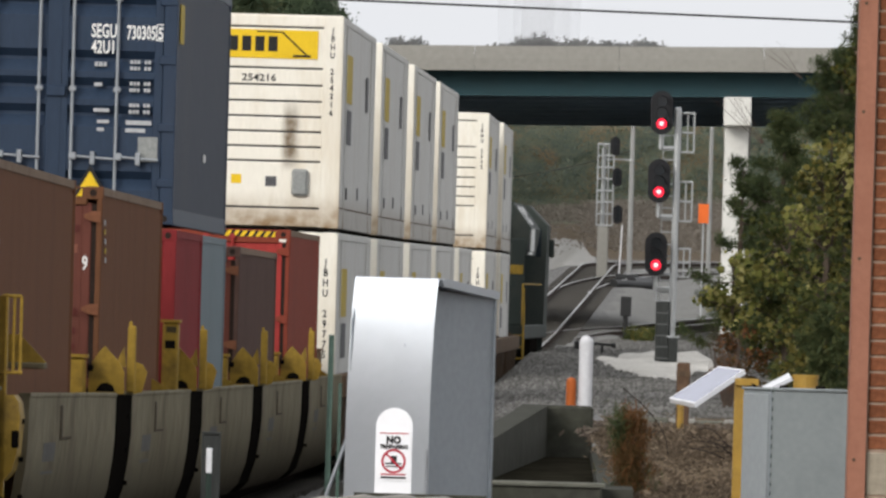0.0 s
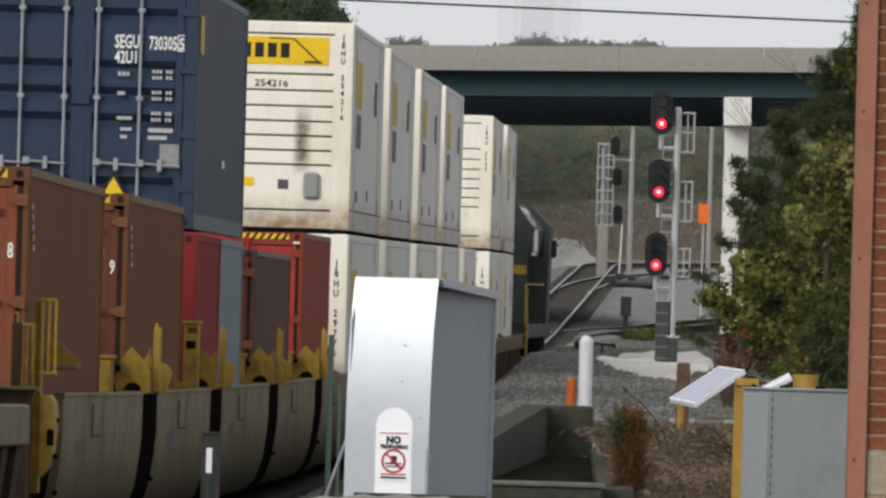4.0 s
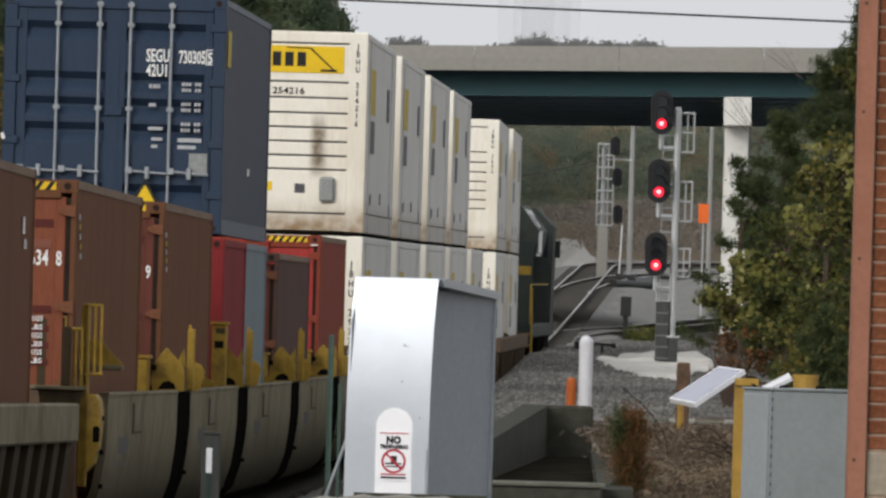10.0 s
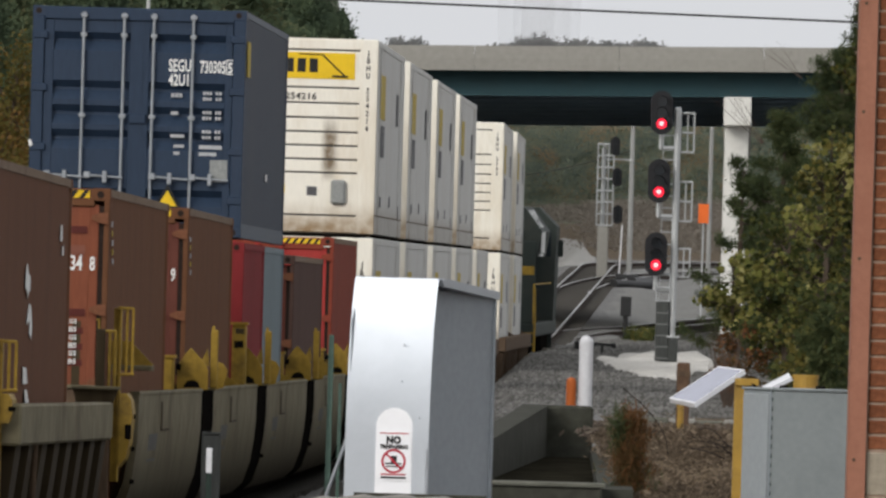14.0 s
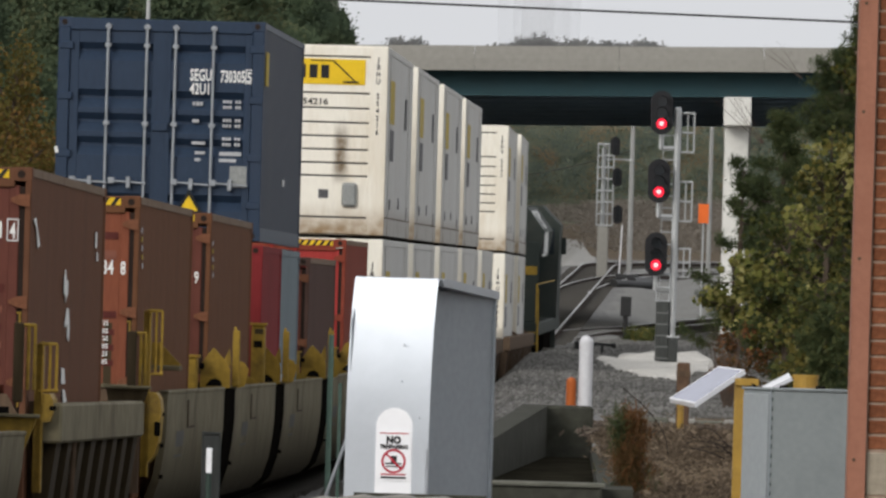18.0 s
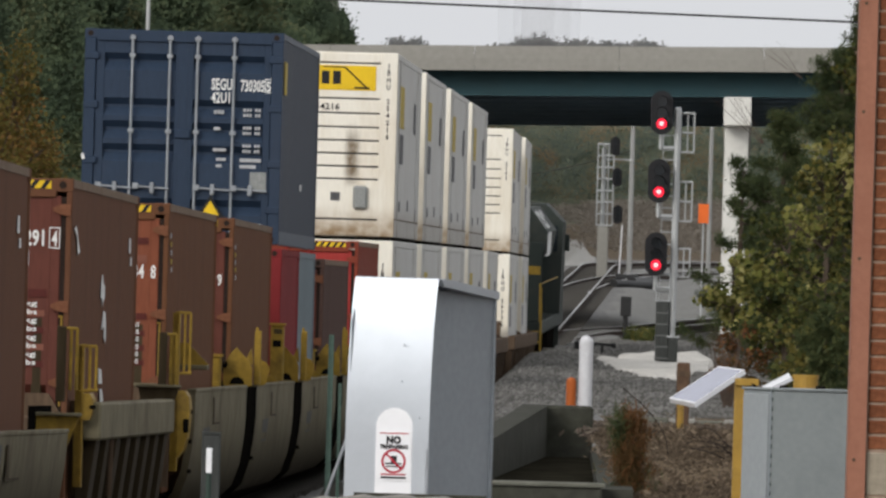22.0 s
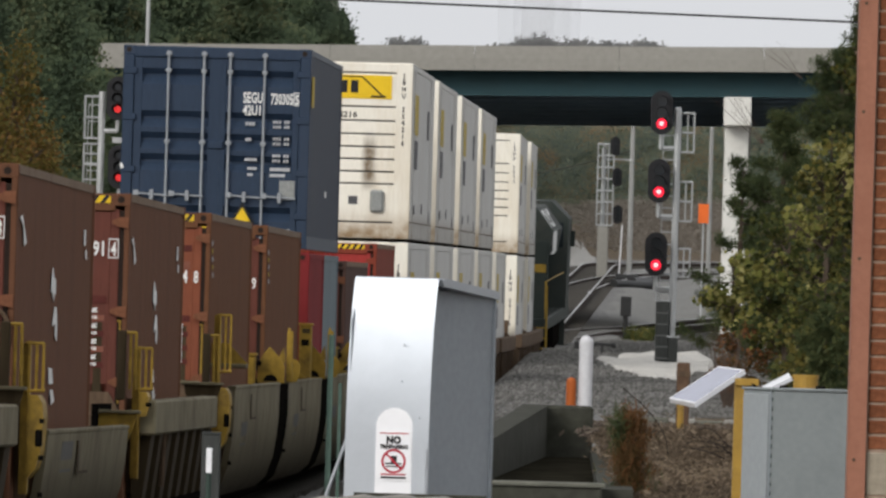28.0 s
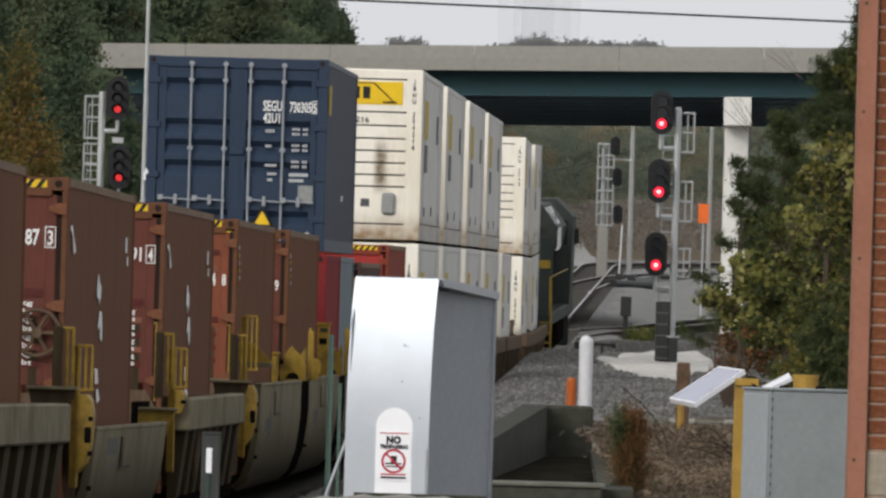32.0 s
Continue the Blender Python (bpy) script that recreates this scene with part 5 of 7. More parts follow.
    for s in (-1, 1):
        for k in range(3):
            prism(bm, [(2.0 + k * 1.0, 3.3), (2.5 + k * 1.0, 3.3), (2.9 + k * 1.0, 3.85), (2.4 + k * 1.0, 3.85)], s * 1.60, s * 1.625, axis="x")
        box(bm, *sorted((s * 1.56, s * 1.58)), 2.0, 5.0, 3.22, 3.28)
        # angular strokes on the sloping shoulder
        for k, (u0, u1, v0, v1) in enumerate(((0.1, 0.5, 0.15, 0.85), (0.7, 1.3, 0.65, 0.85), (1.5, 1.9, 0.15, 0.85), (2.1, 2.9, 0.15, 0.32), (2.4, 2.8, 0.45, 0.85), (3.2, 3.6, 0.15, 0.85), (3.9, 4.9, 0.6, 0.85))):
            q = []
            for u, v in ((u0, v0), (u1, v0), (u1 + 0.4, v1), (u0 + 0.4, v1)):
                q.append(bm.verts.new((s * (1.62 - 0.47 * v + 0.012), 2.0 + u, 3.85 + 0.63 * v + 0.008)))
            bm.faces.new(q)
    part("emblem", bm, WHITE_PAINT, c, "white angular emblem")
    part("number_patch", B(0.86, 1.04, 1.585, 1.6, 2.72, 2.95), CAR_YELLOW, c)
    part("rear_panel", B(1.1, 1.5, 1.4, 1.46, 1.5, 3.6, bevel=0.02), LOCO_BLACK, c)
    part("rear_patch", B(1.14, 1.46, 1.385, 1.4, 2.74, 2.96), CAR_YELLOW, c, "yellow reflective patch")
    return c


# units of the train: where each stands at the start
def assemble():
    cont = "shipping container with closed doors, low in a well car"
    rides(brown_container("brown " + cont, BROWN, MAROON_DOOR, None, side_marks="dots"), 53.4, 12.19, 0.235, -0.035)
    rides(brown_container("maroon brown " + cont, MAROON, MAROON_DOOR, ("1587", "3", "G1")), 71.1, 12.19, 0.235, -0.035)
    rides(brown_container("dark brown " + cont, MAROON, MAROON_DOOR, ("291", "4", "G1")), 88.9, 12.19, 0.235, -0.035)
    rides(brown_container("orange-brown " + cont, BROWN, BROWN_DOOR, ("634", "8", "1"), z_digits=2.145, side_marks="dots"), 106.7, 12.19, 0.235, -0.035)
    rides(brown_container("rust brown " + cont, BROWN, MAROON_DOOR, ("", "9", ""), z_digits=2.14, side_marks="dots"), 122.7, 12.19, 0.235, -0.035)
    rides(short_container("short red steel shipping container under the blue one", RED_SIDE, RED), 137.3, 6.06, 0.29)
    rides(short_container("short grey-blue steel shipping container under the blue one", STEEL_BLUE, STEEL_BLUE), 143.45, 6.06, 0.29)
    rides(blue_container(), 137.3, 12.19, 2.93, 0.035)
    rides(brown_container("grey-brown " + cont, GREY_BROWN, MAROON_DOOR, None, 2.591, side_marks=None), 153.4, 12.19, 0.235, -0.035)
    rides(brown_container("red-ended " + cont, RED_WARM, RED, None, 2.896, side_marks=None), 168.9, 12.19, 0.235, -0.035)
    for i, y in enumerate((185.1, 204.7, 225.0, 244.6)):
        rides(white_container(True, i == 0), y, 16.15, 3.25)
        rides(white_container(False), y, 16.15, 0.29)
        rides(well_car(19.7, CAR_RUST, CAR_RUST, ribbed=True, lead=1.75), y - 1.75, 19.7)
    for y in (264.8, 291.3, 308.4):
        rides(white_container(False), y, 16.15, 0.29, -0.08)
        if y > 270:
            rides(white_container(True, False), y, 16.15, 3.25, -0.08)
        rides(well_car(18.6, CAR_RUST, CAR_RUST, ribbed=True, lead=1.2), y - 1.2, 18.6)
    # near single cars, then one five-unit articulated car
    for y, rib, length in ((53.4, True, 16.8), (71.1, False, 16.8), (88.9, True, 16.8)):
        rides(well_car(length, ribbed=rib, lead=2.3, tall_rails=True, truck_far=True, wheel=(not rib), z_top=1.19 if rib else 0.97), y - 0.9, length)
    for i, (y, unit) in enumerate(((106.7, 16.0), (122.7, 14.6), (137.3, 16.1), (153.4, 15.5), (168.9, 15.7))):
        rides(well_car(unit, lead=1.75, tall_rails=(i == 0), truck_far=(i == 4), gusset=(i == 0), tall_box=(i == 2), whole=False), y - 1.75, unit)
    rides(locomotive(), 327.0, 22.0, 0.0, 0.32)


assemble()


# ---- signals ----
def signal_head(parent, x, y, z, lit=True, scale=1.0, dim=False):
    """A black oval backboard with three hooded lenses, the lowest of them lit."""
    k = scale
    out = [(0.25 * k * math.cos(a), (0.25 * k * math.sin(a)) + (0.235 * k if math.sin(a) >= 0 else -0.235 * k)) for a in [i * math.tau / 28 for i in range(28)]]
    h = part("signal_head", PR([(x + a, z + b) for a, b in out], y - 0.03, y + 0.03), SIGNAL_BLACK, parent, "black oval three-lens signal head")
    part("housing", B(x - 0.15 * k, x + 0.15 * k, y + 0.03, y + 0.25, z - 0.38 * k, z + 0.38 * k, bevel=0.03), SIGNAL_BLACK, h)
    for i, dz in enumerate((0.25, 0.0, -0.24)):
        zc = z + dz * k
        bm = bmesh.new()
        n = 12
        for j in range(n):
            a0, a1 = radians(-20 + 220 * j / n), radians(-20 + 220 * (j + 1) / n)
            q = [bm.verts.new((x + 0.125 * k * math.cos(a), yy, zc + 0.125 * k * math.sin(a))) for a, yy in ((a0, y - 0.03), (a1, y - 0.03), (a1, y - 0.3), (a0, y - 0.3))]
            bm.faces.new(q)
        part("hood", bm, SIGNAL_BLACK, h)
        on = lit and i == 2
        part("lens", T((x, y - 0.045, zc), (x, y - 0.028, zc), (0.075 if dim else 0.115) * k, seg=20), (RED_DIM if dim else RED_LAMP) if on else GLASS, h, "glowing red lens" if on else "dark lens")
        if on and not dim:
            part("lens_core", T((x, y - 0.052, zc), (x, y - 0.044, zc), 0.048 * k, seg=16), RED_CORE, h)
    return h


def cage(parent, x0, x1, y0, y1, z0, z1, bars=1, label="silver ladder safety cage"):
    """A standing cage of single bars round a small platform."""
    c = part("ladder_cage", B(x0, x1, y0, y1, z0 - 0.02, z0 + 0.02), SIGNAL_GREY, parent, label)
    r = 0.018
    for y, n in ((y0, bars), (y1, 0)):
        for i in range(n + 2):
            x = x0 + (x1 - x0) * i / (n + 1)
            part("cage_bar", T((x, y, z0), (x, y, z1), r, seg=6), SIGNAL_GREY, c)
        for z in ((z0 + z1) / 2, z1):
            part("cage_rail", T((x0, y, z), (x1, y, z), r * 1.2, seg=6), SIGNAL_GREY, c)
    for x in (x0, x1):
        part("cage_rail", T((x, y0, z1), (x, y1, z1), r, seg=6), SIGNAL_GREY, c)
    return c


def lattice(bm, x0, x1, y, z0, z1, r=0.014, bars=2, rungs=4):
    for i in range(bars + 2):
        x = x0 + (x1 - x0) * i / (bars + 1)
        tube(bm, (x, y, z0), (x, y, z1), r, seg=6)
    for i in range(rungs):
        z = z0 + (z1 - z0) * i / (rungs - 1)
        tube(bm, (x0, y, z), (x1, y, z), r * 1.2, seg=6)


def home_signal():
    y = 300.0
    s = thing("signal_mast", "silver railway signal mast with three red lights and ladder cages", "railway signal", "railway signals")
    top, foot = Vector((5.10, 300.00, 6.72)), Vector((5.13, 300.00, 1.78))
    x = (top.x + foot.x) / 2
    part("mast", T((x, y, foot.z - 0.1), (x, y, top.z), 0.075, seg=12), SIGNAL_GREY, s)
    part("mast_cap", T((x, y, top.z), (x, y, top.z + 0.07), 0.09, 0.05, seg=12), SIGNAL_GREY, s)
    for hx, hz in ((4.75, 6.65), (4.73, 5.14), (4.71, 3.52)):
        signal_head(s, hx, y - 0.25, hz)
        arm = bmesh.new()
        tube(arm, (hx, y - 0.1, hz - 0.45), (hx, y - 0.1, hz - 0.8), 0.045)
        tube(arm, (hx, y - 0.05, hz - 0.78), (x, y, hz - 0.78), 0.05)
        part("bracket_arm", arm, SIGNAL_GREY, s)
    for (x0, z1), (x1, z0) in (((5.19, 6.66), (5.49, 5.80)), ((5.19, 5.14), (5.48, 4.27)), ((5.19, 3.66), (5.47, 3.04))):
        cage(s, x0, x1, y + 0.1, y + 0.75, z0, z1)
    bm = bmesh.new()
    lx0, lx1 = x - 0.30, x - 0.02
    lattice(bm, lx0, lx1, y + 0.3, foot.z + 0.1, top.z - 0.3, 0.013, 0, 18)
    part("ladder", bm, SIGNAL_GREY, s)
    # equipment case and its foundation
    cx0, cz0 = 4.75, 0.96
    cx1, cz1 = 5.04, 3.13
    case = part("equipment_case", B(cx0, cx1, y - 0.15, y + 0.3, cz0, cz1 - 0.65, bevel=0.02), POST_STEEL, s, "dark grey steel cable case")
    for k in range(5):
        z = cz0 + 0.25 + k * 0.25
        part("case_band", B(cx0 - 0.015, cx1 + 0.015, y - 0.165, y + 0.1, z, z + 0.03), CASE_GREY, case)
    bm = bmesh.new()
    lattice(bm, cx0, cx1, y - 0.1, cz1 - 0.65, cz1 - 0.05, 0.02, 0, 3)
    part("case_frame", bm, SIGNAL_GREY, s)
    part("flange", B(x - 0.12, x + 0.17, y - 0.2, y + 0.2, foot.z - 0.10, foot.z - 0.05), SIGNAL_GREY, s)
    part("foundation", B(x - 0.08, x + 0.13, y - 0.2, y + 0.3, ground_z(x, y) - 0.2, foot.z - 0.1, bevel=0.02), POST_STEEL, s)
    part("foot_plate", B(4.70, 4.88, y - 0.4, y - 0.2, 0.85, 1.05, bevel=0.01), PANEL_RIM, s, "small white plate")
    part("case_leg", B(cx0 + 0.02, cx1 - 0.02, y - 0.1, y + 0.25, ground_z(cx0, y) - 0.2, cz0 + 0.02), POST_STEEL, s)


def left_signal():
    y = 300.0
    s = thing("signal_mast", "silver railway signal mast with two red lights beside the trees", "railway signal", "railway signals")
    x, zt = -7.63, 6.77
    part("mast", T((x, y, ground_z(x, y) - 0.2), (x, y, zt), 0.075, seg=12), SIGNAL_GREY, s)
    for hx, hz in ((-7.28, 6.62), (-7.21, 5.11)):
        signal_head(s, hx, y - 0.25, hz, dim=True)
        arm = bmesh.new()
        tube(arm, (hx, y - 0.1, hz - 0.45), (hx, y - 0.1, hz - 0.72), 0.04)
        tube(arm, (hx, y - 0.05, hz - 0.72), (x, y, hz - 0.72), 0.05)
        box(arm, hx - 0.1, hx + 0.14, y - 0.1, y + 0.3, hz - 0.98, hz - 0.86)
        part("bracket_arm", arm, SIGNAL_GREY, s)
    for a, b in ((171, 245), (292, 345), (255, 290)):
        cage(s, x - 0.38, x - 0.05, y + 0.1, y + 0.7, zt - (b - 162) / 80, zt - (a - 162) / 80)
    bm = bmesh.new()
    lattice(bm, x - 0.3, x - 0.02, y + 0.2, ground_z(x, y), zt - 0.3, 0.013, 0, 20)
    part("ladder", bm, SIGNAL_GREY, s)


def far_signal():
    y = 600.0
    s = thing("signal_mast", "distant silver signal ladder mast with dark heads turned away", "railway signal", "railway signals")
    x, zt = 7.01, 9.55
    zb = 4.30
    bm = bmesh.new()
    lattice(bm, 6.75, 7.45, y, zt - 3.6, zt, 0.035, 2, 8)
    lattice(bm, 6.75, 7.45, y + 0.8, zt - 3.6, zt, 0.03, 1, 8)
    part("ladder", bm, SIGNAL_GREY, s)
    part("mast", T((x, y + 0.3, zb - 1.5), (x, y + 0.3, zt - 0.2), 0.11), SIGNAL_GREY, s)
    part("base", B(x - 0.2, x + 0.28, y - 0.2, y + 0.7, zb - 1.6, zb + 1.6, bevel=0.05), CONCRETE, s)
    for px, pz in ((7.49, 9.47), (7.61, 8.09), (7.68, 6.45)):
        signal_head(s, px, y - 0.2, pz, lit=False, scale=0.85)
    part("arm", B(x, 8.30, y + 0.25, y + 0.33, zt - 0.7, zt - 0.62), SIGNAL_GREY, s)


home_signal()
left_signal()
far_signal()


def pole(label, px, y, z_top, r, mat, z_bot=None):
    z = ground_z(px, y) - 0.3 if z_bot is None else z_bot
    p = thing("utility_pole", label, "pole")
    part("shaft", T((px, y, z), (px, y, z_top), r * 1.2, r, seg=10), mat, p)
    part("cap", T((px, y, z_top), (px, y, z_top + 0.06), r * 1.15, r * 0.7, seg=10), mat, p)
    return p


pole("tall thin grey pole beside the far signal", 8.39, 610, 10.55, 0.11, POLE_GREY)
pole("thin grey pole under the bridge", 10.96, 560, 9.83, 0.09, POLE_GREY)
mast_pole = pole("tall thin galvanized pole behind the train", -7.56, 340, 10.26, 0.05, SIGNAL_GREY)
part("lamp_box", B(-7.56, -7.41, 339.8, 340, 5.16, 5.39, bevel=0.02), PANEL_RIM, mast_pole, "small white box")
part("crossarm", B(-7.55, -7.55 + 0.5, 339.95, 340.05, 6.46, 6.55), SIGNAL_GREY, mast_pole)


def cable(name, label, a, b, sag, r):
    a, b = Vector(a), Vector(b)
    path = [a.lerp(b, i / 40) - Vector((0, 0, sag * 4 * (i / 40) * (1 - i / 40))) for i in range(41)]
    o = sweep(name, path, [(r * math.cos(i * math.tau / 6), r * math.sin(i * math.tau / 6)) for i in range(6)], WIRE, None)
    tagged(o, label, "cable")


cable("overhead_cable", "thin black overhead cable across the sky", (-4.99, 120.00, 5.02), (5.02, 120.00, 4.87), 0.0, 0.011)
cable("far_cable", "thin pale cable below the bridge", (-2.33, 640.00, 7.97), (8.46, 612.00, 9.45), 0.5, 0.02)


# ---- yard clutter beyond the signal ----
def clutter():
    o = thing("relay_box", "small dark trackside box on a post", "trackside box")
    x, z = 5.85, 1.96
    part("body", B(x - 0.17, x + 0.17, 429.8, 430.2, 2.05, 2.68, bevel=0.02), DARK_PIPE, o)
    part("post", T((x, 430, ground_z(x, 430) - 0.2), (x, 430, 2.09), 0.08), DARK_PIPE, o)
    for i, (a, b, y) in enumerate((((7.55, 590.00, 3.74), (8.54, 590.00, 3.65), 0), ((8.10, 580.00, 3.62), (8.97, 586.00, 3.70), 0), ((7.18, 570.00, 3.48), (8.84, 574.00, 3.51), 0))):
        p = thing("drain_pipe", "black pipe lying on the gravel beyond the switch", "pipe", "black pipes")
        a, b = Vector(a), Vector(b)
        a.z, b.z = ground_z(a.x, a.y) + 0.16, ground_z(b.x, b.y) + 0.16
        part("pipe", T(a, b, 0.17, seg=12), DARK_PIPE, p)
        d = (b - a).normalized()
        part("collar", T(a - d * 0.02, a + d * 0.15, 0.2, seg=12), DARK_PIPE, p)
    o = thing("work_sign", "orange work sign on a pale post", "sign")
    x, z = 9.95, 6.03
    part("panel", B(x - 0.2, x + 0.2, 519.97, 520, z - 0.38, z + 0.36, bevel=0.01), ORANGE_SIGN, o)
    part("post", T((x, 520.05, ground_z(x, 520) - 0.2), (x, 520.05, z + 0.3), 0.04), SIGNAL_GREY, o)
    o = thing("marker_stake", "leaning white marker stake", "stake")
    a, b = Vector((7.85, 605.00, 4.42)), Vector((7.96, 605.00, 5.91))
    a.z -= 1.2
    part("stake", T(a, b, 0.03, seg=8), PANEL_RIM, o)
    part("stake_tip", T(b, b + Vector((0, 0, 0.12)), 0.03, 0.01, seg=8), PANEL_RIM, o)
    o = thing("switch_stand", "dark switch machine with a long operating rod", "switch stand")
    x, z = 3.61, 1.45
    g = ground_z(x, 330)
    part("body", B(x - 0.35, x - 0.12, 329.6, 330.4, g - 0.1, z + 0.04, bevel=0.03), DARK_PIPE, o)
    part("rod", T((x - 0.3, 330, z), (x + 0.62, 330, z - 0.05), 0.035, seg=8), DARK_PIPE, o)
    part("rod_end", T((x + 0.55, 330, z - 0.05), (x + 0.66, 330, z - 0.06), 0.06, seg=8), DARK_PIPE, o)
    part("rod_stand", B(x + 0.3, x + 0.36, 329.97, 330.03, g - 0.1, z - 0.02), DARK_PIPE, o)


clutter()


def heap(name, label, cx, cy, rx, ry, h, mat, seed=0, spread=False):
    verts, faces, n, m = [], [], 44, 60
    for j in range(m + 1):
        for i in range(n + 1):
            u, v = 2 * i / n - 1, 2 * j / m - 1
            y = cy + ry * v
            x = (cx + rx * u) * (y / cy if spread else 1)
            r = min(1, math.hypot(u, v)) + 0.16 * noise.noise(Vector((u * 3, v * 3, seed)))
            b = h * (1 - ease(0.25, 0.95, r)) * (1 + 0.35 * noise.noise(Vector((x * 1.1, y * 0.5, seed))))
            b *= 0.12 + 1.4 * math.exp(-((y - cy - 0.55 * ry) / (0.35 * ry)) ** 2) if spread else 1
            verts.append((x, y, ground_z(x, y) - 0.1 + b + 0.145 * (1 - ease(0.8, 0.98, r))))
    for j in range(m):
        for i in range(n):
            k = j * (n + 1) + i
            faces.append((k, k + 1, k + n + 2, k + n + 1))
    o = raw_mesh(name, verts, faces, mat)
    tagged(o, label, "gravel heap", kind="stuff")
    for p in o.data.polygons:
        p.use_smooth = True
    return o


heap("stone_heap", "spread of pale crushed stone round the signal", 4.39, 272, 1.42, 88, 0.2, PALE_SAND, 3, spread=True)
heap("gravel_track", "pale grey gravel track beyond the bridge", 6.5, 700, 1.5, 60, 0.06, GRAVEL_PALE, 8)


# ---- foreground ----
def slanted_panel(d, h):
    """A side sheet set in behind the front fold and running out flush with the back."""
    bm = PR([(0.03, 0.0), (0.03, h - 0.45), (0.05, h - 0.2), (0.1, h - 0.045), (d - 0.006, h - 0.085), (d - 0.006, 0)], -0.008, -0.003, axis="x")
    for v in bm.verts:
        v.co.x -= 0.085 * (1 - v.co.y / d)
    return bm


def aluminium_housing():
    y = 60.0
    x, zt = -0.04, 2.41
    w, d, a = 0.405, 0.70, radians(-24)
    zb = ground_z(x, y) - 0.05
    h = zt - zb
    c = thing("metal_housing", "bright aluminium sheet housing with a rounded top and inset side", "housing", m=Matrix.Translation((x, y, zb)) @ Matrix.Rotation(a, 4, "Z"))
    # bent sheet: front, rounded shoulder, top falling to the back
    prof = [(0.0, 0.0), (0.0, h - 0.75), (0.004, h - 0.55), (0.012, h - 0.38), (0.026, h - 0.22), (0.042, h - 0.10), (0.056, h - 0.03), (0.063, h - 0.004), (0.072, h), (d, h - 0.05), (d, 0.0)]
    inner = [(d - 0.006, 0.0), (d - 0.006, h - 0.055), (0.074, h - 0.006), (0.069, h - 0.01), (0.062, h - 0.034), (0.048, h - 0.102), (0.032, h - 0.22), (0.018, h - 0.38), (0.01, h - 0.55), (0.006, h - 0.75), (0.006, 0.0)]
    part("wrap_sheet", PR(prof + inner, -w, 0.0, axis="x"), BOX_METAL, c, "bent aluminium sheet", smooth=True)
    part("side_panel", slanted_panel(d, h), BOX_INNER, c, "dull inset side panel, darkened for shade")
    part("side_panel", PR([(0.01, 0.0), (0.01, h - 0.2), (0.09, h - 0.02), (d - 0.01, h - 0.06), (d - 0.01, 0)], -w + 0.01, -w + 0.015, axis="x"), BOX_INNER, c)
    part("top_lip", PR([(0.075, h - 0.006), (0.12, h - 0.002), (d, h - 0.052), (d, h - 0.088), (0.12, h - 0.038), (0.085, h - 0.036)], -0.03, 0.016, axis="x"), BOX_METAL, c)
    part("edge_flange", B(-0.012, 0.002, 0.0, 0.006, 0.0, h - 0.76), BOX_METAL, c)
    part("edge_flange", B(-0.014, 0.004, d - 0.02, d, 0.0, h - 0.09), BOX_INNER, c)
    for dx, dz in ((-0.13, 0.30), (-0.14, 0.46), (-0.05, 0.62)):
        part("rivet", T((dx, -0.004, h - dz), (dx, 0.002, h - dz), 0.005, seg=8), BOX_METAL, c)
    part("base_plate", B(-w - 0.03, 0.03, -0.03, d + 0.03, 0.0, 0.02), BOX_INNER, c)


aluminium_housing()


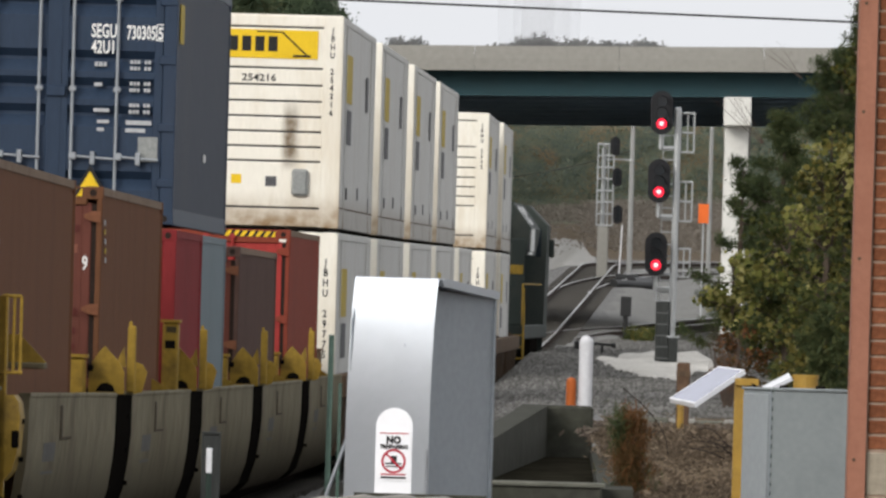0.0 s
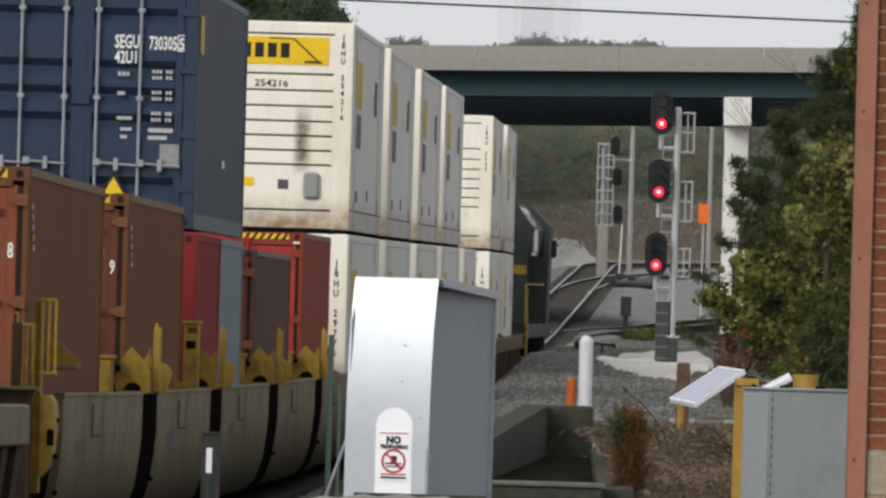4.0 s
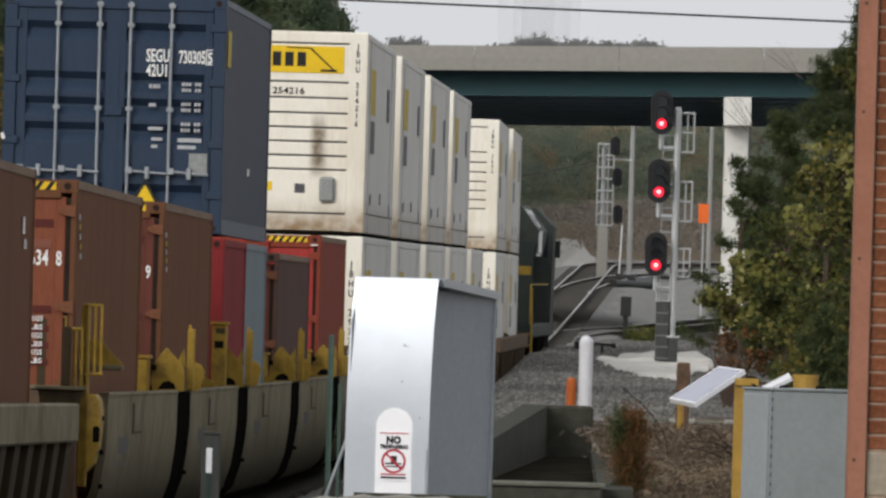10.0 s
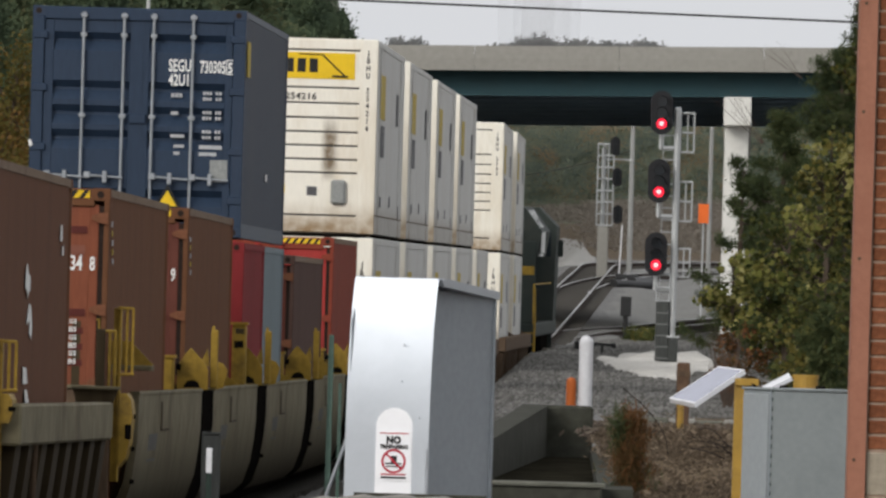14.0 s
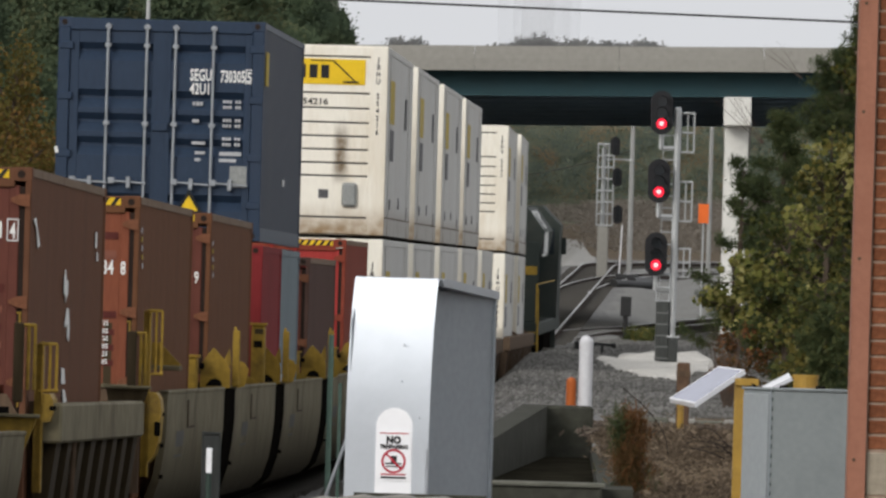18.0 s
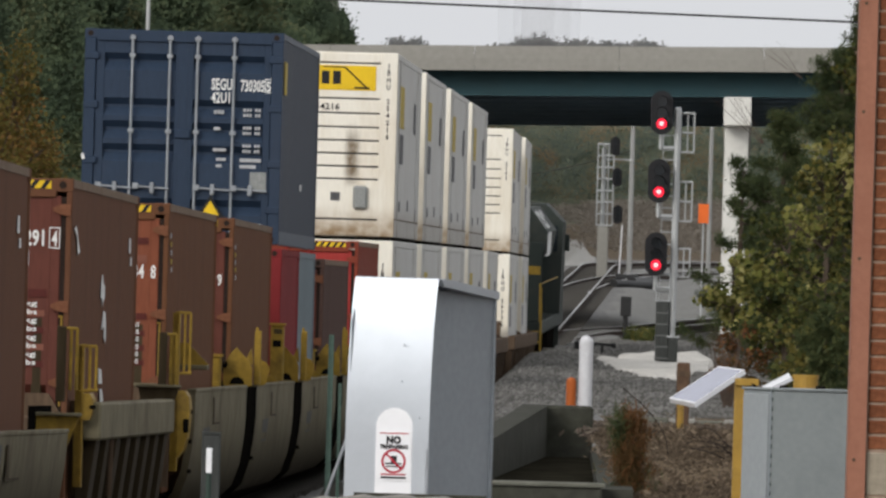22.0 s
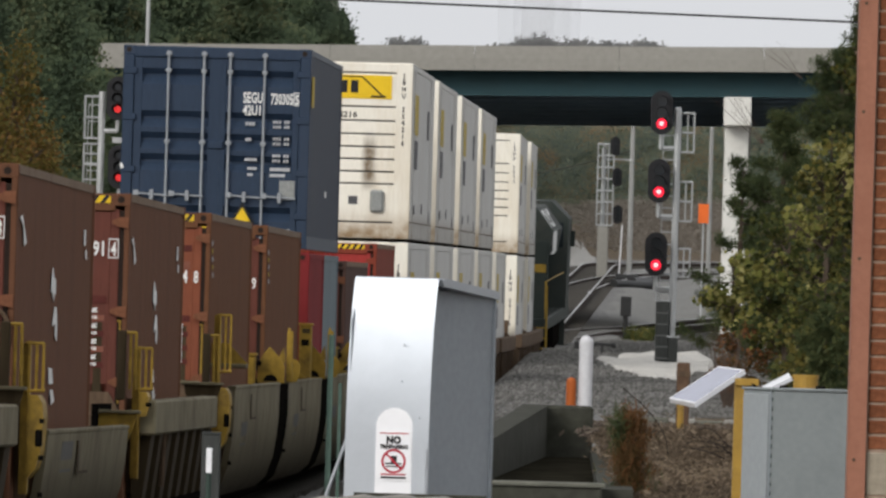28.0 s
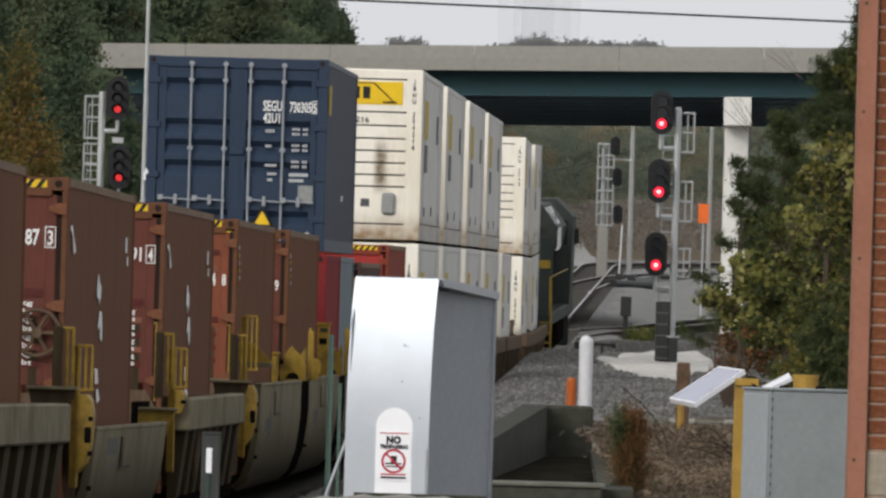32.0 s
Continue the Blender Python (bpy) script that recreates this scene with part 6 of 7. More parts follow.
def sign_post():
    y = 50.0
    x, z = -0.16, 1.91
    r = 0.068
    zb = ground_z(x, y) - 0.1
    p = thing("marker_post", "white domed plastic marker post with a no trespassing notice", "sign post")
    out = [(r, 0)] + [(r * math.cos(t), z - r - zb + r * math.sin(t)) for t in [i * math.pi / 16 for i in range(17)]] + [(-r, 0)]
    body = part("post", PR([(x + a, zb + b) for a, b in out], y - 0.02, y + 0.02), POST_WHITE, p)
    zs = z - 0.085
    part("notice", B(x - 0.062, x + 0.064, y - 0.024, y - 0.021, zs - 0.185, zs, bevel=0.0), POST_WHITE, p, "white printed notice")
    f = y - 0.0262
    lettering("NO", 0.036, p, rear_at(x - 0.028, f, zs - 0.046), BLACK_PAINT, width=0.054, bold=0.06)
    lettering("TRESPASSING", 0.021, p, rear_at(x - 0.052, f, zs - 0.066), BLACK_PAINT, width=0.104, bold=0.05)
    bm = bmesh.new()
    for a, b, c, d in ((-0.052, 0.052, -0.0105, -0.007), (-0.046, 0.046, -0.163, -0.158)):
        box(bm, x + a, x + b, f - 0.0005, f + 0.001, zs + c, zs + d)
    part("small_print", bm, SIGN_RED, p)
    part("small_print", B(x - 0.046, x + 0.046, f - 0.0005, f + 0.001, zs - 0.176, zs - 0.169), BLACK_PAINT, p)
    bm = bmesh.new()
    cx, cz, n = x, zs - 0.112, 36
    for i in range(n):
        a0, a1 = i * math.tau / n, (i + 1) * math.tau / n
        bm.faces.new([bm.verts.new((cx + q * math.cos(t), f, cz + q * math.sin(t))) for q, t in ((0.045, a0), (0.045, a1), (0.037, a1), (0.037, a0))])
    m = Matrix.Translation((cx, f, cz)) @ Matrix.Rotation(radians(45), 4, "Y")
    box(bm, -0.04, 0.04, -0.0006, 0.0006, -0.0035, 0.0035, m=m)
    part("ban_ring", bm, SIGN_RED, p, "red prohibition ring")
    bm = bmesh.new()
    box(bm, cx - 0.032, cx + 0.030, f + 0.0004, f + 0.001, cz - 0.012, cz - 0.006)
    box(bm, cx - 0.026, cx + 0.034, f + 0.0004, f + 0.001, cz - 0.022, cz - 0.017)
    box(bm, cx - 0.01, cx + 0.012, f + 0.0004, f + 0.001, cz - 0.006, cz + 0.02)
    part("pictogram", bm, BLACK_PAINT, p, "plain dark shapes")


sign_post()


def ledge():
    y = 46.0
    x0, x1 = -0.43, 0.22
    zt = 1.643
    o = thing("concrete_ledge", "pale rough concrete ledge in front of the housing", "ledge")
    bm = bmesh.new()
    n = 14
    pts = [(x0 + (x1 - x0) * i / n, zt + (0.006 * math.sin(i * 2.1) - 0.02 * (abs(i - n / 2) / n) ** 2 * 4)) for i in range(n + 1)]
    prism(bm, [(x0, ground_z(x0, y) - 0.1)] + pts + [(x1, ground_z(x1, y) - 0.1)], y - 0.3, y + 0.2)
    part("slab", bm, CONCRETE, o)
    part("edge_strip", B(x0 + 0.15, x1 - 0.05, y + 0.1, y + 0.14, zt - 0.03, zt + 0.006), DARK_CONCRETE, o)


ledge()


def concrete_pit():
    o = thing("concrete_pit", "open dark mossy concrete drainage pit", "concrete pit")
    zb = 0.1
    xl0, xr0 = -0.10, 1.05
    zf, zk = 1.16, 1.48
    xr1 = 1.28
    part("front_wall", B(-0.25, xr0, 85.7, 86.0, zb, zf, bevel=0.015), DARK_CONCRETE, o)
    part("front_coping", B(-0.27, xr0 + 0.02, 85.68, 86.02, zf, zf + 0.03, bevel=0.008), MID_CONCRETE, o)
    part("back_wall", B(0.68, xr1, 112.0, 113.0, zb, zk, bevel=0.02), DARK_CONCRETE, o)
    for i in range(6):
        a, b = 86.02 + i * 4.33, 86.02 + (i + 1) * 4.33 - 0.01
        u0, u1 = i / 6, (i + 1) / 6
        bm = bmesh.new()
        xa, xb = xl0 + 0.90 * u0, xl0 + 0.90 * u1
        za, zc = 1.22 + (zk - 1.22) * u0, 1.22 + (zk - 1.22) * u1
        vs = [bm.verts.new(p) for p in ((xa - 0.1, a, zb), (xa + 0.1, a, zb), (xb + 0.1, b, zb), (xb - 0.1, b, zb), (xa - 0.1, a, za), (xa + 0.1, a, za), (xb + 0.1, b, zc), (xb - 0.1, b, zc))]
        for f in ((0, 1, 5, 4), (1, 2, 6, 5), (2, 3, 7, 6), (3, 0, 4, 7), (4, 5, 6, 7), (3, 2, 1, 0)):
            bm.faces.new([vs[k] for k in f])
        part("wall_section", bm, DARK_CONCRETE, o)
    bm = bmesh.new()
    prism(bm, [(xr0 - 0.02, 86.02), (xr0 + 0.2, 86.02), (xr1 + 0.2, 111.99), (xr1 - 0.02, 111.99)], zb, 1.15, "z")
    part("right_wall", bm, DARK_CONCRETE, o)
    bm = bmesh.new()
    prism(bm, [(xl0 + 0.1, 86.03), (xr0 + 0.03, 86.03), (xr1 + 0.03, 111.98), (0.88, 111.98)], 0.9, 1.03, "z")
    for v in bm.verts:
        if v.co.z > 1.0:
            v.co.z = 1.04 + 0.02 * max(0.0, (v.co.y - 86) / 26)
    part("pit_floor", bm, PIT_FLOOR, o, "very dark brown floor")
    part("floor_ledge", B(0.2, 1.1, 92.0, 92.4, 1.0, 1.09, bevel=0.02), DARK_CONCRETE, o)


concrete_pit()


def round_post(name, label, x, y, z, r, mat, z0=None):
    p = thing(name, label, "marker post")
    zb = ground_z(x, y) - 0.2 if z0 is None else z0
    bm = bmesh.new()
    tube(bm, (x, y, zb), (x, y, z - r), r, seg=16, caps=False)
    g = bmesh.ops.create_uvsphere(bm, u_segments=16, v_segments=8, radius=r)["verts"]
    put(bm, g, Matrix.Translation((x, y, z - r)))
    part("tube", bm, mat, p, smooth=True)
    part("foot", T((x, y, zb), (x, y, zb + 0.24), r * 1.15, seg=12), mat, p)
    return p


round_post("marker_post", "white round-topped plastic marker post behind the pit", 1.25, 116.00, 2.06, 0.06, POST_OFFWHITE)
round_post("marker_post", "short orange marker post behind the pit", 1.13, 116.00, 1.70, 0.043, ORANGE)


def near_posts():
    x, z = -1.40, 1.45
    o = thing("steel_post", "square grey steel post beside the track", "post")
    part("shaft", B(x - 0.058, x + 0.058, 83.94, 84.06, ground_z(x, 84) - 0.2, z, bevel=0.008), POST_STEEL, o)
    part("cap", B(x - 0.061, x + 0.061, 83.93, 84.07, z, z + 0.012), POST_STEEL, o)
    x, z = -1.31, 1.43
    o = thing("reflector_post", "dark green post with a white reflector strip", "post")
    part("shaft", T((x, 78, ground_z(x, 78) - 0.2), (x, 78, z), 0.016, seg=10), DARK_POST, o)
    part("reflector", B(x - 0.017, x + 0.017, 77.975, 77.985, z - 0.145, z, bevel=0.004), POST_WHITE, o, "white reflector strip")
    x, z = -0.72, 2.07
    o = thing("steel_post", "slim weathered green steel post", "post")
    part("shaft", B(x - 0.016, x + 0.016, 89.98, 90.02, ground_z(x, 90) - 0.2, z, bevel=0.003), GREEN_POST, o)
    part("flange", B(x - 0.02, x - 0.014, 89.97, 90.04, ground_z(x, 90) - 0.2, z), GREEN_POST, o)
    x, z = -0.67, 1.73
    o = thing("steel_post", "short slim green steel post", "post")
    part("shaft", B(x - 0.012, x + 0.012, 91.98, 92.02, ground_z(x, 92) - 0.2, z, bevel=0.003), GREEN_POST, o)
    part("cap", B(x - 0.014, x + 0.014, 91.97, 92.03, z, z + 0.008), GREEN_POST, o)
    a, b = Vector((-0.57, 88.00, 1.46)), Vector((-0.72, 88.00, 1.01))
    o = thing("guy_strut", "pale sloping strut beside the housing", "strut")
    b = a + (b - a) * 1.4
    part("strut", T(b, a, 0.012, seg=8), GALV, o)
    part("strut_clamp", T(a - (a - b).normalized() * 0.05, a, 0.018, seg=8), GALV, o)


near_posts()


def slab_between(name, parent, pts, thick, mat, label=""):
    """A thin board on four corners."""
    bm = bmesh.new()
    top = [Vector(p) for p in pts]
    nrm = (top[1] - top[0]).cross(top[3] - top[0]).normalized()
    if nrm.z < 0:
        nrm = -nrm
    t = [bm.verts.new(p) for p in top]
    b = [bm.verts.new(p - nrm * thick) for p in top]
    fs = [bm.faces.new(t), bm.faces.new(b[::-1])] + [bm.faces.new((t[i], b[i], b[(i + 1) % 4], t[(i + 1) % 4])) for i in range(4)]
    bmesh.ops.recalc_face_normals(bm, faces=fs)
    return part(name, bm, mat, parent, label), nrm


def solar_panels():
    o = thing("solar_panel", "tilted solar panel with a white frame on a yellow post", "solar panel", "solar panels")
    A, Bc, C, D = Vector((1.87, 110.20, 1.58)), Vector((2.06, 109.30, 1.55)), Vector((2.48, 110.30, 1.83)), Vector((2.29, 111.30, 1.85))
    _, n = slab_between("panel_frame", o, (A, Bc, C, D), 0.036, PANEL_RIM, "white aluminium frame")
    inset = []
    mid = (A + Bc + C + D) / 4
    for p in (A, Bc, C, D):
        inset.append(p.lerp(mid, 0.07) + n * 0.002)
    slab_between("panel_glass", o, inset, 0.003, PANEL_FACE, "pale violet panel glass")
    x, z = 1.99, 1.60
    part("post", T((x, 111.5, ground_z(x, 111.5) - 0.2), (x, 111.5, z), 0.028, seg=12), POST_YELLOW, o, "yellow post")
    part("tilt_arm", T((x, 111.5, z - 0.03), mid - n * 0.03, 0.02, seg=8), CASE_GREY, o)
    o = thing("solar_panel", "small tilted solar panel behind the grey cabinet", "solar panel", "solar panels")
    A, Bc, C, D = Vector((1.62, 68.00, 1.93)), Vector((1.63, 67.40, 1.92)), Vector((1.76, 67.80, 1.98)), Vector((1.76, 68.40, 2.00))
    slab_between("panel_frame", o, (A, Bc, C, D), 0.018, PANEL_RIM)
    x, z = 1.70, 1.93
    part("post", T((x, 67.9, ground_z(x, 67.9) - 0.2), (x, 67.9, z + 0.02), 0.02, seg=10), CASE_GREY, o)
    x, z = 2.05, 1.86
    o = thing("timber_post", "short weathered brown timber post", "post")
    part("shaft", B(x - 0.055, x + 0.055, 113.95, 114.05, ground_z(x, 114) - 0.2, z, bevel=0.01), WOOD_POST, o)
    part("plate", B(x - 0.06, x + 0.06, 113.94, 113.95, z - 0.12, z - 0.07), CAR_RUST, o)


solar_panels()


def cabinet():
    x, z = 1.59, 1.94
    y = 64.9
    zb = ground_z(x, y) - 0.05
    m = Matrix.Translation((x, y, zb)) @ Matrix.Rotation(radians(17), 4, "Z")
    h = z - zb
    c = thing("equipment_cabinet", "plain grey steel trackside equipment cabinet", "cabinet", m=m)
    part("body", B(0, 0.42, 0, 0.42, 0, h - 0.012, bevel=0.006), CABINET, c)
    part("lid", B(-0.008, 0.43, -0.008, 0.43, h - 0.012, h, bevel=0.003), CABINET, c)
    part("door", B(-0.008, 0.0, 0.02, 0.40, 0.05, h - 0.03, bevel=0.003), CABINET_EDGE, c, "lighter grey cabinet door")
    part("seam", B(-0.002, 0.004, -0.002, 0.004, 0.0, h - 0.014), BOX_INNER, c)
    for k in range(22):
        part("seam_stud", B(0.004, 0.009, -0.0045, 0.002, 0.06 + 0.045 * k, 0.08 + 0.045 * k), DARK_POST, c)
    part("lug", B(0.12, 0.15, 0.2, 0.23, h, h + 0.012), CAR_DARK, c)
    part("lug", B(0.30, 0.34, 0.2, 0.23, h, h + 0.014), CAR_DARK, c)
    # bollard and its cap behind
    x, z = 1.47, 1.97
    o = thing("yellow_post", "yellow painted steel channel post beside the cabinet", "post", "yellow posts")
    part("shaft", B(x - 0.032, x + 0.03, 65.97, 66.03, ground_z(x, 66) - 0.2, z, bevel=0.005), POST_YELLOW, o)
    part("top_plate", B(x - 0.032, x + 0.085, 65.95, 66.05, z - 0.03, z + 0.006, bevel=0.004), POST_YELLOW, o)
    part("hook", T((x + 0.05, 65.94, z - 0.02), (x + 0.075, 65.94, z - 0.035), 0.006), CAR_DARK, o)
    x, z = 1.81, 1.99
    o = thing("yellow_post", "yellow painted round bollard behind the cabinet", "bollard", "yellow posts")
    part("shaft", T((x, 67, ground_z(x, 67) - 0.2), (x, 67, z), 0.062, seg=18), POST_YELLOW, o)
    part("cap_ring", T((x, 67, z - 0.01), (x, 67, z + 0.008), 0.067, seg=18), POST_YELLOW, o)


cabinet()


def low_curb():
    x0, x1 = 1.52, 2.73
    o = thing("concrete_curb", "low pale concrete curb in the dry weeds", "curb")
    zc = 1.37
    n = 5
    for i in range(n):
        a, b = x0 + (x1 - x0) * i / n, x0 + (x1 - x0) * (i + 1) / n - 0.006
        part("curb_stone", B(a, b, 117.9, 118.15, zc - 0.5, zc - 0.02 + random.uniform(-0.012, 0.012), bevel=0.012), MID_CONCRETE if i % 2 else CONCRETE, o)


low_curb()


def brick_building():
    y = 60.0
    wall = tagged(new("wall_east"), "red-brown brick wall on tan block footing", "wall", kind="structure")
    xa, z_sp = 1.892, 1.70
    x_top = 1.87
    x0 = xa
    part("core", B(x0 + 0.004, x0 + 1.5, y + 0.005, y + 0.30, ground_z(x0, y) - 0.3, 5.2), MORTAR, wall)
    # steel column at the wall's corner
    c = thing("steel_column", "red oxide painted steel corner column", "column")
    z0 = ground_z(x0, y) - 0.3
    part("flange", B(x0 - 0.072, x0 + 0.002, y - 0.03, y - 0.022, z0, 5.2), COLUMN_RED, c)
    part("web", B(x0 - 0.078, x0 - 0.071, y - 0.03, y + 0.2, z0, 5.2), COLUMN_RED, c)
    for z in (1.66, 2.55, 3.2, 3.68):
        part("bolt", T((x0 - 0.05, y - 0.036, z), (x0 - 0.05, y - 0.03, z), 0.008, seg=8), CAR_RUST, c)
    br = part("brick", B(0.004, 0.19, 0, 0.09, 0, 0.0585, bevel=0.004), BRICK, wall)
    first = True
    course, row = 0.0695, 0
    z = z_sp + 0.008
    while z < 3.9:
        k = -0.0 if row % 2 == 0 else -0.0985
        for i in range(4):
            m = Matrix.Translation((x0 + 0.006 + k + 0.197 * i, y + random.uniform(-0.002, 0.002), z))
            if k < 0 and i == 0:
                continue
            if first:
                br.matrix_basis = m
                first = False
            else:
                again(br, m)
        if k < 0:
            if row == 1:
                half = part("half_brick", B(0.004, 0.0925, 0, 0.09, 0, 0.0585, bevel=0.004), BRICK, wall)
                half.matrix_basis = Matrix.Translation((x0 + 0.006, y, z))
            else:
                again(half, Matrix.Translation((x0 + 0.006, y, z)))
        z += course
        row += 1
    bl = part("block", B(0.004, 0.392, 0, 0.1, 0.004, 0.196, bevel=0.006), BLOCK, wall)
    bl.matrix_basis = Matrix.Translation((x0, y, z_sp - 0.2))
    for r in range(4):
        for i in range(2):
            if r or i:
                again(bl, Matrix.Translation((x0 + 0.396 * i, y, z_sp - 0.2 * (r + 1))))


brick_building()


# ---- trees and weeds ----
RNG = np.random.default_rng(7)


def leaf_cloud(name, centres, spread, per, size, mat, parent=None, flat=0.0, long=1.0, label="", face=None, jitter=0.45):
    """Many small leaves scattered round the given clump centres, each a folded diamond of its own."""
    c = np.repeat(np.asarray(centres, float), per, axis=0)
    n = len(c)
    sp = np.asarray(spread, float)
    p = c + RNG.normal(0, 1, (n, 3)) * sp * 0.5
    a = RNG.normal(0, 1, (n, 3))
    a[:, 2] *= 1 - flat
    a /= np.linalg.norm(a, axis=1)[:, None]
    b = np.cross(a, RNG.normal(0, 1, (n, 3)))
    b /= np.linalg.norm(b, axis=1)[:, None]
    if face is not None:
        # most leaves turn one way, towards the light
        nrm = np.asarray(face, float)[None] + RNG.normal(0, jitter, (n, 3))
        a = np.cross(nrm, RNG.normal(0, 1, (n, 3)))
        a /= np.linalg.norm(a, axis=1)[:, None]
        b = np.cross(nrm, a)
        b /= np.linalg.norm(b, axis=1)[:, None]
    s = (size * RNG.uniform(0.6, 1.35, n))[:, None]
    a, b = a * s * 0.5 * long, b * s * 0.5 / max(1.0, long * 0.6)
    v = np.stack([p - a, p - b, p + a, p + b], 1).reshape(-1, 3)
    me = bpy.data.meshes.new(name)
    me.vertices.add(len(v))
    me.vertices.foreach_set("co", v.ravel())
    me.loops.add(len(v))
    me.loops.foreach_set("vertex_index", np.arange(len(v), dtype=np.int32))
    me.polygons.add(n)
    me.polygons.foreach_set("loop_start", np.arange(0, len(v), 4, dtype=np.int32))
    me.update(calc_edges=True)
    me.validate()
    me.materials.append(mat)
    ob = new(name, me)
    ob.parent = parent
    if label:
        tagged(ob, label)
    return ob


def limb_mesh(segments):
    bm = bmesh.new()
    for a, b, r0, r1 in segments:
        tube(bm, a, b, r0, r1, seg=6, caps=False)
    return bm


def broad_tree(label, x, y, h, crown, leaf, mat, clumps=60, per=60, low=0.25, z=None, name="tree", group="", category="tree"):
    """A tapered trunk with limbs, and clumps of leaves round the limbs' ends."""
    z = ground_z(x, y) - 0.1 if z is None else z
    t = thing(name, label, category, group)
    top = Vector((x + random.uniform(-0.1, 0.1) * crown, y, z + h * 0.85))
    base = Vector((x, y, z))
    segs, pts = [(base, base.lerp(top, 0.5), h * 0.028, h * 0.018), (base.lerp(top, 0.5), top, h * 0.018, h * 0.006)], []
    for i in range(clumps):
        u = low + (1 - low) * (i + random.random()) / clumps
        a = base.lerp(top, min(1, u * 0.9))
        w = crown * (0.35 + 0.75 * math.sin(math.pi * min(1, 0.12 + 0.85 * (u - low) / (1 - low)))) * random.uniform(0.35, 1.05)
        ang = random.uniform(0, math.tau)
        b = a + Vector((math.cos(ang) * w, math.sin(ang) * w, h * random.uniform(0.0, 0.14)))
        if i % 2 == 0:
            segs.append((a, b, h * 0.007, h * 0.002))
        pts.append(b)
    part("trunk", limb_mesh(segs), BARK, t)
    leaf_cloud("crown", pts, (crown * 0.42, crown * 0.42, h * 0.07), per, leaf, mat, t, flat=0.3)
    return t


def pine_tree(label, x, y, h, crown, leaf, mat, whorls=14, arms=6, per=26, low=0.2, z=None, group="", long=2.2, face=None):
    z = ground_z(x, y) - 0.1 if z is None else z
    t = thing("pine_tree", label, "tree", group)
    base, top = Vector((x, y, z)), Vector((x + random.uniform(-0.05, 0.05) * h, y, z + h))
    segs, pts = [(base, top, h * 0.022, h * 0.004)], []
    for i in range(whorls):
        u = low + (1 - low) * i / (whorls - 1)
        a = base.lerp(top, u)
        for k in range(arms):
            w = crown * (1.08 - 0.9 * ((u - low) / (1 - low)) ** 1.2) * random.uniform(0.45, 1.1)
            ang = random.uniform(0, math.tau)
            b = a + Vector((math.cos(ang) * w, math.sin(ang) * w, h * random.uniform(-0.01, 0.05)))
            segs.append((a, b, h * 0.004, h * 0.0015))
            pts += [b, a.lerp(b, 0.6)]
    part("trunk", limb_mesh(segs), BARK, t)
    leaf_cloud("crown", pts, (crown * 0.28, crown * 0.28, h * 0.035), per, leaf, mat, t, long=long, face=face, jitter=0.45 if face is None else 0.28)
    return t


def bare_twigs(name, label, x, y, z, h, spread, n, lean=0.0, category="shrub", thick=None):
    t = thing(name, label, category)
    segs = []
    for i in range(n):
        a = Vector((x + random.uniform(-0.1, 0.1) * spread, y, z))
        d = Vector((random.uniform(-1, 1) * spread + lean, random.uniform(-0.5, 0.5) * spread, h * random.uniform(0.5, 1)))
        m = a + d * 0.55 + Vector((random.uniform(-0.08, 0.08) * spread, 0, 0))
        b = a + d
        r = thick or h * 0.008
        segs += [(a, m, r, r * 0.6), (m, b, r * 0.6, r * 0.25)]
        for k in range(3):
            q = a.lerp(b, random.uniform(0.4, 0.9))
            segs.append((q, q + Vector((random.uniform(-0.3, 0.3) * spread, 0, h * random.uniform(0.05, 0.2))), r * 0.35, r * 0.15))
    part("branching", limb_mesh(segs), TWIG_DARK if thick else TWIG, t)
    return t


def tufted_pine(label, x, y, h, crown, limbs=46, low=0.1, tuft=26, group="", reach=None):
    """A pine whose limbs sweep out and up, set along their outer half with star-like tufts of long needles."""
    z = ground_z(x, y) - 0.1
    t = thing("pine_tree", label, "tree", group)
    base, top = Vector((x, y, z)), Vector((x + random.uniform(-0.03, 0.03) * h, y, z + h))
    segs, tufts = [(base, base.lerp(top, 0.5), h * 0.02, h * 0.013), (base.lerp(top, 0.5), top, h * 0.013, h * 0.003)], [top]
    for i in range(limbs):
        u = low + (1 - low) * (i + random.random()) / limbs
        a = base.lerp(top, u)
        w = crown * (1.1 - 0.9 * ((u - low) / (1 - low)) ** 1.3) * random.uniform(0.5, 1.15)
        ang = random.uniform(0, math.tau)
        out = Vector((math.cos(ang), math.sin(ang), 0))
        if reach and out.x < 0:
            w *= reach
        m = a + out * w * 0.55 + Vector((0, 0, -0.04 * w))
        b = a + out * w + Vector((0, 0, w * random.uniform(0.08, 0.35)))
        segs += [(a, m, h * 0.0045, h * 0.003), (m, b, h * 0.003, h * 0.0012)]
        for k in range(4):
            p = m.lerp(b, k / 3)
            tufts.append(p)
            for q in range(2):
                side = Vector((random.uniform(-1, 1), random.uniform(-1, 1), random.uniform(0.1, 0.8))) * 0.16 * crown
                segs.append((p, p + side, h * 0.0014, h * 0.0007))
                tufts.append(p + side)
    part("trunk", limb_mesh(segs), BARK, t)
    leaf_cloud("needles", tufts, (0.10 * crown + 0.02, 0.10 * crown + 0.02, 0.08 * crown + 0.02), tuft, 0.034, PINE, t, long=3.6)
    return t


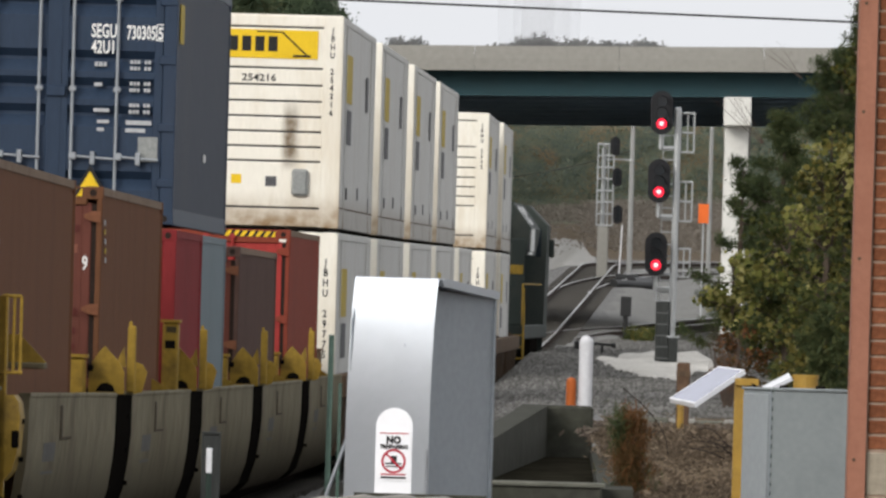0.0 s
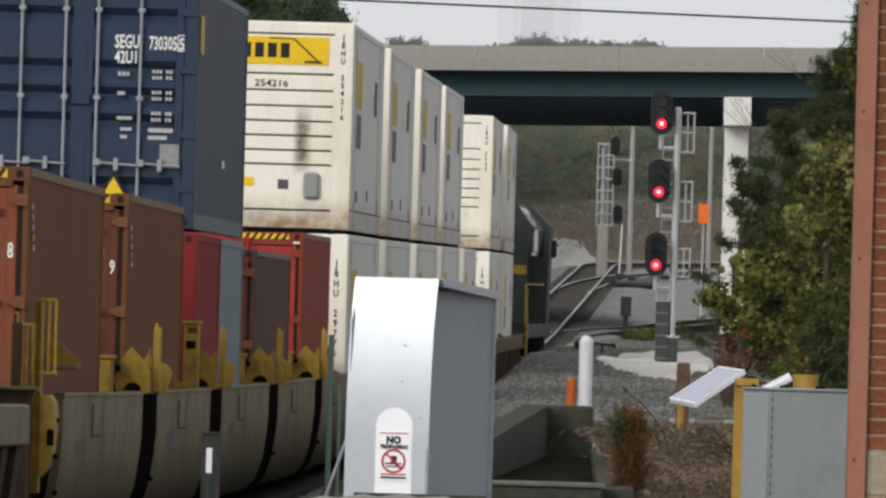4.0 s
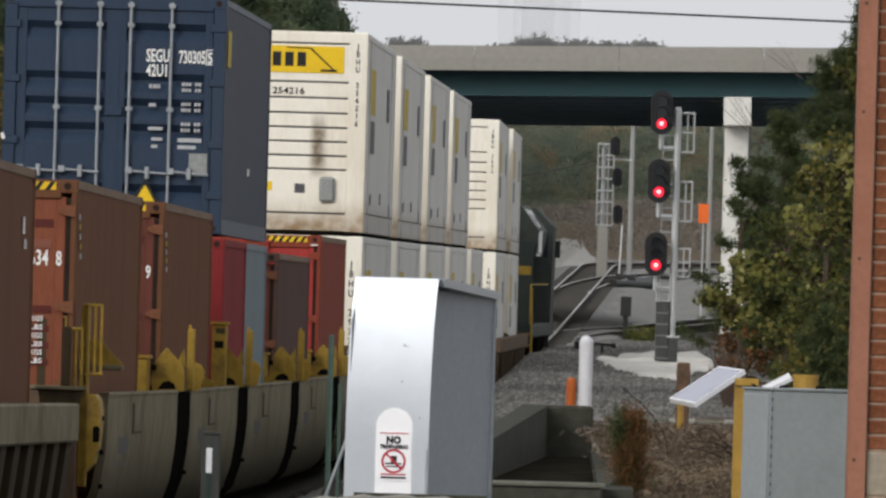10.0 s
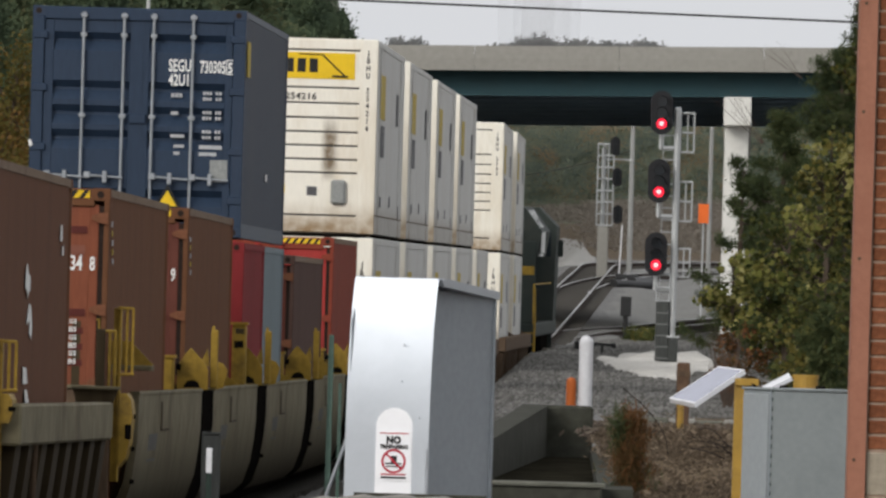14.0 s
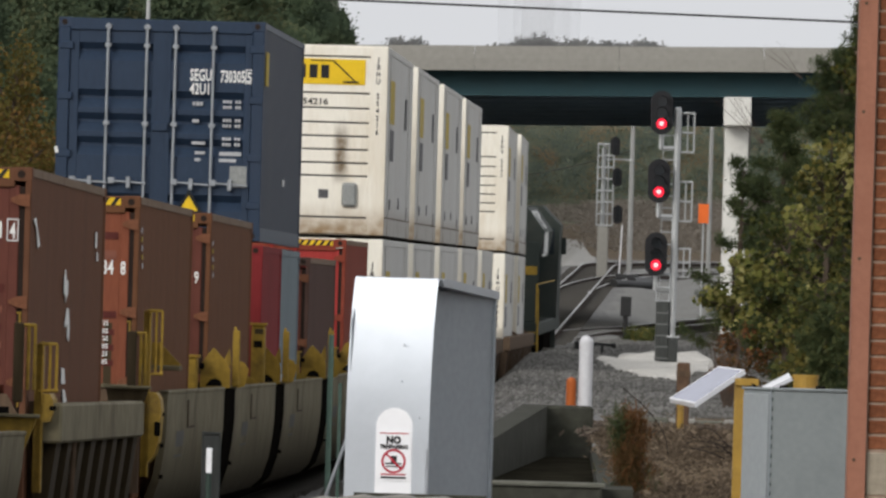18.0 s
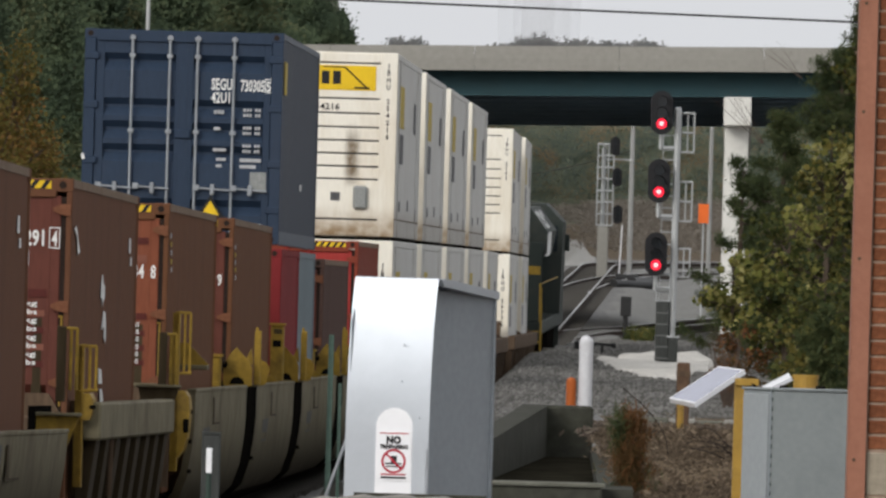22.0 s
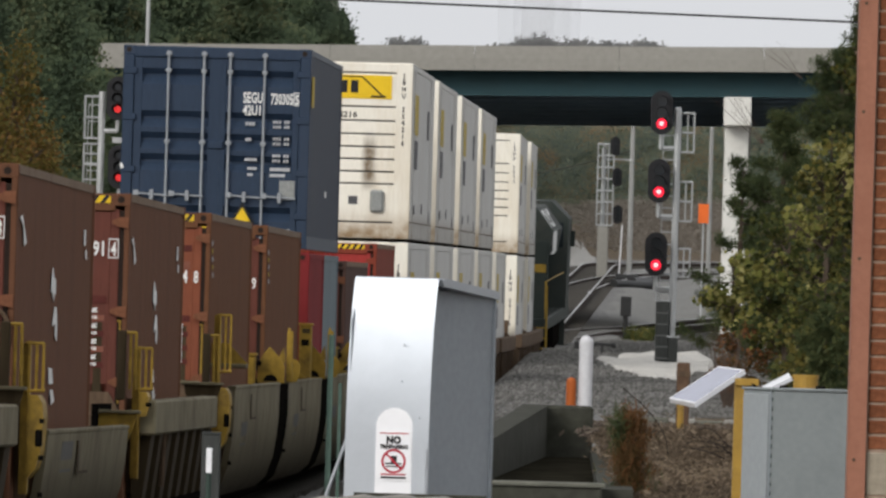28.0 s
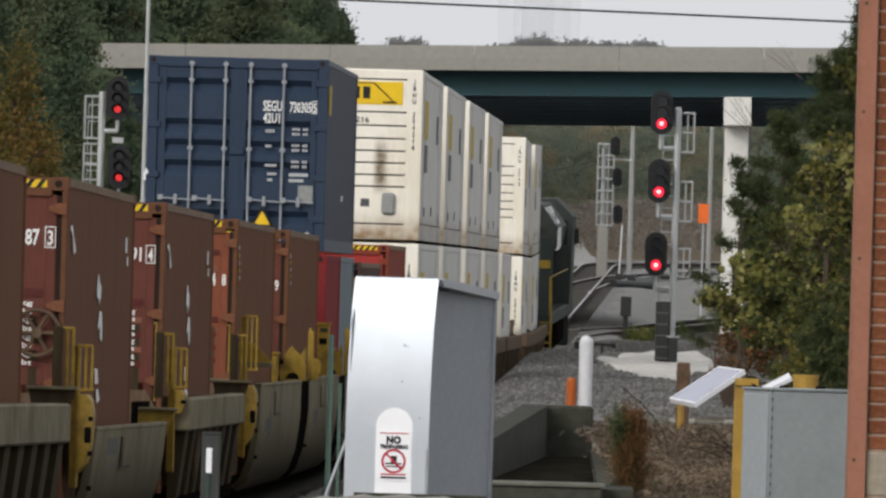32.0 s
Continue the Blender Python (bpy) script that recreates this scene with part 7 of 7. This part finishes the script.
def leafy_tree(label, x, y, h, crown, leaf, clumps=60, per=22, low=0.25, group="", gold=0.35, name="tree", category="tree", mat=None):
    """A forked small tree: bare limbs and twigs, each twig's end set with a tight spray of leaves, some of them yellow."""
    z = ground_z(x, y) - 0.1
    t = thing(name, label, category, group)
    base, top = Vector((x, y, z)), Vector((x + random.uniform(-0.12, 0.12) * crown, y, z + h * 0.92))
    segs, green, yellow = [(base, base.lerp(top, 0.45), h * 0.018, h * 0.012), (base.lerp(top, 0.45), top, h * 0.012, h * 0.003)], [], []
    n = max(6, clumps // 5)
    for i in range(n):
        u = low + (0.98 - low) * (i + random.random()) / n
        a = base.lerp(top, u * 0.9)
        w = crown * (0.45 + 0.65 * math.sin(math.pi * (0.15 + 0.8 * (u - low) / (1 - low)))) * random.uniform(0.55, 1.15)
        ang = random.uniform(0, math.tau)
        b = a + Vector((math.cos(ang) * w, math.sin(ang) * w, h * random.uniform(0.02, 0.15)))
        segs.append((a, b, h * 0.006, h * 0.002))
        for k in range(5):
            p = a.lerp(b, 0.4 + 0.6 * k / 4)
            q = p + Vector((random.gauss(0, 0.22) * crown, random.gauss(0, 0.22) * crown, random.uniform(-0.12, 0.22) * crown))
            segs.append((p, q, h * 0.002, h * 0.0008))
            (yellow if random.random() < gold else green).append(q)
    part("trunk", limb_mesh(segs), BARK, t)
    sp = (0.27 * crown, 0.27 * crown, 0.22 * crown)
    if green:
        leaf_cloud("green_leaves", green, sp, per, leaf, mat or BUSH_LEAF, t, flat=0.2, long=1.25)
    if yellow:
        leaf_cloud("yellow_leaves", yellow, sp, max(4, int(per * 0.62)), leaf * 1.05, YELLOW_LEAF, t, flat=0.2, long=1.25, label="yellow-green leaves", face=(-0.3, -0.6, 0.7), jitter=0.7)
    return t


# trees at the right, before the bridge
G = "trees before the bridge"
tufted_pine("tall dark green pine beside the brick wall", 6.08, 205, 5.0, 1.05, 76, 0.08, 34, group=G, reach=1.1)
tufted_pine("dark green pine between the signal and the wall", 5.30, 215, 4.2, 0.85, 56, 0.08, 34, group=G, reach=1.15)
tufted_pine("small loose-branched pine before the bridge pier", 4.02, 185, 3.1, 0.62, 20, 0.2, 20, group=G, reach=1.2)
tufted_pine("dark green pine against the wall", 7.10, 230, 6.5, 0.75, 70, 0.08, 34, group=G)
tufted_pine("low dark pine in the undergrowth", 4.75, 175, 2.1, 0.6, 40, 0.05, 30, group=G)
tufted_pine("young green pine at the foot of the trees", 4.0, 142, 1.1, 0.36, 24, 0.05, 20, group=G)
leafy_tree("bushy small tree with yellowing leaves", 3.80, 150, 2.35, 0.52, 0.062, 95, 26, 0.32, group=G, gold=0.4)
leafy_tree("small tree with green and golden autumn leaves", 4.38, 156, 3.35, 0.52, 0.064, 130, 26, 0.2, group=G, gold=0.38)
leafy_tree("thin small tree with yellow-green leaves", 3.42, 160, 1.95, 0.36, 0.066, 55, 20, 0.5, group=G, gold=0.7)
leafy_tree("small tree with dark green leaves", 4.62, 165, 2.5, 0.46, 0.06, 90, 26, 0.15, group=G, gold=0.1)
leafy_tree("dark undergrowth bush by the wall", 4.12, 146, 1.5, 0.55, 0.055, 80, 26, 0.1, group=G, gold=0.08, name="bush", category="bush")
leafy_tree("russet undergrowth bush with thinning leaves", 3.28, 150, 1.05, 0.30, 0.045, 46, 14, 0.2, group=G, gold=0.0, name="bush", category="bush", mat=DEAD_PINE)
leafy_tree("russet bush before the gravel", 3.12, 146, 0.72, 0.2, 0.04, 34, 10, 0.25, group=G, gold=0.0, name="bush", category="bush", mat=DEAD_PINE)
leafy_tree("leafy branch overhanging the wall's corner", 2.98, 95, 3.45, 0.2, 0.042, 40, 24, 0.88, group=G, gold=0.05)
bare_twigs("bare_shrub", "bare twiggy shrub in front of the trees", 2.99, 140, 1.2, 0.95, 0.28, 22)
bare_twigs("bare_sapling", "bare leaning sapling before the bridge", 4.44, 170, 5.24, 0.5, 0.2, 3, lean=-0.4, category="tree")
bare_twigs("bare_sapling", "bare drooping branches before the pier", 4.02, 172, 4.44, 0.7, 0.2, 5, lean=-0.5, category="tree")

# dead pine sapling, weeds and dry grass
def dead_sapling():
    """A dying pine seedling: upright shoots set with long needles, brown but for a few green ones."""
    t = thing("pine_sapling", "small dying pine sapling with brown and a few green needles", "sapling")
    x, y = 1.24, 88.0
    z = ground_z(x, y) - 0.05
    top = 1.75
    segs, brown, green = [(Vector((x, y, z)), Vector((x + 0.01, y, top - 0.1)), 0.012, 0.004)], [], []
    for i in range(60):
        u = random.uniform(0.0, 0.85)
        a = Vector((x, y, z + (top - z) * u * 0.85))
        side = random.uniform(-1, 1)
        b = a + Vector((side * 0.20 * (1 - 0.5 * u) * random.uniform(0.5, 1.1), random.uniform(-0.2, 0.2), random.uniform(0.06, 0.2)))
        b.z = min(b.z, top - random.uniform(0.0, 0.14) - 0.5 * abs(b.x - x - 0.02))
        segs.append((a, b, 0.005, 0.002))
        for k in range(5):
            (green if side < -0.7 or (u < 0.25 and random.random() < 0.25) else brown).append(a.lerp(b, 0.35 + 0.65 * k / 4))
    part("stem", limb_mesh(segs), BARK, t)
    for nm, pts, mat, lab in (("dry_needles", brown, DEAD_PINE, "rust-brown needles"), ("green_needles", green, PINE, "green needles")):
        o = leaf_cloud(nm, pts, (0.06, 0.08, 0.07), 22, 0.016, mat, t, long=4.6, label=lab, flat=-0.8)


dead_sapling()


def arching_twigs():
    """A few thin bare stems that spring from beside the yellow post and arch out over the weeds."""
    t = thing("bare_shrub", "thin bare stems arching over the dry weeds", "shrub")
    for i in range(7):
        a = Vector((1.66 + random.uniform(-0.02, 0.05), 77 + random.uniform(-0.3, 0.3), 1.46 + 0.012 * i))
        reach, rise = random.uniform(0.14, 0.30), random.uniform(0.02, 0.13)
        pts = [a + Vector((-reach * u, 0.1 * u * random.uniform(-1, 1), rise * math.sin(1.9 * u) - 0.03 * u * u + random.uniform(-0.004, 0.004))) for u in (0, 0.2, 0.4, 0.6, 0.8, 1.0)]
        segs = [(p, q, 0.0042 - 0.0006 * k, 0.0036 - 0.0006 * k) for k, (p, q) in enumerate(zip(pts, pts[1:]))]
        for k in (2, 3, 4):
            segs.append((pts[k], pts[k] + Vector((random.uniform(-0.06, 0.0), 0, random.uniform(-0.03, 0.05))), 0.002, 0.001))
        part("stem", limb_mesh(segs), TWIG_DARK, t)
    pts = [Vector((1.50 - 0.012 * u * u - 0.002 * u, 88, 1.36 + 0.085 * u)) for u in range(6)]
    part("tall_stem", limb_mesh([(p, q, 0.0035, 0.003) for p, q in zip(pts, pts[1:])]), TWIG_DARK, t)


arching_twigs()


def dry_weeds():
    pts = []
    while len(pts) < 5200:
        x, y = random.uniform(1.2, 4.2), random.uniform(66, 104)
        if x < 1.26:
            continue
        pts.append((x, y, ground_z(x, y) + random.uniform(0.0, 0.09)))
    o = leaf_cloud("dry_weeds", pts, (0.14, 0.3, 0.05), 34, 0.024, DRY, long=2.6, flat=0.3)
    tagged(o, "tangled dry brown weeds and grass", "weeds", kind="stuff")
    pts = []
    while len(pts) < 2600:
        x, y = random.uniform(1.35, 3.4), random.uniform(98, 117.5)
        pts.append((x, y, ground_z(x, y) + 0.012))
    o = leaf_cloud("leaf_litter", pts, (0.2, 0.5, 0.012), 14, 0.045, LITTER, long=1.6, face=(0, 0, 1))
    tagged(o, "fallen brown leaves and straw on the soil", "litter", kind="stuff")
    pts = [(6.13 + random.gauss(0, 0.22), 415 + random.gauss(0, 3), 0) for i in range(30)]
    o = leaf_cloud("weed_tuft", [(x, y, ground_z(x, y) + 0.2) for x, y, _ in pts], (0.12, 0.4, 0.2), 16, 0.10, BUSH_LEAF, long=2.5)
    tagged(o, "yellow-green weeds on the gravel", "weeds", kind="stuff")


dry_weeds()

# woods at the left and beyond the bridge
W = "woods round the line"
for i in range(13):
    px = -40 + i * 45 + random.uniform(-14, 14)
    y = random.uniform(530, 620)
    top_px = -60 if px < 410 else -60 + (px - 410) * 1.5
    k = y / 24000
    x = (px - 784) * k
    ztop = 2.3 + (537 + 0.0286 * (px - 784) - top_px) * k
    pine_tree("tall green pine behind the bridge", x, y, ztop - ground_z(x, y), random.uniform(2.6, 3.6), 0.12, FAR_PINE, 20, 8, 100, 0.25, group=W, long=1.5, face=(-0.3, -0.7, 0.6))
for px, y, tp, mat, lab in ((20, 400, -30, FAR_PINE, "tall dark pine beside the line"), (95, 420, -60, FAR_PINE, "tall dark pine before the bridge's end"),
                            (-30, 390, -60, FAR_PINE, "tall dark pine in the wood's edge"), (112, 440, 60, FAR_PINE, "dark pine hiding the bridge's end"), (178, 436, 150, FAR_PINE, "low dark pine under the bridge's end")):
    k = y / 24000
    x = (px - 784) * k
    pine_tree(lab, x, y, 2.3 + (537 + 0.0286 * (px - 784) - tp) * k - ground_z(x, y), 2.2, 0.09, mat, 22, 10, 110, 0.05, group=W, long=1.5, face=(-0.3, -0.7, 0.6))
for px, y, tp, cr in ((15, 330, 15, 0.9), (60, 345, 190, 0.8), (-20, 320, 120, 0.9), (110, 360, 290, 0.7)):
    k = y / 24000
    x = (px - 784) * k
    broad_tree("autumn tree with orange-brown leaves", x, y, 2.3 + (537 + 0.0286 * (px - 784) - tp) * k - ground_z(x, y), cr, 0.085, ORANGE_LEAF, 90, 110, 0.3, group=W)


def far_wood(name, label, y, px0, px1, tops, leaf, mat, per, n, soft=1.0, rough=1.0, crown=0.0):
    """A strip of distant woodland, its top line given by (along, height) steps: lumpy crowns with leaves round them."""
    k = y / 24000
    pts, crowns = [], []
    for i in range(n):
        px = px0 + (px1 - px0) * (i + random.random()) / n
        u = (px - px0) / (px1 - px0)
        tp = np.interp(u, [a for a, b in tops], [b for a, b in tops]) + rough * (14 * noise.noise(Vector((px * 0.03, y, 0))) + 10 * noise.noise(Vector((px * 0.11, y, 3))))
        x = (px - 784) * k
        z1 = 2.3 + (537 + 0.0286 * (px - 784) - tp) * k
        z0 = ground_z(x, y)
        z = z0 + (z1 - z0) * random.random() ** 0.8
        if crown and i % 4 == 0:
            crowns.append((Vector((x, y + random.uniform(0, 5), min(z, z1 - crown * 0.6))), crown * random.uniform(0.5, 1.2)))
        elif not crown:
            pts.append((x, y + random.uniform(-4, 4), z))
    o = None
    if crown:
        base = bmesh.new()
        bmesh.ops.create_icosphere(base, subdivisions=3, radius=1)
        cv = np.array([v.co[:] for v in base.verts])
        cf = np.array([[v.index for v in f.verts] for f in base.faces])
        base.free()
        vs, fs = [], []
        for j, (c, r) in enumerate(crowns):
            bump = np.array([1 + 0.5 * noise.noise(Vector(v) * 2.2 + Vector((j, 0, 0))) + 0.3 * noise.noise(Vector(v) * 6 + Vector((0, j, 0))) for v in cv])
            p = cv * bump[:, None] * r * np.array((0.8, 0.7, 1.15)) + np.array(c)
            vs.append(p)
            fs.append(cf + j * len(cv))
            front = p[(cv[:, 1] < 0.1)]
            pts += [tuple(q) for q in front[RNG.integers(0, len(front), 26)]]
        o = raw_mesh(name + "_crowns", np.concatenate(vs).tolist(), np.concatenate(fs).tolist(), mat)
        tagged(o, label, "woods", kind="stuff")
        for f in o.data.polygons:
            f.use_smooth = True
    sp = (0.42 * crown, 0.5, 0.42 * crown) if crown else (2.2 * y / 800 * soft, 2.5, 1.0 * y / 800 * soft)
    q = leaf_cloud(name, pts, face=(-0.3, -0.7, 0.6), per=per, size=leaf, mat=mat, spread=sp, jitter=0.25)
    tagged(q, label if not crown else "loose leaves of the " + name.replace("_", " "), "woods", kind="stuff")


def far_canopy():
    """The soft, lumpy face of the wood that closes the view beyond the line."""
    nx, nz, verts, faces = 150, 50, [], []
    for j in range(nz + 1):
        for i in range(nx + 1):
            x, v = -6.0 + 32.0 * i / nx, j / nz
            z0 = ground_z(x, 856)
            z = z0 - 0.3 + 9.0 * v
            q = Vector((x * 0.42, z * 0.5, 0))
            d = 1.5 * noise.noise(q) + 0.8 * noise.noise(q * 2.3) + 0.35 * noise.noise(q * 5.1)
            verts.append((x, 860 + 3.0 * v - d, z))
    for j in range(nz):
        for i in range(nx):
            k = j * (nx + 1) + i
            faces.append((k, k + 1, k + nx + 2, k + nx + 1))
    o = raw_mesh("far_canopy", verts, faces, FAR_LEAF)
    tagged(o, "dense woodland edge beyond the bridge, greyed for haze", "woods", kind="stuff")
    for p in o.data.polygons:
        p.use_smooth = True


far_canopy()
far_wood("far_wood", "loose sprays of haze-greyed leaves on the wood beyond the bridge", 857, 620, 1500, ((0, 225), (0.35, 215), (0.6, 200), (1, 190)), 0.13, FAR_LEAF, 40, 900, soft=0.4)
brush = []
for i in range(2600):
    y = random.uniform(716, 850)
    x = random.uniform(4.0 + (y - 716) * 0.01, 34)
    if 965 < 784 + x * 24000 / y < 1035 and y < 800:
        continue
    brush.append((x, y, ground_z(x, y) + random.uniform(0.1, 0.75) * (0.4 + 0.6 * ease(0.35, 0.6, noise.noise(Vector((x * 0.25, y * 0.06, 0))) + 0.5))))
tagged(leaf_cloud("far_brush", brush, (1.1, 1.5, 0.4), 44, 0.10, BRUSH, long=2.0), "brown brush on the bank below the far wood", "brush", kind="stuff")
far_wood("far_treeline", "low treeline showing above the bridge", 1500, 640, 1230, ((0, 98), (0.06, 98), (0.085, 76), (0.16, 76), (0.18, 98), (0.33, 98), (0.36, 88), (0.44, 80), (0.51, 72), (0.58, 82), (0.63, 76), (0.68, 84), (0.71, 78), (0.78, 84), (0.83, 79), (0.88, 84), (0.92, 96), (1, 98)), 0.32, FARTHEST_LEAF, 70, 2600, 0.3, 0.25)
far_wood("left_wood", "dark green wood beside the line", 660, -200, 606, ((0, -80), (0.84, -80), (0.93, 15), (1.0, 88)), 0.14, FAR_PINE, 20, 2000, crown=1.25)
far_wood("right_wood", "dark wood behind the trees", 520, 1535, 1900, ((0, 150), (0.2, 20), (1, -60)), 0.25, FAR_PINE, 60, 700)


# ---- exhaust haze above the bridge ----
def exhaust_haze():
    m = bpy.data.materials.new("thin_exhaust_haze")
    m.use_nodes = True
    n, l = m.node_tree.nodes, m.node_tree.links
    tr, mx = n.new("ShaderNodeBsdfTransparent"), n.new("ShaderNodeMixShader")
    b = n["Principled BSDF"]
    b.inputs["Base Color"].default_value, b.inputs["Roughness"].default_value = (0.25, 0.24, 0.25, 1), 1.0
    mx.inputs[0].default_value = 0.034
    l.new(tr.outputs[0], mx.inputs[1])
    l.new(b.outputs[0], mx.inputs[2])
    l.new(mx.outputs[0], n["Material Output"].inputs[0])
    o = thing("exhaust_haze", "thin grey column of exhaust haze above the bridge", "smoke")
    cx, z0 = 3.30, 11.29
    for i, r in enumerate((1.5, 1.05, 0.6)):
        bm = bmesh.new()
        tube(bm, (0, 0, 0), (0.05 * i, 0, 5.0), r, r * 1.05, seg=32, caps=False)
        p = part("haze_layer", bm, m, o, smooth=True)
        p.matrix_basis = Matrix.Translation((cx + 0.1 * math.sin(i * 2.0), 500, z0))


exhaust_haze()


# ---- the train's motion ----
def motions():
    times = [0, 1, 2, 3, 4.5, 6, 7, 8, 9, 10, 11, 12, 13, 14, 15.5, 17, 18, 19, 20, 21, 22, 23, 24, 25, 26.5, 28, 29, 30, 31, 32]
    for ob, y, length, dz, swing in MOVERS:
        walk(ob, [(t, on_line(y + advance(t), length, dz, swing)) for t in times])


motions()
